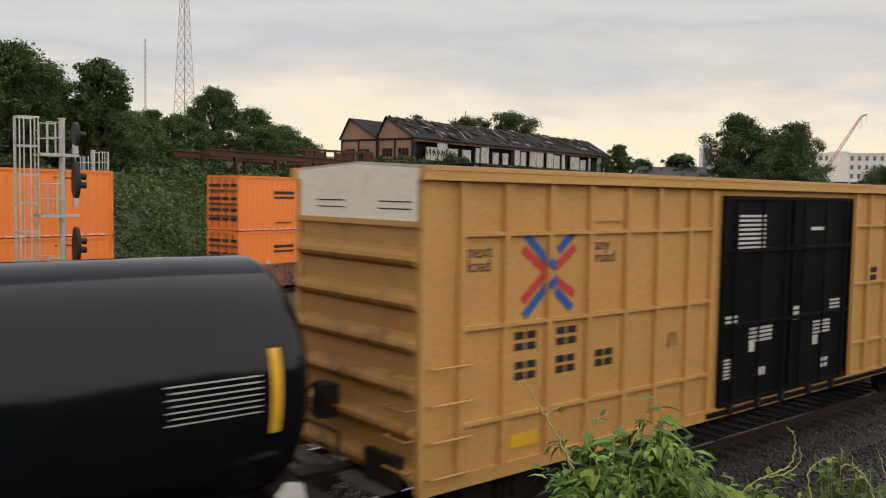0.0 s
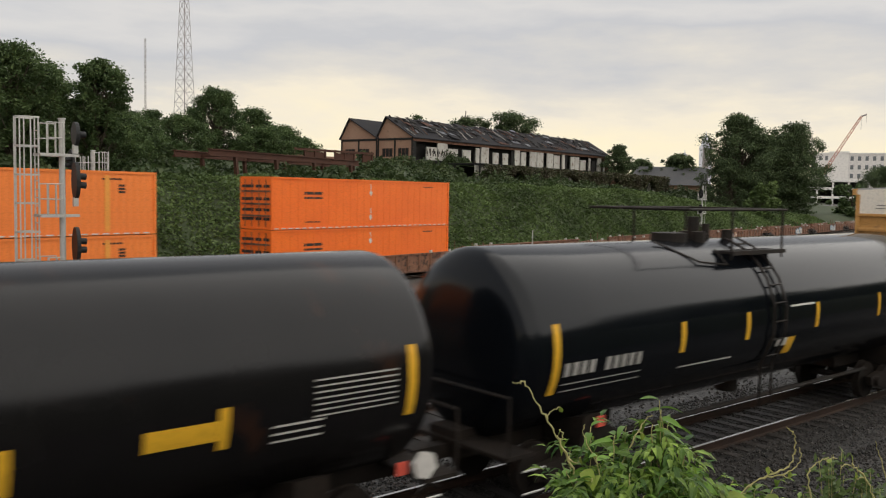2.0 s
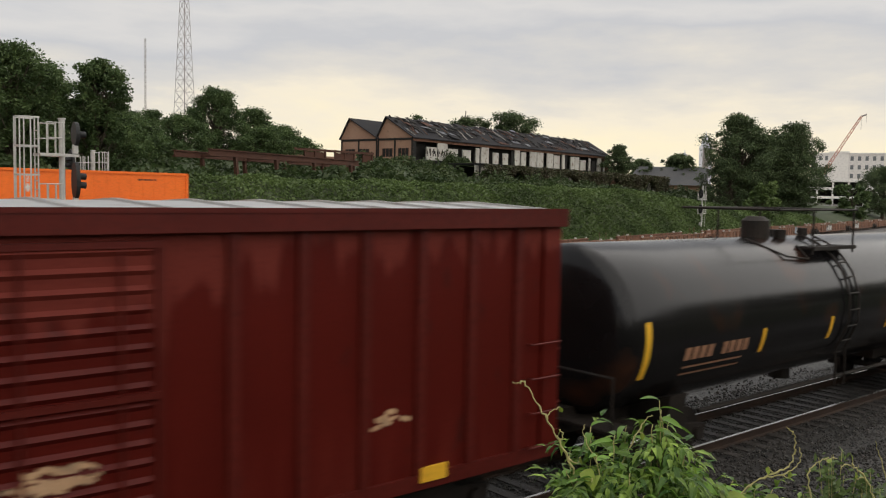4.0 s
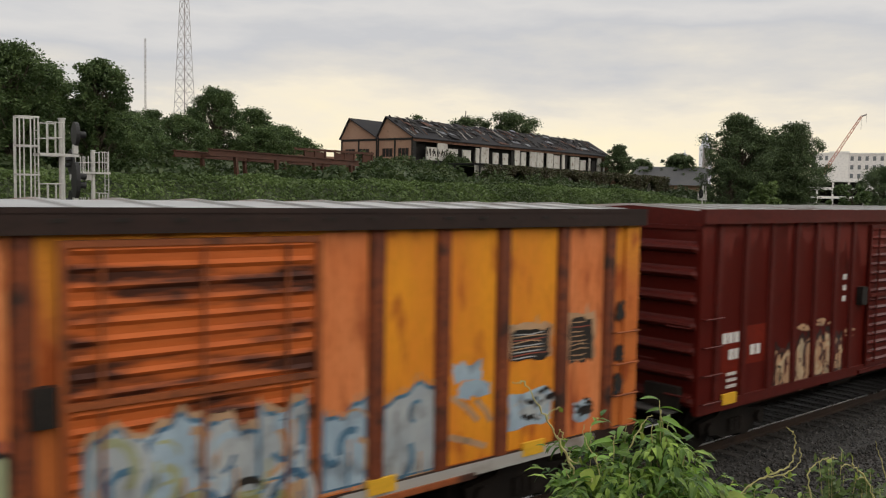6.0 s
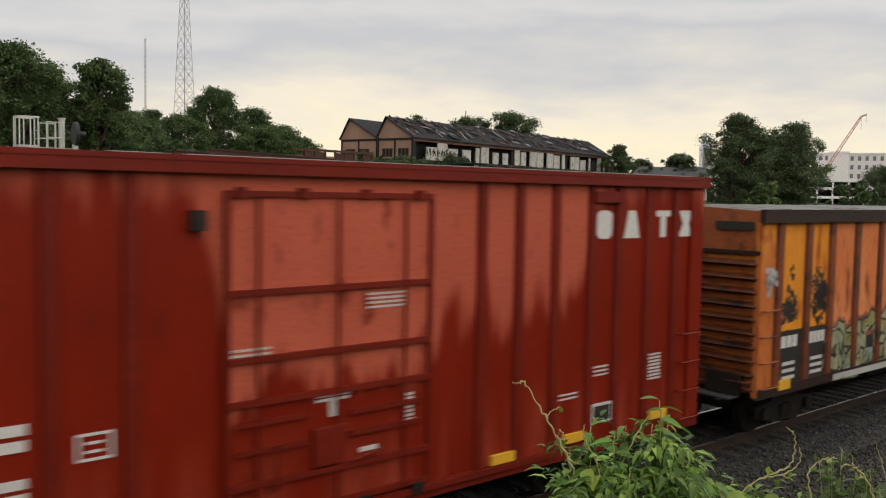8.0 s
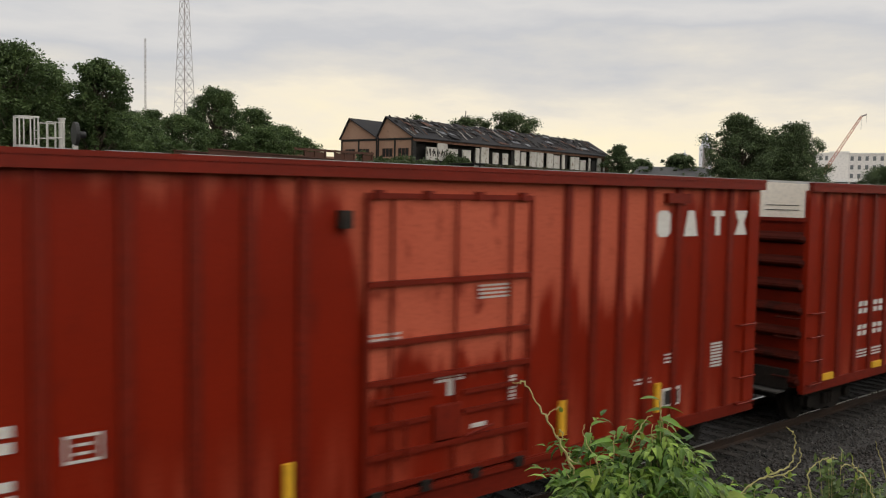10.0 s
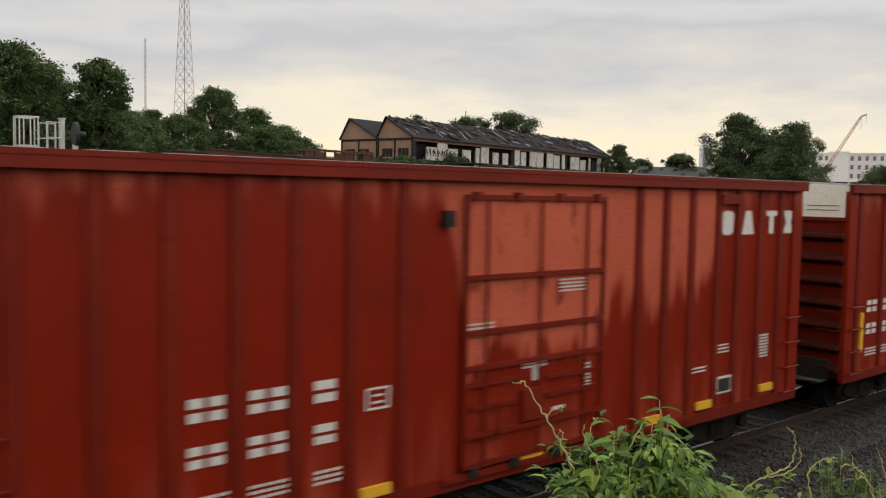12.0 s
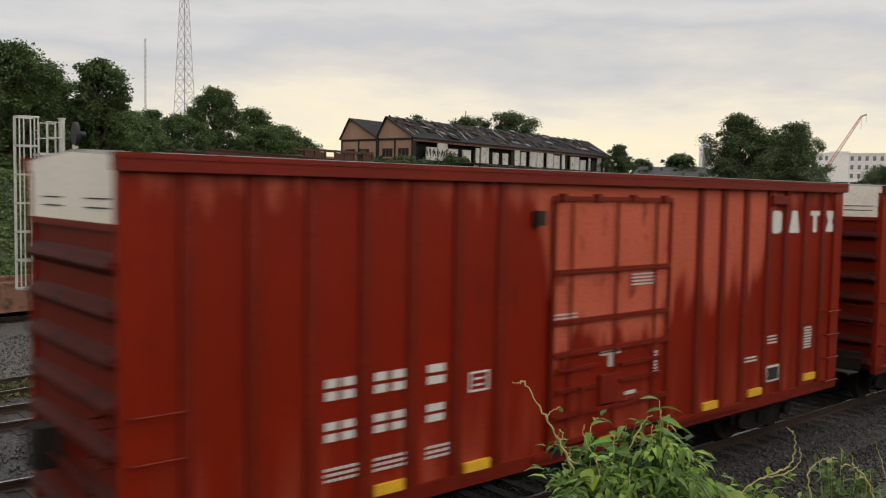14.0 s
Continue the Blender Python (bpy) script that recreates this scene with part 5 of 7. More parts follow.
def factory():
    root = tagged(new("factory"), "derelict brick factory with collapsing dark roof", "factory")
    root.matrix_basis = pose(101.8, 129.8, 0, 0, 0, FAR_TURN)
    L, zb, ze, zr = 82.6, 9.5, 15.4, 19.4
    rng = random.Random(3)
    for y0, w, k in ((0.0, 8.9, 0), (8.9, 9.8, 1)):
        pk = y0 + w * 0.74
        bm = bmesh.new()
        slab(bm, [(y0, zb), (y0 + w, zb), (y0 + w, ze), (pk, zr - 0.1), (y0, ze)], 0, 0.0, 0.35)
        part("gable_wall", bm, M_brick, root)
        bm = bmesh.new()
        slab(bm, [(y0, zb), (y0 + w, zb), (y0 + w, ze), (pk, zr - 0.1), (y0, ze)], 0, L - 0.35, L)
        part("gable_wall", bm, M_brick, root)
        bm = bmesh.new()
        slab(bm, [(y0 - 0.5, ze - 0.28), (y0 - 0.5, ze - 0.08), (pk, zr + 0.1), (pk, zr - 0.1)], 0, -0.5, L + 0.4)
        part("roof", bm, M_slate, root)
        bm = bmesh.new()
        slab(bm, [(pk + 0.004, zr - 0.1), (pk + 0.004, zr + 0.1), (y0 + w + 0.1, ze - 0.02), (y0 + w + 0.1, ze - 0.22)], 0, -0.5, L + 0.4)
        part("roof", bm, M_slate, root)
        bm = bmesh.new()
        box(bm, -0.12, 0.02, y0 + 0.1, y0 + w - 0.1, ze - 0.55, ze - 0.15)
        for f in (0.02, 0.5, 0.97):
            box(bm, -0.14, 0.02, y0 + w * f - 0.15, y0 + w * f + 0.15, zb, ze - 0.1)
        part("timber_frame", bm, M_dark, root)
    # openings in the gable ends: near-black plates, the unlit inside put into their colour
    for y0, w in ((1.0, 2.6), (5.0, 2.6), (11.0, 2.8), (14.8, 2.6)):
        part("window", boxes((-0.06, 0.02, y0, y0 + w, 11.7, 13.3)), M_dark, root)
        bm = boxes(*[(-0.1, -0.05, y0 + w * f - 0.05, y0 + w * f + 0.05, 11.7, 13.3) for f in (0, 0.33, 0.66, 1)])
        part("window_bar", bm, M_rust, root)
    # the long wall: near-black back as painted interior shade, painted piers and panels with gaps between
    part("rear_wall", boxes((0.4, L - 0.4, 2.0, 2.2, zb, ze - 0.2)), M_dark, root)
    part("lintel", boxes((0, L, -0.02, 0.3, ze - 0.75, ze - 0.2)), M_rust, root)
    part("plinth", boxes((0, L, -0.05, 0.3, zb, 11.2)), M_dark, root)
    x = 0.4
    part("corner_pier", boxes((0, 0.9, -0.04, 0.3, 11.2, ze - 0.75)), M_dark, root)
    for i in range(16):
        a = 4.5 + 0.42 * i
        bm = bmesh.new()
        beam(bm, (a, -0.06, 12.0 + 0.5 * (i % 2)), (a + rng.uniform(-0.3, 0.5), -0.06, 13.4 - 0.4 * (i % 3 == 0)), 0.08, 0.14)
        part("graffiti", bm, M_dark, root)
    x = 4.2
    while x < L - 2:
        w = rng.choice((0.8, 1.3, 2.0, 2.8))
        if x < 12:
            w = 3.2
        top = ze - 0.75 - rng.choice((0, 0, 0.3, 0.9))
        part("wall_panel", boxes((x, min(L, x + w), -0.03, 0.25, 11.2, top)), M_whitewash if rng.random() < 0.9 else M_dark, root)
        x += w + rng.choice((0.3, 0.7, 1.3, 1.8))
    # slipped sheets and bare battens on the roof slope; near-black pieces paint the gaps
    # bluish sheets: the roof's sky reflections are put into their colour
    M_tin = surface("pale_sheet_with_sheen", (0.10, 0.105, 0.12), (0.06, 0.06, 0.066), 0.45, 0.3, big=0.8, bump=0.2)
    rise = (zr - ze + 0.18) / 7.09
    for i in range(330):
        u, v = rng.random() * (L - 2.5), rng.random() ** 0.8
        ln, wd = 0.3 + rng.random() * 1.5, 0.25 + rng.random() * rng.choice((0.5, 1.0, 3.2))
        a = rng.uniform(-0.9, 0.9)
        y, y2 = -0.4 + v * 6.6, min(6.85, -0.4 + v * 6.6 + ln)
        lift = 0.04 + 0.16 * rng.random() ** 2
        base = lambda p, q: (u + p + a * (q - y), q, ze - 0.06 + (q + 0.5) * rise)
        bm = bmesh.new()
        c = [Vector(base(p, q)) + Vector((0, 0, lift * f)) for p, q, f in ((0, y, 2.2), (wd, y, 1.2), (wd * rng.uniform(0.7, 1), y2, 1), (0.1, y2, 1))]
        lo, hi = [bm.verts.new(p) for p in c], [bm.verts.new(p + Vector((0, 0, 0.05))) for p in c]
        bm.faces.new(lo)
        bm.faces.new(hi)
        for j in range(4):
            bm.faces.new((lo[j], lo[(j + 1) % 4], hi[(j + 1) % 4], hi[j]))
        part("roof_sheet", bm, rng.choice((M_slate, M_slate, M_dark, M_dark, M_dark, M_tin, M_rust_dark)), root)
    for i in range(46):
        u = rng.random() * (L - 1)
        bm = bmesh.new()
        q0 = rng.uniform(-0.3, 5.0)
        beam(bm, (u, q0, ze + 0.08 + (q0 + 0.5) * rise), (u + rng.uniform(-0.8, 0.8), q0 + 1.8, ze + 0.1 + (q0 + 2.3) * rise), 0.1, 0.08)
        part("batten", bm, rng.choice((M_dark, M_rust, M_whitewash)), root)
    return root


factory()


# ---- signals, towers, buildings and steelwork ----
M_alu = surface("dull_aluminium", (0.50, 0.49, 0.46), (0.40, 0.39, 0.37), 0.5, 0.35, big=1.5, bump=0.05)
M_black_head = surface("black_signal_paint", (0.012, 0.012, 0.012), (0.02, 0.02, 0.02), 0.5, bump=0.03)


def signal_mast(x, y, base, top, levels, turn, label, reach=1.0, heads=((1, 0.0),), cage=True, head_x=0.0):
    """Pole with a caged ladder on one side, small railed platforms, and signal heads on the other. levels: platform heights."""
    m = tagged(new("signal_mast"), label, "railway signal", "signals along the line")
    m.matrix_basis = pose(x, y, 0, 0, 0, turn)
    bm = bmesh.new()
    rod(bm, (0, 0, base), (0, 0, top), 0.11, 14)
    rod(bm, (0, 0, top), (0, 0, top + 0.05), 0.14, 14)
    part("pole", bm, M_alu, m)
    part("footing", boxes((-0.28, 0.28, -0.28, 0.28, base - 0.3, base + 0.25)), M_alu, m)
    part("base_cover", boxes((-0.3, -0.12, -0.15, 0.15, base, base + 0.9), (0.14, 0.34, -0.15, 0.15, base, base + 1.0)), M_alu, m)
    part("control_box", boxes((0.16, 0.5, -0.18, 0.12, base + 1.0, base + 1.7)), M_alu, m)
    bm = bmesh.new()
    for yy in (-0.2, 0.2):
        rod(bm, (-1.0 * reach, yy, base), (-1.0 * reach, yy, top), 0.028, 8)
    z = base + 0.3
    while z < top - 0.2:
        rod(bm, (-1.0 * reach, -0.2, z), (-1.0 * reach, 0.2, z), 0.016, 6)
        z += 0.3
    part("ladder", bm, M_alu, m)
    for zl in levels:
        far_x = 0.15 if cage else 1.0 * reach
        plat = part("platform", boxes((-1.0 * reach, far_x, -0.42, -0.36, zl - 0.1, zl)), M_alu, m)
        bm = boxes((-1.0 * reach, far_x, 0.36, 0.42, zl - 0.1, zl))
        for i in range(9):
            xx = -1.0 * reach + i * 0.14 * reach
            box(bm, xx, xx + 0.05, -0.4, 0.4, zl - 0.05, zl - 0.01)
        box(bm, -0.05, 0.6, -0.06, 0.06, zl - 0.1, zl)
        pieces("grating_bar", bm, M_alu, plat)
        bm = bmesh.new()
        for yy in (-0.42, 0.42):
            for zz in (0.55, 1.1):
                rod(bm, (-0.75 * reach, yy, zl + zz), (-0.1, yy, zl + zz), 0.022, 6)
            for xx in (-0.75 * reach, -0.4 * reach, -0.1):
                rod(bm, (xx, yy, zl), (xx, yy, zl + 1.1), 0.022, 6)
        if not cage:
            for yy in (-0.42, 0.42):
                rod(bm, (0.25, yy, zl + 0.5), (reach, yy, zl + 0.5), 0.026, 6)
                for xx in (0.25, 0.62 * reach, reach):
                    rod(bm, (xx, yy, zl), (xx, yy, zl + 0.85), 0.03, 6)
        pieces("railing", bm, M_alu, plat)
    # safety cage behind the ladder
    bm = bmesh.new()
    low = levels[-1] if len(levels) > 1 else base + 2.2
    arc = [(-1.0 * reach, -0.36), (-1.35 * reach, -0.38), (-1.72 * reach, -0.24), (-1.85 * reach, 0.0), (-1.72 * reach, 0.24), (-1.35 * reach, 0.38), (-1.0 * reach, 0.36)]
    z = low
    while z <= top + 0.05:
        for a, b_ in zip(arc, arc[1:]):
            beam(bm, (*a, z), (*b_, z), 0.012, 0.06)
        z += (top - low) / 6
    for a in arc[1:-1]:
        beam(bm, (*a, low), (*a, top), 0.05, 0.012)
    if cage:
        part("safety_cage", bm, M_alu, m)
    else:
        bm.free()
    for zc, n in heads:
        bm = bmesh.new()
        h = 0.2 + 0.24 * n
        slab(bm, [(0.30 * math.sin(2 * math.pi * k / 20), zc + h * math.cos(2 * math.pi * k / 20)) for k in range(20)], 0, 0.42 + head_x, 0.56 + head_x)
        head = part("signal_head", bm, M_black_head, m, "black oval signal head with hooded lamps")
        for k in range(n):
            zz = zc + (k - (n - 1) / 2) * 0.32
            bm = bmesh.new()
            rod(bm, (0.56 + head_x, 0, zz), (0.84 + head_x, 0, zz - 0.02), 0.12, 12, 0.125)
            part("hood", bm, M_black_head, head)
        part("bracket", boxes((0.1 if head_x else 0.38, 0.56 + head_x, -0.07, 0.07, zc - h - 0.28, zc - h + 0.05)), M_alu, m)
    return m


signal_mast(9.86, 33.3, -0.75, 7.2, (5.95, 3.75, 1.1), 2.0, "tall aluminium signal mast with caged ladder and black heads", 0.88, ((6.7, 1), (5.0, 2), (2.6, 2)))
signal_mast(16.2, 49.2, 0.4, 6.75, (5.6, 3.35, 1.1), 190.0, "aluminium signal mast standing behind the far track", 0.8, ((6.1, 2), (3.9, 2), (1.8, 2)), False, 0.75)
signal_mast(108.7, 71.3, -0.4, 6.5, (4.6, 2.6), 190.0, "small distant aluminium signal mast with two black heads", 0.6, ((5.4, 2), (3.2, 2)), False)


def lattice(name, x, y, z0, z1, w0, w1, r, material, label, turn=20.0, panels=22):
    t = tagged(new(name), label, "radio tower")
    t.matrix_basis = pose(x, y, 0, 0, 0, turn)
    c = ((-1, -1), (1, -1), (1, 1), (-1, 1))
    bm = bmesh.new()
    for a, b_ in c:
        rod(bm, (a * w0 / 2, b_ * w0 / 2, z0), (a * w1 / 2, b_ * w1 / 2, z1), r, 6)
    part("legs", bm, material, t)
    bm = bmesh.new()
    for k in range(panels):
        f0, f1 = k / panels, (k + 1) / panels
        h0, h1 = (w0 + (w1 - w0) * f0) / 2, (w0 + (w1 - w0) * f1) / 2
        a0, a1 = z0 + (z1 - z0) * f0, z0 + (z1 - z0) * f1
        for i in range(4):
            p, q = c[i], c[(i + 1) % 4]
            rod(bm, (p[0] * h0, p[1] * h0, a0), (q[0] * h1, q[1] * h1, a1), r * 0.55, 4)
            rod(bm, (q[0] * h0, q[1] * h0, a0), (p[0] * h1, p[1] * h1, a1), r * 0.55, 4)
            rod(bm, (p[0] * h1, p[1] * h1, a1), (q[0] * h1, q[1] * h1, a1), r * 0.55, 4)
    part("bracing", bm, material, t)
    return t


# steel of distant things, lightened so that the colour carries the haze
M_tower = surface("haze_tinted_grey_steel", (0.30, 0.27, 0.26), (0.34, 0.30, 0.28), 0.6, 0.2)
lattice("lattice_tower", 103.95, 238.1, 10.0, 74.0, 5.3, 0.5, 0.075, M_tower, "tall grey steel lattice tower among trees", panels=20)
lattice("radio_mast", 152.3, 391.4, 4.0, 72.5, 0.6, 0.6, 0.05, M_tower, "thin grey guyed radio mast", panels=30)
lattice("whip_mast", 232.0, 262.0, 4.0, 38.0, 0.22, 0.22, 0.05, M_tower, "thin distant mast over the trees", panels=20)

M_crane = surface("faded_red_steel", (0.50, 0.20, 0.14), (0.44, 0.17, 0.12), 0.6)


def crane():
    c = tagged(new("crane"), "red lattice-boom crane over a building site", "crane")
    base, tip = Vector((374.0, 190.0, 9.0)), Vector((382.6, 173.3, 41.4))
    bm = bmesh.new()
    d = (tip - base)
    s = Vector((-d.y, d.x, 0)).normalized() * 0.7
    u = s.cross(d.normalized())
    corners = (s + u, s - u, -s - u, -s + u)
    for k in corners:
        rod(bm, base + k, tip + k * 0.5, 0.16, 5)
    for i in range(16):
        for j in range(4):
            a, b_ = corners[j], corners[(j + 1) % 4]
            f0, f1 = i / 16, (i + 1) / 16
            rod(bm, base + d * f0 + a * (1 - f0 / 2), base + d * f1 + b_ * (1 - f1 / 2), 0.09, 4)
    part("boom", bm, M_crane, c)
    bm = bmesh.new()
    head = tip + d.normalized() * 0.5 + Vector((0.7, -1.5, 0.3))
    rod(bm, tip, head, 0.35, 6)
    rod(bm, head, head - Vector((0, 0, 4.0)), 0.06, 4)
    rod(bm, tip, tip - Vector((0, 0, 6.0)), 0.06, 4)
    part("hoist_line", bm, M_tower, c)
    part("cab", boxes((371.0, 376.5, 186.5, 192.0, 5.0, 9.5)), M_crane, c)


crane()

M_pale_wall = surface("pale_render", (0.82, 0.79, 0.75), (0.76, 0.73, 0.69), 0.8, big=0.05, fine=1.0, bump=0.02)
M_grey_wall = surface("grey_render", (0.66, 0.63, 0.60), (0.72, 0.69, 0.66), 0.8, big=0.05, fine=1.0, bump=0.02)
M_pane = surface("dark_window", (0.14, 0.15, 0.16), (0.20, 0.21, 0.22), 0.15, bump=0)


def block(x, y, w, dep, z0, z1, turn, material, cols, rows, label):
    """A flat-roofed block with its windows set into the side that faces the yard."""
    b = tagged(new("office_building"), label, "building", "distant buildings")
    b.matrix_basis = pose(x, y, 0, 0, 0, turn)
    part("wall", boxes((0, w, 0, dep, z0, z1)), material, b)
    part("parapet", boxes((-0.3, w + 0.3, -0.3, dep + 0.3, z1, z1 + 0.8)), material, b)
    bm = boxes((-w / cols * 0.22, w / cols * 0.22, -0.12, 0.1, 0, (z1 - z0) / max(rows, 1) * 0.5))
    me = mesh_of(bm, "window", M_pane)
    for i in range(cols):
        for j in range(rows):
            ob = new("window", me)
            ob.parent = b
            ob.location = (w * (i + 0.5) / cols, 0, z0 + (z1 - z0) * (j + 0.3) / rows)


block(400.9, 204.4, 8.0, 16, 2, 26.5, -66, M_pale_wall, 3, 6, "pale office building with small windows, part of it behind trees")
block(404.2, 197.0, 8.0, 16, 2, 27.0, -66, M_pale_wall, 1, 0, "blank pale concrete tower block")
block(408.0, 190.0, 22.0, 16, 2, 26.3, -66, M_grey_wall, 7, 6, "grey office building with rows of windows")
deck = tagged(new("parking_deck"), "pale concrete multi-storey car park", "car park")
deck.matrix_basis = pose(334.5, 181.0, 0, 0, 0, -64)
for z in (5.5, 9.0, 12.3):
    part("floor_slab", boxes((0, 30, 0, 14, z, z + 1.0)), M_pale_wall, deck)
for i in range(6):
    for yy in (0.4, 13.0):
        part("column", boxes((i * 5.8, i * 5.8 + 0.7, yy, yy + 0.6, 0.0, 12.4)), M_pale_wall, deck)
# added near-black sheet, the shade between the floors put into its colour
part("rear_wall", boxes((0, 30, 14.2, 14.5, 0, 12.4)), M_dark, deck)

# pale bluish stone: the air's haze is painted into the base colour
M_haze_stone = surface("haze_tinted_stone", (0.62, 0.62, 0.67), (0.68, 0.68, 0.72), 0.9, big=0.01, fine=0.2, bump=0)


def skyscraper(x, y, w, z0, shoulder, tip, label):
    t = tagged(new("skyscraper"), label, "skyscraper", "distant buildings")
    t.matrix_basis = pose(x, y, 0, 0, 0, 35)
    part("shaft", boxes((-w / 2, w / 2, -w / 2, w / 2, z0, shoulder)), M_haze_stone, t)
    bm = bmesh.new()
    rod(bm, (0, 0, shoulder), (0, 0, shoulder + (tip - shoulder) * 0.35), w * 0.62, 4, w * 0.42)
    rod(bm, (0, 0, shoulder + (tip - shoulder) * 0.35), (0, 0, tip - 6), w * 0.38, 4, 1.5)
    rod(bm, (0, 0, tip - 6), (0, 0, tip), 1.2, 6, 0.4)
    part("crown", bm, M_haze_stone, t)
    bm = boxes(*[(-w / 2 + (i + 0.3) * w / 9, -w / 2 + (i + 0.7) * w / 9, -w / 2 - 0.6, -w / 2 + 0.2, z0, shoulder - 4) for i in range(9)])
    box(bm, -w / 2 - 0.6, -w / 2 + 0.2, -w / 4, w / 4, z0, shoulder - 4)
    pieces("window_band", bm, M_tower, t)


skyscraper(1841.5, 1203.6, 29.0, 0, 130, 166, "tall skyscraper with a pointed crown, coloured haze-grey")
skyscraper(1814.0, 1243.0, 16.0, 0, 104, 121, "distant grey tower top over the trees")


def brick_hall():
    h = tagged(new("brick_hall"), "low brick hall with a broad dark roof", "building", "distant buildings")
    h.matrix_basis = pose(196.5, 153.5, 0, 0, 0, -54)
    part("wall", boxes((0.6, 21, 0.6, 14, 0, 8.2)), M_brick, h)
    bm = bmesh.new()
    v = [bm.verts.new(p) for p in ((-0.4, -0.4, 8.2), (22, -0.4, 8.2), (22, 15, 8.2), (-0.4, 15, 8.2), (3.0, 7.3, 13.6), (22, 7.3, 13.2))]
    for f in ((0, 1, 5, 4), (1, 2, 5), (2, 3, 4, 5), (3, 0, 4), (3, 2, 1, 0)):
        bm.faces.new([v[i] for i in f])
    part("roof", bm, surface("grey_shingles", (0.07, 0.07, 0.074), (0.09, 0.088, 0.088), 0.85, big=0.2, fine=3, bump=0.2), h)
    for i in range(5):
        part("window", boxes((3 + i * 3.4, 4.4 + i * 3.4, 0.5, 0.62, 4.5, 7.0)), M_pane, h)
        part("window_frame", boxes((2.9 + i * 3.4, 4.5 + i * 3.4, 0.55, 0.59, 4.4, 7.1)), M_whitewash, h)


brick_hall()
structure("wall_low", boxes((0, 9, 0, 0.4, 0.5, 3.6)), M_whitewash, "low pale wall beside the line", category="wall").matrix_basis = pose(193.2, 124.7, 0, 0, 0, -58)


def steel_frame():
    """Rusted crane runway: two long girders on leaning posts."""
    f = tagged(new("steel_frame"), "rusted steel runway girders on leaning posts", "steel frame")
    a, b_ = Vector((32.0, 68.5, 8.15)), Vector((55.5, 80.6, 8.2))
    d = (b_ - a).normalized()
    side = Vector((-d.y, d.x, 0))
    for off, dz in ((0.0, 0.0), (3.6, -0.1)):
        bm = bmesh.new()
        for k, hh in ((0.0, 0.09), (-0.5, 0.09)):
            beam(bm, a + side * off + Vector((0, 0, k + dz)), b_ + side * off + Vector((0, 0, k + dz)), 0.34, hh)
        beam(bm, a + side * off + Vector((0, 0, -0.25 + dz)), b_ + side * off + Vector((0, 0, -0.25 + dz)), 0.06, 0.5)
        part("girder", bm, M_rust_dark, f)
        for k in (0.14, 0.38, 0.64, 0.93):
            p = a + (b_ - a) * k + side * off
            q = p + d * 0.35
            bm = bmesh.new()
            beam(bm, (q.x, q.y, ground_height(q.x, q.y) - 0.3), (p.x, p.y, 7.7), 0.3, 0.3)
            part("post", bm, M_rust_dark, f)
    for k in (0.14, 0.4, 0.66, 0.93):
        p = a + (b_ - a) * k
        bm = bmesh.new()
        beam(bm, p + Vector((0, 0, -0.3)), p + side * 3.6 + Vector((0, 0, -0.4)), 0.2, 0.25)
        part("cross_beam", bm, M_rust_dark, f)


steel_frame()


def rust_shed():
    s = tagged(new("rust_shed"), "roofless shed of rusted sheet and posts", "shed")
    s.matrix_basis = pose(56.6, 96.6, 0, 0, 0, 10)
    for i in range(9):
        part("post", boxes((i * 1.75, i * 1.75 + 0.22, -0.1, 0.12, 6.5, 10.3)), M_rust_dark, s)
    part("top_rail", boxes((0, 14.3, -0.12, 0.14, 9.95, 10.25)), M_rust_dark, s)
    for i in range(8):
        if i not in (3, 6):
            part("sheet", boxes((i * 1.75 + 0.24, i * 1.75 + 1.72, 0, 0.05, 6.6, 9.3 + 0.6 * (i % 3 > 0))), M_rust_dark, s)
    part("rear_wall", boxes((0, 14.3, 4.0, 4.2, 6.5, 9.6)), M_brick, s)


rust_shed()


def long_shed():
    """Low flat-roofed range in front of the factory, overgrown."""
    s = tagged(new("long_shed"), "low overgrown shed with a thin sagging flat roof", "shed")
    s.matrix_basis = pose(87.4, 96.2, 0, 0, 0, 15.6)
    rng = random.Random(4)
    for i in range(11):
        z = 9.2 + 0.12 * rng.random() - 0.02 * i
        part("roof_sheet", boxes((i * 7.0, i * 7.0 + 6.9, -0.9, 5.0, z, z + 0.16)), M_rust if i % 3 == 1 else M_slate, s)
        part("wall_panel", boxes((i * 7.0, i * 7.0 + 4.0 + 2.5 * rng.random(), 0.0, 0.25, 5.0, 9.15)), M_brick if i % 2 else M_whitewash, s)
    for i in range(24):
        part("post", boxes((i * 3.2, i * 3.2 + 0.2, -0.7, -0.5, 5.0, 9.2)), M_dark, s)
    # added near-black sheet that paints the shed's unlit depth
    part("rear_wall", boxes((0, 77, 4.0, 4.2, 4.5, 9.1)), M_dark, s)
    rg = np.random.default_rng(31)
    k = 16000
    x = 77 * rg.random(k)
    hang = 4.4 * rg.random(k) ** 0.8 * (0.6 + 0.4 * np.sin(x * 0.5) * np.sin(x * 0.17))
    p = np.stack([x, -1.1 - 1.3 * rg.random(k), 9.3 - hang], 1)
    me = leaf_mesh("creeper", p, 0.16 + 0.16 * rg.random(k), leaf_material("dry_creeper", (0.075, 0.06, 0.035), (0.055, 0.075, 0.03)), rg, 0.2)
    v = new("creeper", me)
    v.parent = s
    tagged(v, "brown and green creeper", kind="stuff")


long_shed()


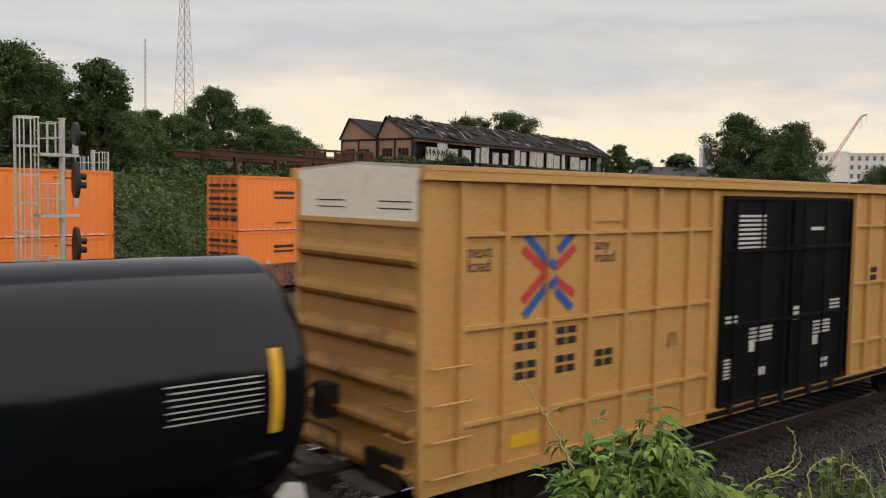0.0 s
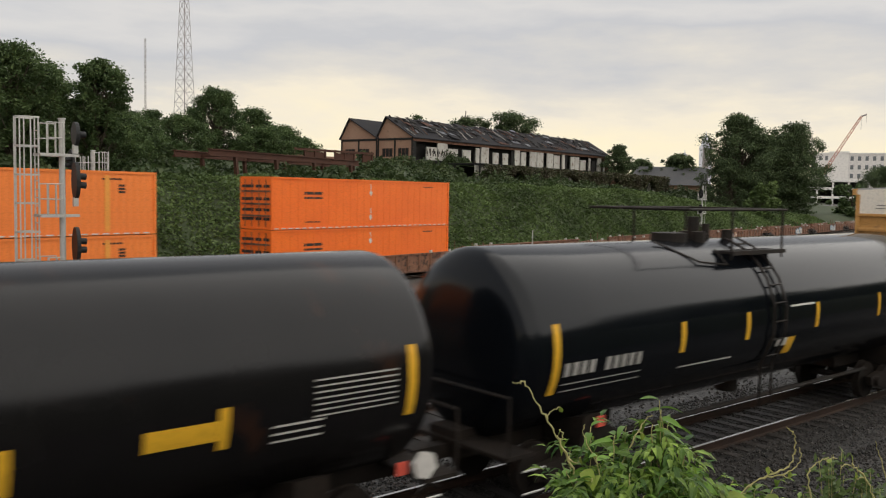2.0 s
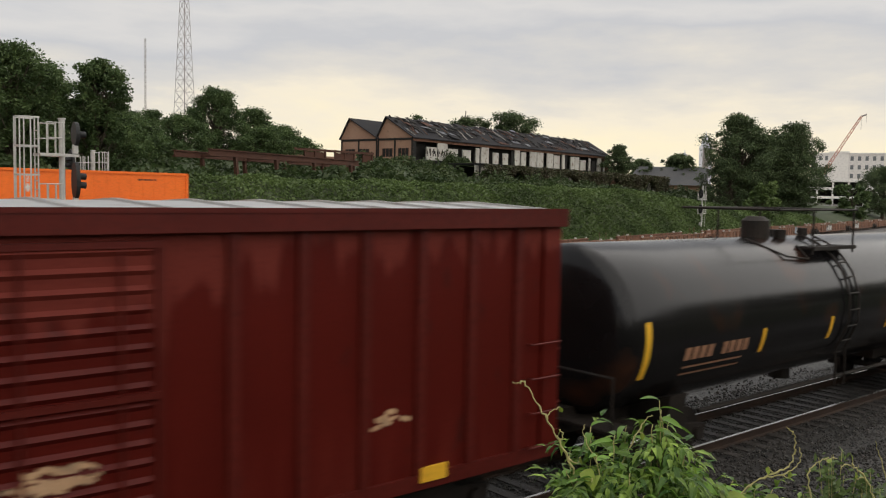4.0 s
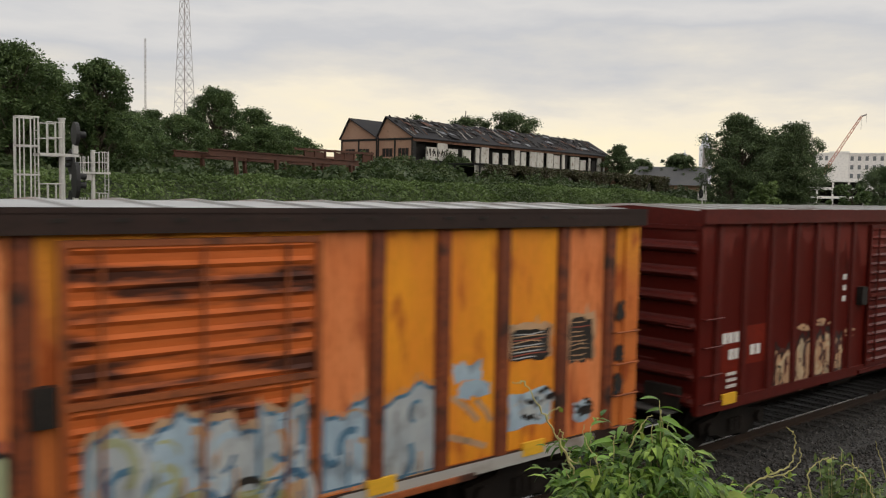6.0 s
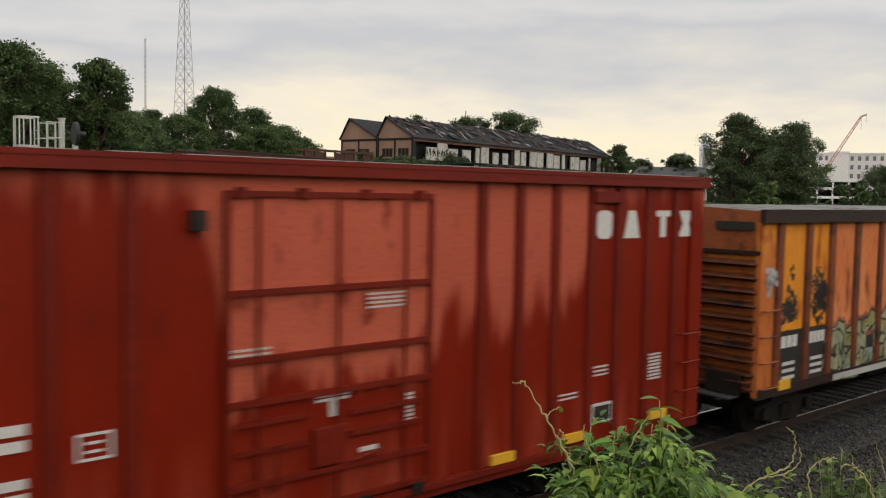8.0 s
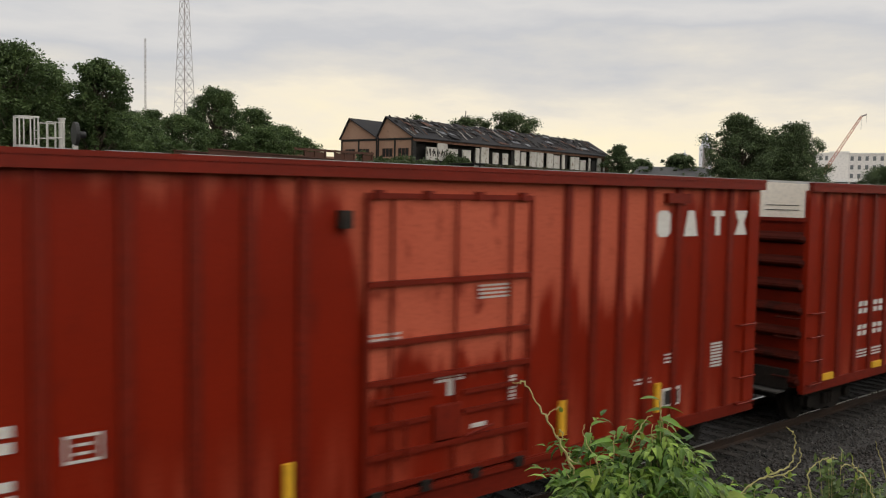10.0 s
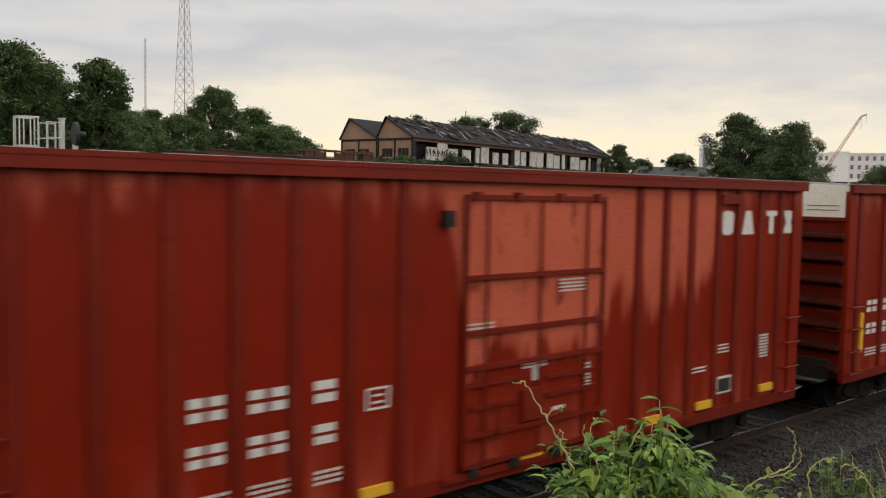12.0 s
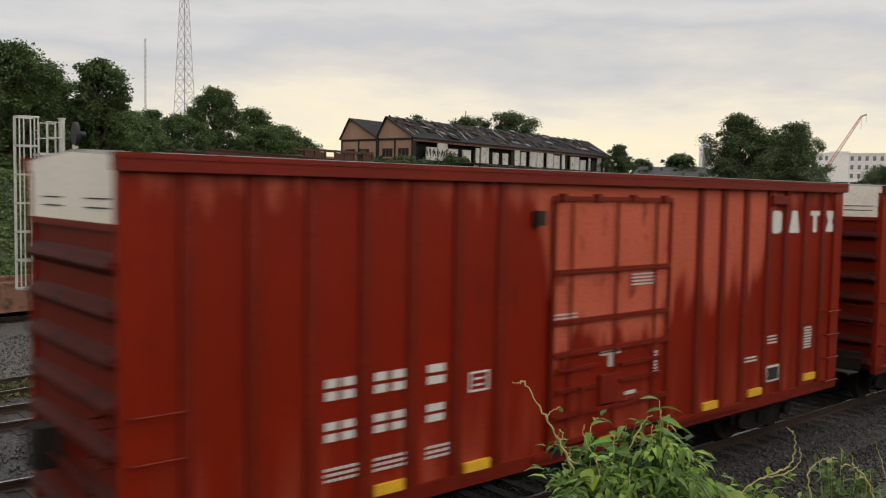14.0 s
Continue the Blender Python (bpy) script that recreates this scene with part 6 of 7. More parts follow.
def marker_post(x, y, z0, z1, label, sign):
    p = tagged(new("marker_post"), label, "marker post")
    p.matrix_basis = pose(x, y, z0, 0, 0, -40)
    part("post", boxes((-0.04, 0.04, -0.03, 0.03, -0.3, z1 - z0)), M_alu, p)
    if sign:
        part("sign", boxes((-0.16, 0.16, -0.06, -0.035, z1 - z0 - 0.38, z1 - z0)), M_white, p, "white sign plate")
        part("symbol", boxes((-0.1, -0.06, -0.066, -0.058, z1 - z0 - 0.3, z1 - z0 - 0.08), (0.06, 0.1, -0.066, -0.058, z1 - z0 - 0.3, z1 - z0 - 0.08), (-0.1, 0.1, -0.066, -0.058, z1 - z0 - 0.12, z1 - z0 - 0.08)), M_blackmark, p)


marker_post(12.95, 23.75, -0.6, 2.0, "white sign on a thin post beside the tracks", True)
marker_post(50.4, 48.55, -0.9, 1.95, "white marker post at the foot of the bank", False)


# ---- paint on the cars ----
def paint(name, a, b_):
    return surface(name, a, b_, 0.55, big=2.2, fine=9, bump=0.0, dirt=tuple(0.45 * c + 0.02 for c in a), dirt_amount=0.48, stretch=(1, 1, 0.5))


G_SAGE, G_BLUE, G_PALE, G_BLACK = paint("sage_spray", (0.36, 0.36, 0.19), (0.24, 0.27, 0.18)), paint("blue_spray", (0.05, 0.12, 0.20), (0.10, 0.20, 0.27)), paint("pale_spray", (0.40, 0.41, 0.40), (0.27, 0.30, 0.32)), paint("black_spray", (0.012, 0.010, 0.009), (0.03, 0.022, 0.016))
G_RED, G_TAN = paint("rust_red_spray", (0.26, 0.06, 0.035), (0.34, 0.10, 0.06)), paint("tan_spray", (0.48, 0.30, 0.17), (0.36, 0.20, 0.11))


G_BUFF, G_MAROON = paint("buff_spray", (0.56, 0.42, 0.26), (0.42, 0.30, 0.18)), paint("maroon_spray", (0.06, 0.012, 0.008), (0.10, 0.03, 0.02))


def blob(cx, cz, rx, rz, rng, wob=0.25, n=18):
    ph = [rng.uniform(0, 6.28) for _ in range(3)]
    out = []
    for k in range(n):
        a = 2 * math.pi * k / n
        f = 1 + wob * (math.sin(2 * a + ph[0]) * 0.6 + math.sin(3 * a + ph[1]) * 0.5 + math.sin(5 * a + ph[2]) * 0.25)
        out.append((cx + rx * f * math.cos(a), cz + rz * f * math.sin(a)))
    return out


def spray(car, outline, y, lift, material, name="graffiti"):
    bm = bmesh.new()
    slab(bm, outline, 1, y - lift, y)
    part(name, bm, material, car)


def stroke(points, w):
    """A brush line as an outline round a polyline."""
    lo, hi = [], []
    for i, p in enumerate(points):
        a, b_ = Vector(points[max(0, i - 1)]), Vector(points[min(len(points) - 1, i + 1)])
        d = (b_ - a).normalized()
        n = Vector((-d.y, d.x)) * w / 2
        lo.append((p[0] - n.x, p[1] - n.y))
        hi.append((p[0] + n.x, p[1] + n.y))
    return lo + hi[::-1]


def throw_up(car, x0, x1, z0, z1, y, n, fills, line, halo, seed):
    """A row of fat overlapping letter-like strokes: halo, dark outline, fill, then inner lines, splashes and drips."""
    rng = random.Random(seed)
    w = (x1 - x0) / n
    h = z1 - z0
    forms = ([(-.35, -.45), (-.4, .1), (-.1, .45), (.3, .3), (.1, .0), (.35, -.2), (.1, -.48), (-.3, -.4)], [(.35, .35), (-.1, .48), (-.4, .1), (-.2, -.4), (.3, -.4)], [(-.4, .4), (.0, .1), (.4, .45), (.05, .1), (.0, -.5)], [(-.4, -.5), (-.3, .4), (.1, -.1), (.3, .45), (.42, -.5)], [(-.4, .45), (.4, .4), (-.3, -.35), (.42, -.45)], [(.35, .42), (-.3, .3), (.2, .0), (.35, -.3), (-.35, -.45)])
    for i in range(n):
        cx, cz = x0 + w * (i + 0.5) + rng.uniform(-0.06, 0.06), (z0 + z1) / 2 + rng.uniform(-0.1, 0.1)
        form = [(cx + a * w * 1.1 + rng.uniform(-.05, .05), cz + b_ * h * 0.85 + rng.uniform(-.05, .05)) for a, b_ in forms[rng.randrange(len(forms))]]
        smooth_form = []
        for j in range(len(form) - 1):
            for k in range(4):
                t = k / 4
                smooth_form.append((form[j][0] + (form[j + 1][0] - form[j][0]) * (t * t * (3 - 2 * t)), form[j][1] + (form[j + 1][1] - form[j][1]) * t))
        smooth_form.append(form[-1])
        fat = min(0.34, w * 0.42)
        lay = 0.001 * (i % 3)
        for wide, lift, mt in ((fat * 1.5, 0.004, halo), (fat * 1.18, 0.007, line), (fat * 0.8, 0.010, fills[i % len(fills)])):
            for j in range(0, len(smooth_form) - 2, 2):
                spray(car, stroke(smooth_form[j:j + 4], wide * rng.uniform(0.8, 1.15)), y, lift + lay, mt)
        for k in range(7):
            ax, az = cx + rng.uniform(-0.5, 0.45) * w, cz + rng.uniform(-0.5, 0.45) * h
            tilt = rng.uniform(-1, 1)
            pts = [(ax + 0.07 * j * (1 - abs(tilt)), az + 0.07 * j * tilt + 0.03 * math.sin(j * 1.3 + k)) for j in range(5)]
            spray(car, stroke(pts, rng.uniform(0.02, 0.06)), y, 0.014 + 0.0004 * k, rng.choice((line, line, halo, G_PALE, G_BLUE, G_BLACK)))
        for k in range(3):
            spray(car, blob(cx + rng.uniform(-.5, .5) * w, cz + rng.uniform(-.5, .5) * h, rng.uniform(.04, .12), rng.uniform(.04, .14), rng, 0.5), y, 0.0135 + 0.0003 * k, rng.choice((fills[0], G_PALE, halo, line)))
        dx = cx + rng.uniform(-.4, .4) * w
        spray(car, stroke([(dx, cz), (dx + 0.01, cz - h * 0.4), (dx, cz - h * 0.62)], 0.02), y, 0.0125, line)


def fill_letters(car, x0, x1, z0, z1, y, n, fill, halo, line, seed, accents=()):
    """Blocky spray letters side by side: a wavy halo, a solid fill, then thick curved lines and drips inside."""
    rng = random.Random(seed)
    w = (x1 - x0) / n
    for i in range(n):
        a, b_ = x0 + i * w, x0 + (i + 1) * w
        top, foot = z1 + rng.uniform(-0.16, 0.12), z0 + rng.uniform(-0.05, 0.08)
        ph = rng.uniform(0, 6.28)
        crest = [(a + (b_ - a) * k / 10, top + 0.10 * math.sin(ph + k * 0.55) + 0.04 * math.sin(ph + k * 1.7)) for k in range(11)]
        lay = 0.0008 * (i % 3)
        spray(car, [(a - 0.05, foot)] + [(x, z + rng.uniform(0.08, 0.17)) for x, z in crest] + [(b_ + 0.05, foot)], y, 0.003 + lay, halo)
        spray(car, [(a - 0.015, foot + 0.03)] + [(x, z + 0.035) for x, z in crest] + [(b_ + 0.015, foot + 0.03)], y, 0.0055 + lay, line)
        spray(car, [(a + 0.03, foot + 0.06)] + [(min(max(x, a + 0.03), b_ - 0.03), z - 0.02) for x, z in crest] + [(b_ - 0.03, foot + 0.06)], y, 0.008 + lay, fill[i % len(fill)])
        for k in range(5):
            r, cx, cz = rng.uniform(0.10, 0.28), rng.uniform(a + 0.1, b_ - 0.1), rng.uniform(foot + 0.15, top - 0.2)
            s0, turn = rng.uniform(0, 6.28), rng.choice((-1, 1)) * rng.uniform(0.35, 0.6)
            pts = [(cx + r * math.cos(s0 + turn * j), cz + 1.3 * r * math.sin(s0 + turn * j)) for j in range(7)]
            spray(car, stroke(pts, rng.uniform(0.03, 0.11)), y, 0.0105 + lay + 0.0004 * k, rng.choice((line, line, halo, *fill, *accents)))
        for k in range(3):
            dx, dz = rng.uniform(a, b_), rng.uniform(foot + 0.2, top - 0.1)
            spray(car, stroke([(dx, dz), (dx + 0.01, dz - 0.2), (dx, dz - rng.uniform(0.3, 0.5))], rng.uniform(0.015, 0.05)), y, 0.014 + 0.0004 * k, rng.choice((line, fill[0], halo)))


def torn_patch(x0, x1, z0, z1, rng):
    """A four-sided patch with a ragged edge."""
    out = []
    for (ax, az), (bx, bz) in (((x0, z0), (x1, z0)), ((x1, z0), (x1, z1)), ((x1, z1), (x0, z1)), ((x0, z1), (x0, z0))):
        for k in range(6):
            out.append((ax + (bx - ax) * k / 6 + rng.uniform(-.03, .03), az + (bz - az) * k / 6 + rng.uniform(-.05, .05)))
    return out


def scribble(car, cx, cz, w, h, y, material, seed, n=26):
    rng = random.Random(seed)
    for k in range(n):
        ax, az = cx + rng.gauss(0, 0.3) * w, cz + rng.gauss(0, 0.3) * h
        pts = [(ax + j * w * 0.09, az + h * 0.1 * math.sin(j * 1.7 + k)) for j in range(5)]
        spray(car, stroke(pts, 0.035 + 0.03 * rng.random()), y, 0.006 + 0.0005 * (k % 5), material, "scrawl")


SIDE = -1.55
G_ICE, G_OLIVE = paint("pale_blue_spray", (0.36, 0.44, 0.50), (0.24, 0.32, 0.38)), paint("olive_spray", (0.30, 0.27, 0.08), (0.22, 0.22, 0.10))
P_YELLOW = surface("ochre_yellow_panel", (0.74, 0.29, 0.020), (0.62, 0.19, 0.024), 0.45, big=0.7, fine=12, bump=0.06, dirt=(0.30, 0.06, 0.015), dirt_amount=0.46, stretch=(1.7, 1, 0.5), spec=0.16)
P_ORANGE = surface("faded_orange_panel", (0.58, 0.155, 0.045), (0.68, 0.26, 0.10), 0.45, big=0.7, fine=12, bump=0.06, dirt=(0.21, 0.04, 0.013), dirt_amount=0.46, stretch=(1.7, 1, 0.45), spec=0.16)
for a, b_, mt in ((-7.0, -6.09, P_YELLOW), (-5.81, -5.07, P_YELLOW), (-4.79, -3.87, P_ORANGE), (-3.59, -2.67, P_ORANGE), (-2.39, -1.77, P_ORANGE), (1.75, 2.41, P_ORANGE), (2.69, 3.51, P_YELLOW), (3.79, 4.64, P_YELLOW), (4.92, 5.9, P_YELLOW), (6.18, 7.0, P_ORANGE)):
    part("side_panel", boxes((a, b_, SIDE - 0.003, SIDE + 0.001, 1.2, 4.46)), mt, orange)
fill_letters(orange, -4.9, -1.75, 1.08, 2.3, SIDE, 4, (G_SAGE, G_SAGE, G_OLIVE), G_RED, G_BLACK, 21, (G_PALE, G_BLUE, G_SAGE))
throw_up(orange, -5.0, -1.9, 1.15, 2.0, SIDE - 0.012, 4, (G_SAGE, G_OLIVE), G_BLACK, G_SAGE, 23)
part("graffiti", boxes((-3.1, -2.72, SIDE - 0.03, SIDE - 0.016, 1.55, 1.85)), G_BLACK, orange)
part("graffiti", boxes((-3.16, -2.66, SIDE - 0.028, SIDE - 0.015, 1.85, 1.95)), G_RED, orange)
fill_letters(orange, -1.1, 1.5, 1.5, 2.35, SIDE - 0.085, 4, (G_PALE, G_ICE, G_PALE), G_TAN, G_BLUE, 34, (G_ICE, G_SAGE))
fill_letters(orange, -1.1, 1.5, 1.16, 1.5, SIDE - 0.085, 5, (G_OLIVE, G_TAN, G_SAGE), G_BLACK, G_BLUE, 36, (G_PALE,))
fill_letters(orange, 1.76, 2.42, 1.2, 2.28, SIDE, 1, (G_ICE,), G_TAN, G_BLUE, 47, (G_ICE, G_PALE))
fill_letters(orange, 2.68, 3.7, 1.2, 2.3, SIDE, 1, (G_PALE,), G_TAN, G_BLUE, 48, (G_ICE, G_BLUE))
for k, (ax, az, bx, bz) in enumerate(((3.85, 2.15, 4.35, 1.75), (4.3, 2.05, 4.6, 1.7), (3.8, 1.6, 4.5, 1.35))):
    spray(orange, stroke([(ax, az), ((ax + bx) / 2 + 0.04, (az + bz) / 2), (bx, bz)], 0.09), SIDE, 0.006 + 0.0006 * k, G_TAN)
spray(orange, torn_patch(3.85, 4.4, 2.35, 2.6, random.Random(2)), SIDE, 0.005, G_ICE)
spray(orange, torn_patch(3.95, 4.55, 2.1, 2.3, random.Random(3)), SIDE, 0.005, G_ICE)
scribble(orange, -6.7, 2.75, 0.42, 0.8, SIDE, G_BLACK, 3, 36)
scribble(orange, -5.48, 2.9, 0.6, 0.75, SIDE, G_BLACK, 4, 84)
for x0, x1, z0, z1, sd in ((4.98, 5.78, 2.52, 2.93, 5), (6.25, 6.78, 2.36, 3.02, 6)):
    rg_ = random.Random(sd)
    spray(orange, torn_patch(x0 - 0.06, x1 + 0.06, z0 + 0.02, z1 + 0.1, rg_), SIDE, 0.004, G_TAN)
    spray(orange, [((x0 + x1) / 2 + 0.05, z1), ((x0 + x1) / 2 + 0.18, z1), ((x0 + x1) / 2 + 0.13, z1 + 0.26)], SIDE, 0.0045, G_TAN)
    spray(orange, torn_patch(x0, x1, z0, z1, rg_), SIDE, 0.007, G_BLACK)
    for k in range(9):
        zz = z0 + (z1 - z0) * (k + 0.5) / 9
        spray(orange, stroke([(x0 + 0.03, zz), ((x0 + x1) / 2, zz + rg_.uniform(-.03, .03)), (x1 - rg_.uniform(.03, .3), zz)], 0.018), SIDE, 0.0085, rg_.choice((G_PALE, G_TAN, G_RED)))
for x0, x1, z0, z1, sd in ((4.95, 5.85, 1.52, 2.05, 7), (6.38, 6.78, 1.4, 1.72, 8)):
    spray(orange, torn_patch(x0, x1, z0, z1, random.Random(sd)), SIDE, 0.005, G_ICE)
    scribble(orange, (x0 + x1) / 2, (z0 + z1) / 2, (x1 - x0) * 0.8, (z1 - z0) * 0.7, SIDE - 0.004, G_BLACK if sd == 8 else G_PALE, sd, 16)
    scribble(orange, (x0 + x1) / 2, (z0 + z1) / 2, (x1 - x0) * 0.7, (z1 - z0) * 0.7, SIDE - 0.005, G_BLACK, sd + 20, 7)
for z0 in (1.75, 2.25, 2.95):
    spray(orange, torn_patch(7.3, 7.5, z0, z0 + 0.28, random.Random(int(z0 * 9))), SIDE - 0.052, 0.006, G_BLACK)
for x0, x1 in ((-7.02, -6.08), (-5.86, -4.95)):
    part("stencil_panel", boxes((x0, x1, SIDE - 0.004, SIDE + 0.001, 1.05, 2.27)), M_blackmark, orange, "black stencil panel")
    marks(orange, x0 + 0.12, 1.92, 0.68, 0.24, 3 if x0 < -6 else 4, M_white, SIDE - 0.005, 0.2)
    marks(orange, x0 + 0.2, 1.55, 0.5, 0.07, 5, M_white, SIDE - 0.005, 0.15, 3, 1.1)
scribble(orange, -7.55, 3.3, 0.25, 0.7, SIDE - 0.053, G_PALE, 11, 16)
part("end_stencil", boxes((-7.93, -7.91, -1.45, -0.6, 4.33, 4.5)), M_blackmark, orange, "black stencil box")
bm = boxes((-1.45, 1.7, SIDE - 0.13, SIDE - 0.02, 1.02, 1.2), (2.0, 6.8, SIDE - 0.062, SIDE - 0.05, 0.99, 1.17), (-4.7, -1.5, SIDE - 0.062, SIDE - 0.05, 0.99, 1.13))
part("whitened_sill", bm, M_whitewash, orange, "sill with peeling white paint")
for i in range(13):
    part("roof_bolt", boxes((-1.4 + i * 0.62, -1.26 + i * 0.62, -1.70, -1.64, 4.60, 4.64)), M_steel_dark, orange)
for car in (orange, maroon):
    t_ = M_orange_trim if car is orange else M_maroon_trim
    for sx in (-1, 1):
        a, b_ = sorted((sx * 7.8, sx * 7.22))
        ladder(car, a, b_, -1.6, 1.2, 2.75, 4, t_)
    for a in (-7.05, 2.4, 5.2):
        part("reflector", boxes((a, a + 0.45, SIDE - 0.08, SIDE - 0.03, 1.0 + 0.08, 1.28)), M_stripe, car, "yellow reflective strip")
    part("door_latch", boxes((-1.6, -1.35, SIDE - 0.14, SIDE, 2.6, 3.0)), M_steel_dark, car)
fill_letters(maroon, -5.1, -2.2, 1.12, 1.95, SIDE, 7, (G_TAN, G_TAN, G_BUFF), G_BLACK, G_MAROON, 55, (G_BUFF, G_MAROON))
for cx, cz, sd in ((-4.05, 2.28, 61), (-3.3, 2.32, 62), (4.6, 2.0, 63), (-1.95, 2.0, 65)):
    scribble(maroon, cx, cz, 0.45, 0.18, SIDE, G_TAN, sd, 8)
scribble(maroon, 0.4, 2.0, 0.8, 0.3, SIDE - 0.085, G_TAN, 64, 16)
part("patch_panel", boxes((-6.25, -5.5, SIDE - 0.004, SIDE + 0.001, 1.75, 2.5)), M_oxide_dark, maroon, "brighter red repainted patch")
part("patch_panel", boxes((-7.05, -6.42, SIDE - 0.004, SIDE + 0.001, 1.6, 2.45)), M_oxide_dark, maroon, "brighter red repainted patch")
marks(maroon, -7.03, 2.22, 0.6, 0.2, 3, M_white, SIDE - 0.005, 0.2)
marks(maroon, -6.8, 1.9, 0.36, 0.2, 2, M_white, SIDE - 0.005, 0.2)
marks(maroon, -6.05, 1.92, 0.4, 0.2, 2, M_white, SIDE - 0.005, 0.2)
marks(maroon, -6.85, 1.6, 0.35, 0.06, 3, M_white, SIDE - 0.005, 0.2, 3, 1.0)
marks(maroon, -2.3, 3.2, 0.18, 0.12, 2, M_white, SIDE - 0.005, 0.2, 3, 1.0)

# writing-like paint on the empty well cars and the factory wall
for ob, s_, z_ in [f for f in FAR_THINGS if f[0].name.startswith("well_car") and f[1] > 80]:
    at_ = -7.5 + (int(s_) % 5) * 2.2
    fill_letters(ob, at_, at_ + 3.4, 0.42, 1.22, -1.435, 4, ((G_PALE, M_white), (G_ICE, M_white), (G_PALE, G_TAN))[int(s_) % 3], G_BLACK, (G_BLACK, G_BLUE, G_RED)[int(s_) % 3], int(s_), (M_white,))

# ---- growth before the eye ----
M_leaf_near = leaf_material("shrub_leaves", (0.105, 0.22, 0.034), (0.29, 0.44, 0.070), 0.36)
M_leaf_fine = leaf_material("fine_shrub_leaves", (0.035, 0.095, 0.016), (0.34, 0.47, 0.085), 0.38, patch=9.0)
M_leaf_yellow = leaf_material("yellowing_leaves", (0.26, 0.32, 0.05), (0.20, 0.30, 0.06), 0.45)
M_stem = surface("green_brown_stem", (0.34, 0.30, 0.12), (0.42, 0.38, 0.17), 0.6, big=20, fine=80, bump=0.2)
for m_ in (M_leaf_near, M_leaf_yellow):
    b_ = m_.node_tree.nodes["Principled BSDF"]
    src = b_.inputs["Base Color"].links[0].from_socket
    hsv = m_.node_tree.nodes.new("ShaderNodeHueSaturation")
    info = m_.node_tree.nodes.new("ShaderNodeObjectInfo")
    m_.node_tree.links.new(ramp_to(m_.node_tree.nodes, m_.node_tree.links, info.outputs["Random"], 0.55, 1.35), hsv.inputs["Value"])
    m_.node_tree.links.new(src, hsv.inputs["Color"])
    m_.node_tree.links.new(hsv.outputs[0], b_.inputs["Base Color"])
    b_.inputs["Transmission Weight"].default_value = 0.0

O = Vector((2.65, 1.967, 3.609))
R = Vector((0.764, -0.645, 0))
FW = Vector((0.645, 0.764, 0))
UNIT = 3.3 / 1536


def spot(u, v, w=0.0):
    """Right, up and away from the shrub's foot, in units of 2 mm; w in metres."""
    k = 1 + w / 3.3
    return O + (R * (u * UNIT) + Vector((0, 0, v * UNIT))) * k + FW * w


def leaflet(n=6, width=0.30, droop=0.25):
    """A pointed blade, folded along its midrib, one unit long."""
    bm = bmesh.new()
    rows = []
    for i in range(n + 1):
        f = i / n
        w = width * math.sin(math.pi * min(1, f * 0.92 + 0.06)) ** 0.8 * (1 - 0.35 * f) if 0 < i < n else 0.004
        z = -droop * f * f
        rows.append([bm.verts.new((f, -w, z + w * 0.35)), bm.verts.new((f, 0, z)), bm.verts.new((f, w, z + w * 0.35))])
    for a, b_ in zip(rows, rows[1:]):
        for i in range(2):
            bm.faces.new((a[i], a[i + 1], b_[i + 1], b_[i]))
    return bm


def tube(points, r, name, parent, material, taper=0.4):
    bm = bmesh.new()
    p = [Vector(q) for q in points]
    fine = []
    for i in range(len(p) - 1):
        a, b_ = p[max(0, i - 1)], p[i]
        c, d = p[i + 1], p[min(len(p) - 1, i + 2)]
        for k in range(5):
            t = k / 5
            fine.append(0.5 * ((2 * b_) + (c - a) * t + (2 * a - 5 * b_ + 4 * c - d) * t * t + (3 * b_ - a - 3 * c + d) * t ** 3))
    fine.append(p[-1])
    n = len(fine)
    fine = [q + (R * math.sin(i * 1.9) + Vector((0, 0, math.cos(i * 2.7)))) * r * 0.7 for i, q in enumerate(fine)]
    r *= 0.78
    rings = []
    for i, q in enumerate(fine):
        d = (fine[min(n - 1, i + 1)] - fine[max(0, i - 1)]).normalized()
        e = d.cross(FW).normalized()
        g = e.cross(d)
        rr = r * (1 - (1 - taper) * i / n) * (1 + 0.35 * math.sin(i * 1.3) * math.sin(i * 0.7))
        rings.append([bm.verts.new(q + (e * math.cos(k * 1.0472) + g * math.sin(k * 1.0472)) * rr) for k in range(6)])
    for a, b_ in zip(rings, rings[1:]):
        for k in range(6):
            bm.faces.new((a[k], a[(k + 1) % 6], b_[(k + 1) % 6], b_[k]))
    bm.faces.new(rings[0])
    bm.faces.new(rings[-1])
    part(name, bm, material, parent, smooth=True)
    return fine


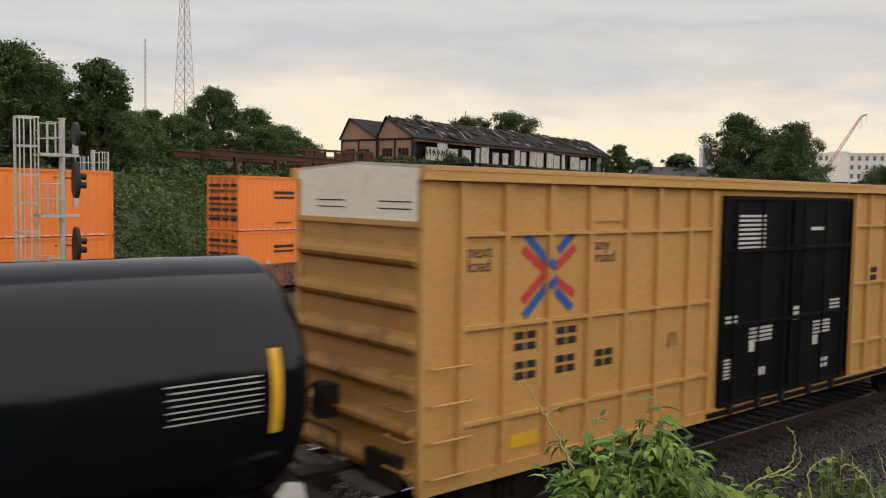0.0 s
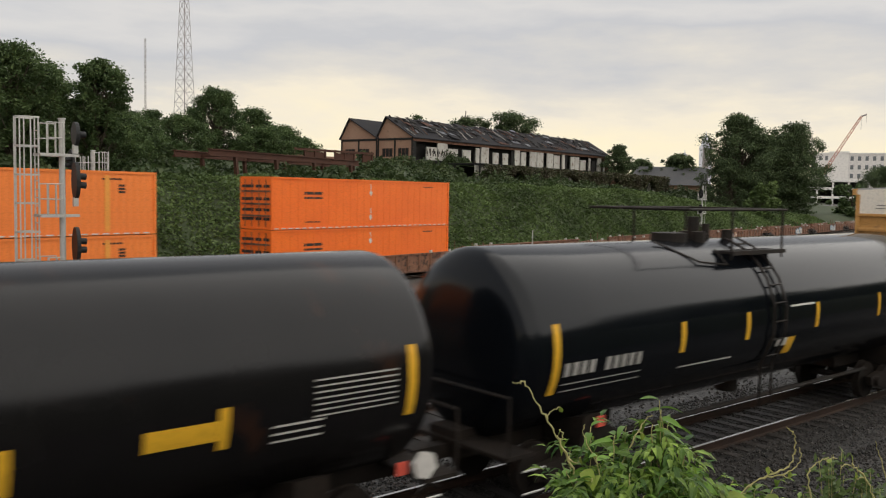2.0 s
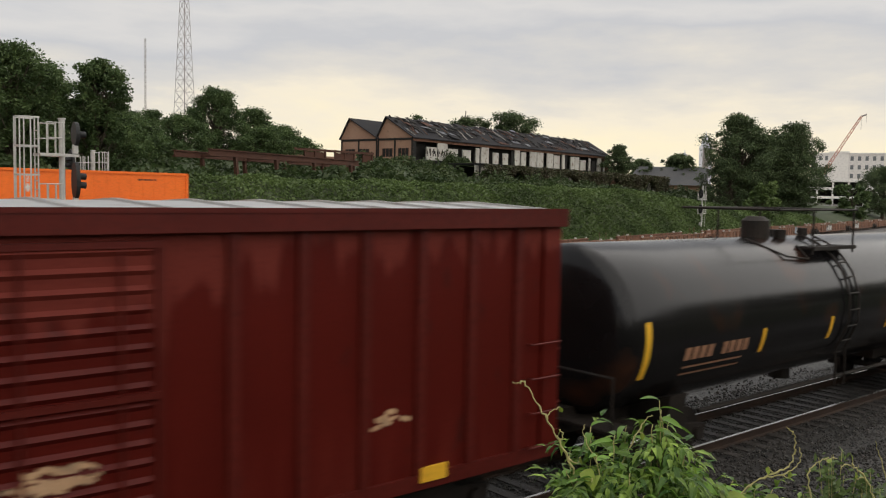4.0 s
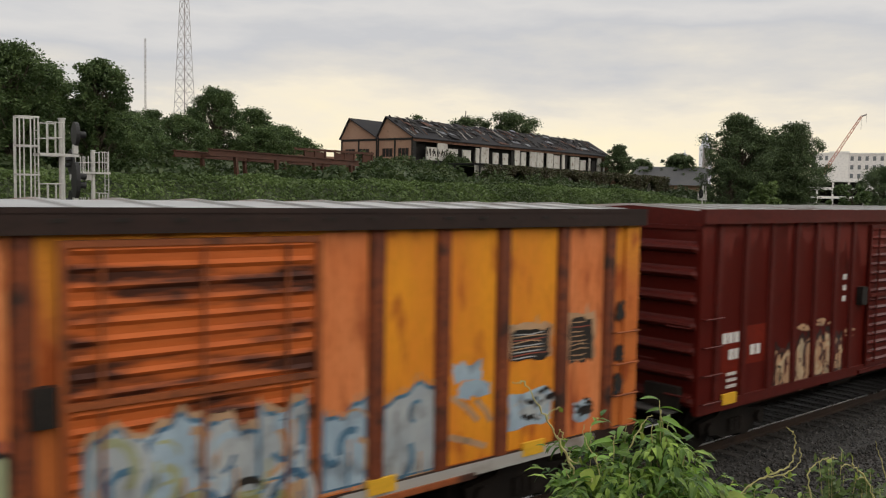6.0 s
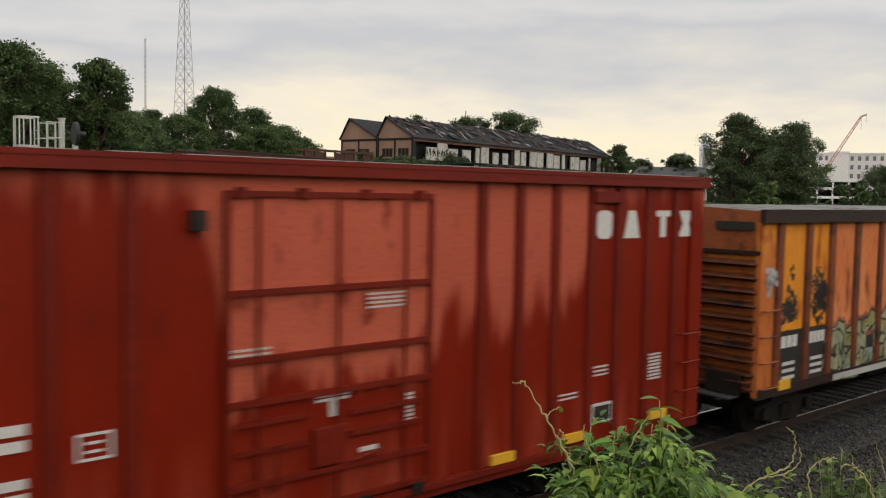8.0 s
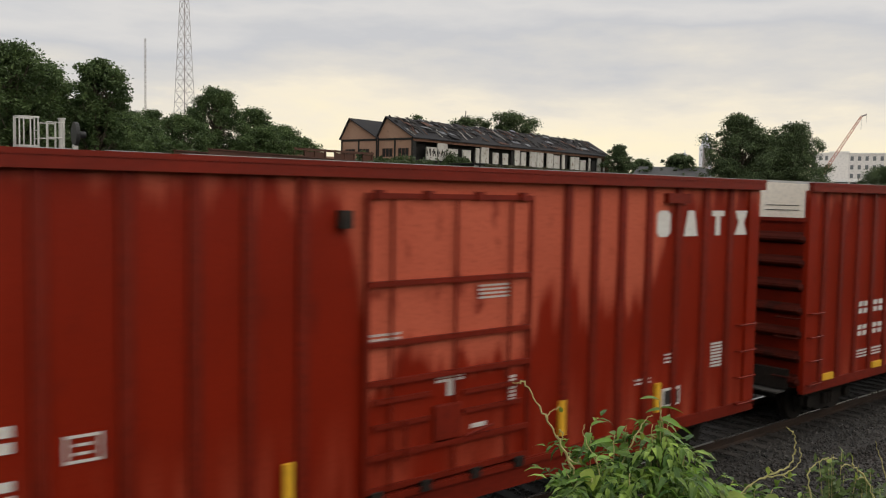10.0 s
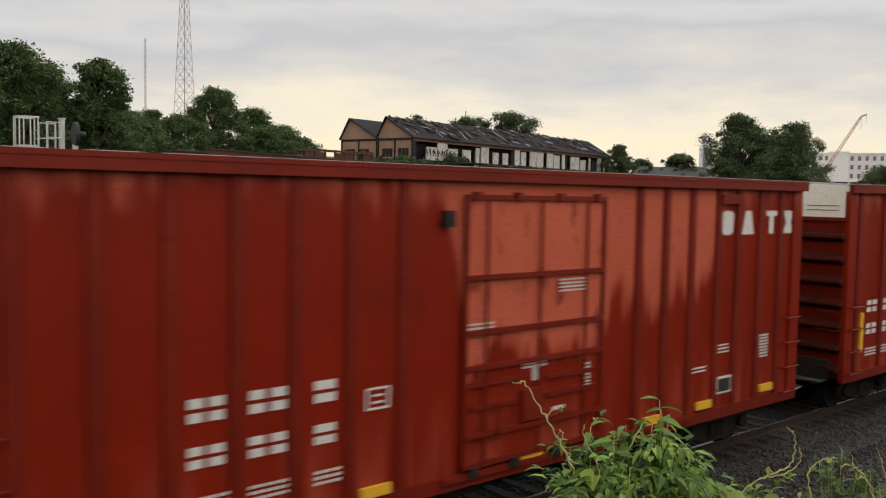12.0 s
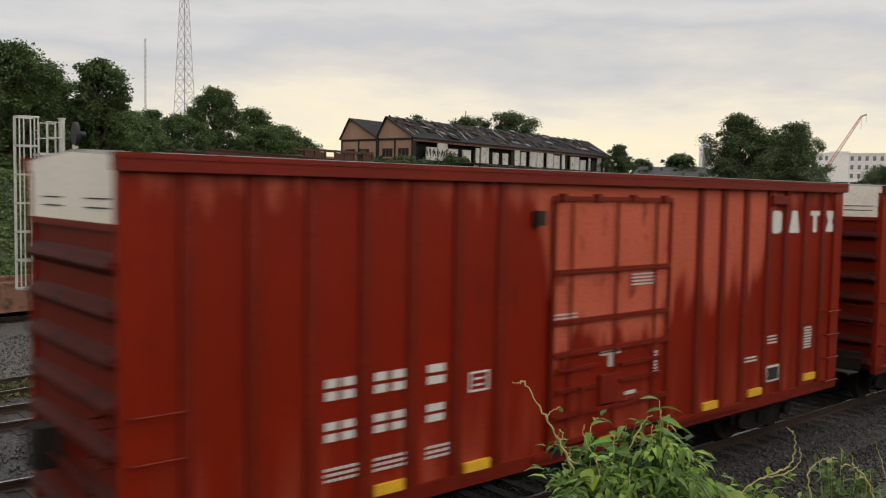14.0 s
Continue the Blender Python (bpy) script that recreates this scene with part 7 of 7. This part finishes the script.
def shrub():
    rng = random.Random(8)
    s = tagged(new("shrub"), "leafy green shrub with pointed leaves on the near bank", "shrub")
    kinds = [mesh_of(leaflet(6, 0.21, 0.5), "leaf", M_leaf_near, True), mesh_of(leaflet(6, 0.25, 0.8), "leaf", M_leaf_near, True), mesh_of(leaflet(6, 0.19, 0.3), "leaf", M_leaf_near, True)]
    broad = mesh_of(leaflet(6, 0.42, 0.35), "leaf", M_leaf_yellow, True)

    def leaf(me, p, way, size, roll):
        ob = new("leaf", me)
        ob.parent = s
        q = Vector(way).normalized().to_track_quat("X", "Z")
        ob.matrix_basis = Matrix.LocRotScale(p, q @ Euler((roll, 0, 0)).to_quaternion(), (size, size, size))

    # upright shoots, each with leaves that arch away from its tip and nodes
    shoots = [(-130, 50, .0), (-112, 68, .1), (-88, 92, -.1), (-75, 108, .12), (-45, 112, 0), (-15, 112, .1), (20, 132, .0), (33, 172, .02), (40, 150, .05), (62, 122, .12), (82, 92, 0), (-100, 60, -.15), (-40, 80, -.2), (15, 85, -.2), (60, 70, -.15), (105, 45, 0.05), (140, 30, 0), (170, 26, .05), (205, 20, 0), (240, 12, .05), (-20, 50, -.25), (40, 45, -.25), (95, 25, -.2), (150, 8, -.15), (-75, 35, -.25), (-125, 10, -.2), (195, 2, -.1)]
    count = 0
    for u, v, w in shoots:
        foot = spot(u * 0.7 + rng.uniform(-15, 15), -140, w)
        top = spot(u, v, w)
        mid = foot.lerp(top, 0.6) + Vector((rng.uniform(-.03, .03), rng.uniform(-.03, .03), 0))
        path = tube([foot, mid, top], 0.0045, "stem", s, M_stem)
        n = 11
        for k in range(n):
            f = 1 - 0.055 * k
            p = path[int(f * (len(path) - 1))]
            a = rng.uniform(0, 6.28)
            out = R * math.cos(a) * 1.0 + FW * math.sin(a) * 0.7 + Vector((0, 0, 0.32 - 0.07 * k + rng.uniform(-.25, .25)))
            size = 0.06 + 0.05 * rng.random() - (0.02 if k == 0 else 0)
            if count < 292:
                leaf(kinds[count % 3], p, out, size, rng.uniform(-0.6, 0.6))
            count += 1
    # the thick of the shrub: small leaflets in drooping sprays
    rg = np.random.default_rng(77)
    tmpl = np.array([(0, 0, 0), (0.3, -0.19, 0.03), (0.35, 0, -0.06), (0.3, 0.19, 0.03), (0.7, -0.13, -0.18), (0.75, 0, -0.26), (0.7, 0.13, -0.18), (1.0, 0, -0.55)])
    tf = [(0, 1, 2), (0, 2, 3), (1, 4, 5, 2), (2, 5, 6, 3), (4, 7, 5), (5, 7, 6)]
    vs, fs = [], []
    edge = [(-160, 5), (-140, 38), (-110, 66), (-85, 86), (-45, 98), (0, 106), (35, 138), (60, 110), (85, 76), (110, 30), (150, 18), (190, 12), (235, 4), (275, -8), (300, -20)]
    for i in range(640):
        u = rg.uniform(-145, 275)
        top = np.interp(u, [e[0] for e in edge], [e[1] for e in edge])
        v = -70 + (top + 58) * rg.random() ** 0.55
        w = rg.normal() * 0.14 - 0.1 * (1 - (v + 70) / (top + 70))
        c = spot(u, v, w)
        ang = rg.uniform(0, 6.28)
        axis = R * math.cos(ang) + FW * (0.8 * math.sin(ang) - 0.3) + Vector((0, 0, rg.uniform(-0.5, 0.5)))
        axis.normalize()
        side = axis.cross(Vector((0, 0, 1))).normalized()
        up = side.cross(axis)
        long_ = rg.uniform(0.06, 0.13)
        for k in range(2, 5):
            for sd in (-1, 1):
                p = c + axis * (long_ * k / 4) - up * (0.03 * (k / 4) ** 2)
                way = (axis * rg.uniform(0.3, 0.9) + side * sd * rg.uniform(0.4, 0.9) - Vector((0, 0, rg.uniform(-0.2, 0.8)))).normalized()
                if k == 4:
                    way = axis
                    if sd == 1:
                        continue
                cr = way.cross(Vector((0, 0, 1))).normalized()
                upl = cr.cross(way)
                size = rg.uniform(0.028, 0.075)
                b0 = len(vs)
                for q in tmpl:
                    vs.append(p + (way * q[0] + cr * q[1] + upl * q[2]) * size)
                fs.extend([tuple(b0 + j for j in f) for f in tf])
    fo = new("foliage", raw_mesh("foliage", vs, fs, M_leaf_fine))
    fo.parent = s
    tagged(fo, "fine bright green leaflets", kind="stuff")
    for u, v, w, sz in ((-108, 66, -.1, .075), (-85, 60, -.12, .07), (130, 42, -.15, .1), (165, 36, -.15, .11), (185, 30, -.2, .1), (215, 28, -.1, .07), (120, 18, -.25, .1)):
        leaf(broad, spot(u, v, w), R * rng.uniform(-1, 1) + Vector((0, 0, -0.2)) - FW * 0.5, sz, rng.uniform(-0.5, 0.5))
    return s


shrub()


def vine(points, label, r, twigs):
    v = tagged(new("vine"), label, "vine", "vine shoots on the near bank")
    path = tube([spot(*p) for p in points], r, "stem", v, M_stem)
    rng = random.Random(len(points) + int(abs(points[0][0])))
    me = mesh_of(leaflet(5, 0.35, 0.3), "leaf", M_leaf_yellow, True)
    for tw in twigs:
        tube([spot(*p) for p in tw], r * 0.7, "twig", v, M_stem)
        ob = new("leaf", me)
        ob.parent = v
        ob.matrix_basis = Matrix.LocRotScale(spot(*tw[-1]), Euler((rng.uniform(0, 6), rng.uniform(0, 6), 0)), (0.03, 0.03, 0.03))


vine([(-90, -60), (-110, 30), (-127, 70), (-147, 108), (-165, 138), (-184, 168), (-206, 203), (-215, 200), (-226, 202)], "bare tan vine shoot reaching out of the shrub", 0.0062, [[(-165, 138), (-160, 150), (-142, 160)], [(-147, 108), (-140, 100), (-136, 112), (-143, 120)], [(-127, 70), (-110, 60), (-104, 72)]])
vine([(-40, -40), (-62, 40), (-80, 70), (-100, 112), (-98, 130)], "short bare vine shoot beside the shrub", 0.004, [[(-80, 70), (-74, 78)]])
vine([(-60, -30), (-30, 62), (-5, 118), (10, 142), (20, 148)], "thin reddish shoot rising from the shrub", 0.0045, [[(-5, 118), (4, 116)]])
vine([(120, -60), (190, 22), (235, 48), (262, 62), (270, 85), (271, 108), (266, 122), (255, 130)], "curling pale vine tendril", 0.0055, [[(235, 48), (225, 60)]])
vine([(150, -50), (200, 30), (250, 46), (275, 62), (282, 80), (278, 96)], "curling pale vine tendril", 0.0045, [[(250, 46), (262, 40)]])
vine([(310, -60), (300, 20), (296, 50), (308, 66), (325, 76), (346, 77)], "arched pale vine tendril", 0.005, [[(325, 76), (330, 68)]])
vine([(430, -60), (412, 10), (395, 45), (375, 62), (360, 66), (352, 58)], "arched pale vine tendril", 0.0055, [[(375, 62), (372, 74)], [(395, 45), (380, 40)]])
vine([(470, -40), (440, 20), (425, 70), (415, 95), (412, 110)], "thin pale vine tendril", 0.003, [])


def weed(x, y, z, high, seed, label):
    rng = np.random.default_rng(seed)
    w = tagged(new("weed"), label, "weed", "weeds on the near bank")
    bm = bmesh.new()
    pts, sz = [], []
    for k in range(9):
        a = rng.uniform(0, 6.28)
        tip = Vector((x + 0.09 * math.cos(a), y + 0.09 * math.sin(a), z + high * (0.6 + 0.4 * rng.random())))
        rod(bm, (x, y, z - 0.5), tip, 0.004, 5, 0.0015)
        for j in range(46):
            f = 0.3 + 0.7 * j / 46
            q = Vector((x, y, z - 0.5)).lerp(tip, f)
            pts.append((q.x + rng.normal() * 0.025, q.y + rng.normal() * 0.025, q.z))
            sz.append(0.014 + 0.014 * rng.random())
    part("stem", bm, M_stem, w)
    c = new("leaves", leaf_mesh("leaves", np.array(pts), np.array(sz), M_kudzu, rng, 0.3))
    c.parent = w


weed(4.19, 1.93, 3.28, 0.24, 1, "feathery green weed beside the shrub")
weed(4.26, 1.76, 3.26, 0.2, 2, "feathery green weed beside the shrub")
weed(4.0, 1.66, 3.2, 0.2, 3, "feathery green weed beside the shrub")
weed(3.6, 1.72, 3.3, 0.2, 4, "feathery green weed beside the shrub")

# ---- grass strip along the old track ----
def grass():
    rng = np.random.default_rng(17)
    k = 9000
    s = 2 + 26 * rng.random(k)
    d = 22.6 + 1.4 * rng.random(k) + 0.4 * rng.normal(size=k)
    c, sn = math.cos(radians(10)), math.sin(radians(10))
    x, y = c * s - sn * d, sn * s + c * d
    z = -0.68 + 0.1 * rng.random(k)
    me = leaf_mesh("grass", np.stack([x, y, z], 1), 0.04 + 0.05 * rng.random(k), leaf_material("moss_grass", (0.09, 0.10, 0.03), (0.13, 0.13, 0.05)), rng, 0.0)
    return tagged(new("grass", me), "mossy green grass between the rails", "grass", kind="stuff")


grass()


# ---- loose stones and sleepers ----
def stones(name, k, xr, yr, zf, size, seed, label):
    rng = np.random.default_rng(seed)
    x, y = xr[0] + (xr[1] - xr[0]) * rng.random(k) ** 1.3, yr[0] + (yr[1] - yr[0]) * rng.random(k)
    z = np.array([zf(a, b_) for a, b_ in zip(x, y)])
    base = np.array([(1, 0, 0), (0, 1, 0), (-1, 0, 0), (0, -1, 0), (0, 0, 0.8), (0, 0, -0.8)])
    s = size * (0.5 + 0.9 * rng.random(k) ** 2)
    v = base[None] * (0.7 + 0.6 * rng.random((k, 6, 1)))
    q = rng.normal(size=(k, 4))
    q /= np.linalg.norm(q, axis=1, keepdims=True)
    w_, i_, j_, l_ = q.T
    m = np.stack([1 - 2 * (j_ * j_ + l_ * l_), 2 * (i_ * j_ - l_ * w_), 2 * (i_ * l_ + j_ * w_), 2 * (i_ * j_ + l_ * w_), 1 - 2 * (i_ * i_ + l_ * l_), 2 * (j_ * l_ - i_ * w_), 2 * (i_ * l_ - j_ * w_), 2 * (j_ * l_ + i_ * w_), 1 - 2 * (i_ * i_ + j_ * j_)], 1).reshape(k, 3, 3)
    v = np.einsum("kab,kcb->kca", m, v) * s[:, None, None] + np.stack([x, y, z], 1)[:, None]
    me = bpy.data.meshes.new(name)
    me.vertices.add(6 * k)
    me.vertices.foreach_set("co", v.reshape(-1))
    tri = np.array([(0, 1, 4), (1, 2, 4), (2, 3, 4), (3, 0, 4), (1, 0, 5), (2, 1, 5), (3, 2, 5), (0, 3, 5)])
    idx = (np.arange(k)[:, None, None] * 6 + tri[None]).reshape(-1)
    me.loops.add(len(idx))
    me.loops.foreach_set("vertex_index", idx)
    me.polygons.add(len(idx) // 3)
    me.polygons.foreach_set("loop_start", np.arange(0, len(idx), 3))
    me.update(calc_edges=True)
    me.materials.append(M_stone)
    return tagged(new(name, me), label, "ballast", kind="stuff")


M_stone = surface("crushed_stone", (0.020, 0.0175, 0.0155), (0.048, 0.042, 0.037), 0.4, big=0.8, fine=30, bump=0.2, per_island=0.9)


def bed_height(y):
    d = abs(y - NEAR_Y)
    return RAIL - 0.19 if d < 1.45 else RAIL - 0.19 - 0.26 * min(1, (d - 1.45) / 0.85)


stones("loose_ballast", 56000, (6, 42), (5.6, 12.8), lambda a, b_: max(bed_height(b_), ground_height(a, b_)) + 0.006, 0.034, 2, "loose dark crushed stones along the near track")
M_stone = surface("pale_crushed_stone", (0.040, 0.036, 0.032), (0.085, 0.077, 0.070), 0.6, big=0.8, fine=30, bump=0.2, per_island=0.7)
stones("yard_stones", 16000, (2, 26), (12.8, 36), lambda a, b_: ground_height(a, b_) + 0.02, 0.045, 3, "loose grey crushed stones between the tracks")


def sleepers(owner, y, x0, x1, z, turn):
    me = mesh_of(boxes((-0.115, 0.115, -1.3, 1.3, -0.1, 0.0)), "sleeper", M_wood_tie, bevel=0.012)
    x = x0
    while x < x1:
        ob = new("sleeper", me)
        ob.parent = owner
        ob.matrix_basis = pose(x + 0.03 * math.sin(x * 37), y + 0.04 * math.sin(x * 53), z - 0.165, 0, 0, 1.2 * math.sin(x * 71))
        x += 0.52


for (n_, y_, a_, b_, z_, t_), ob in zip(TRACKS, track_objects):
    sleepers(ob, y_, 2.0, (60, 30, 26, 26, 60)[int(n_[-1]) - 1], z_, t_)


# ---- what moves ----
SPEED = 9.793
LAG = {0.0: 0.017, 0.5: -0.0248, 1.0: 0.0101, 1.5: -0.0126, 2.0: -0.0027, 2.5: 0.0, 3.0: 0.0035, 5.5: -0.003, 6.0: -0.008, 7.0: -0.002, 7.5: 0.003, 8.0: -0.005, 11.0: -0.0025, 11.5: -0.006, 12.0: -0.002, 12.5: 0.003, 13.0: -0.0072, 13.5: -0.0088, 14.0: -0.0061}


def near_shift(t):
    return SPEED * (t + LAG.get(t, 0.0)) - 0.0013 * t * t


def far_shift(t):
    return -10.4526 * t - 0.0556 * t * t


def motions():
    times = [0.5 * k for k in range(29)]
    for ob, centre in NEAR_CARS:
        walk(ob, [(t, pose(centre + near_shift(t), NEAR_Y, RAIL)) for t in times])
    for ob, s, z in FAR_THINGS:
        rows = []
        for t in times:
            p = far_place(s + far_shift(t), FAR_D, z)
            rows.append((t, pose(p.x, p.y, p.z, 0, 0, FAR_TURN)))
        walk(ob, rows)
    turn = math.degrees(SPEED / 0.45)
    for ob in WHEELSETS:
        at_x = ob.location.x
        walk(ob, [(k / 15, pose(at_x, 0, 0.45, 0, turn * k / 15, 0)) for k in range(211)])


motions()
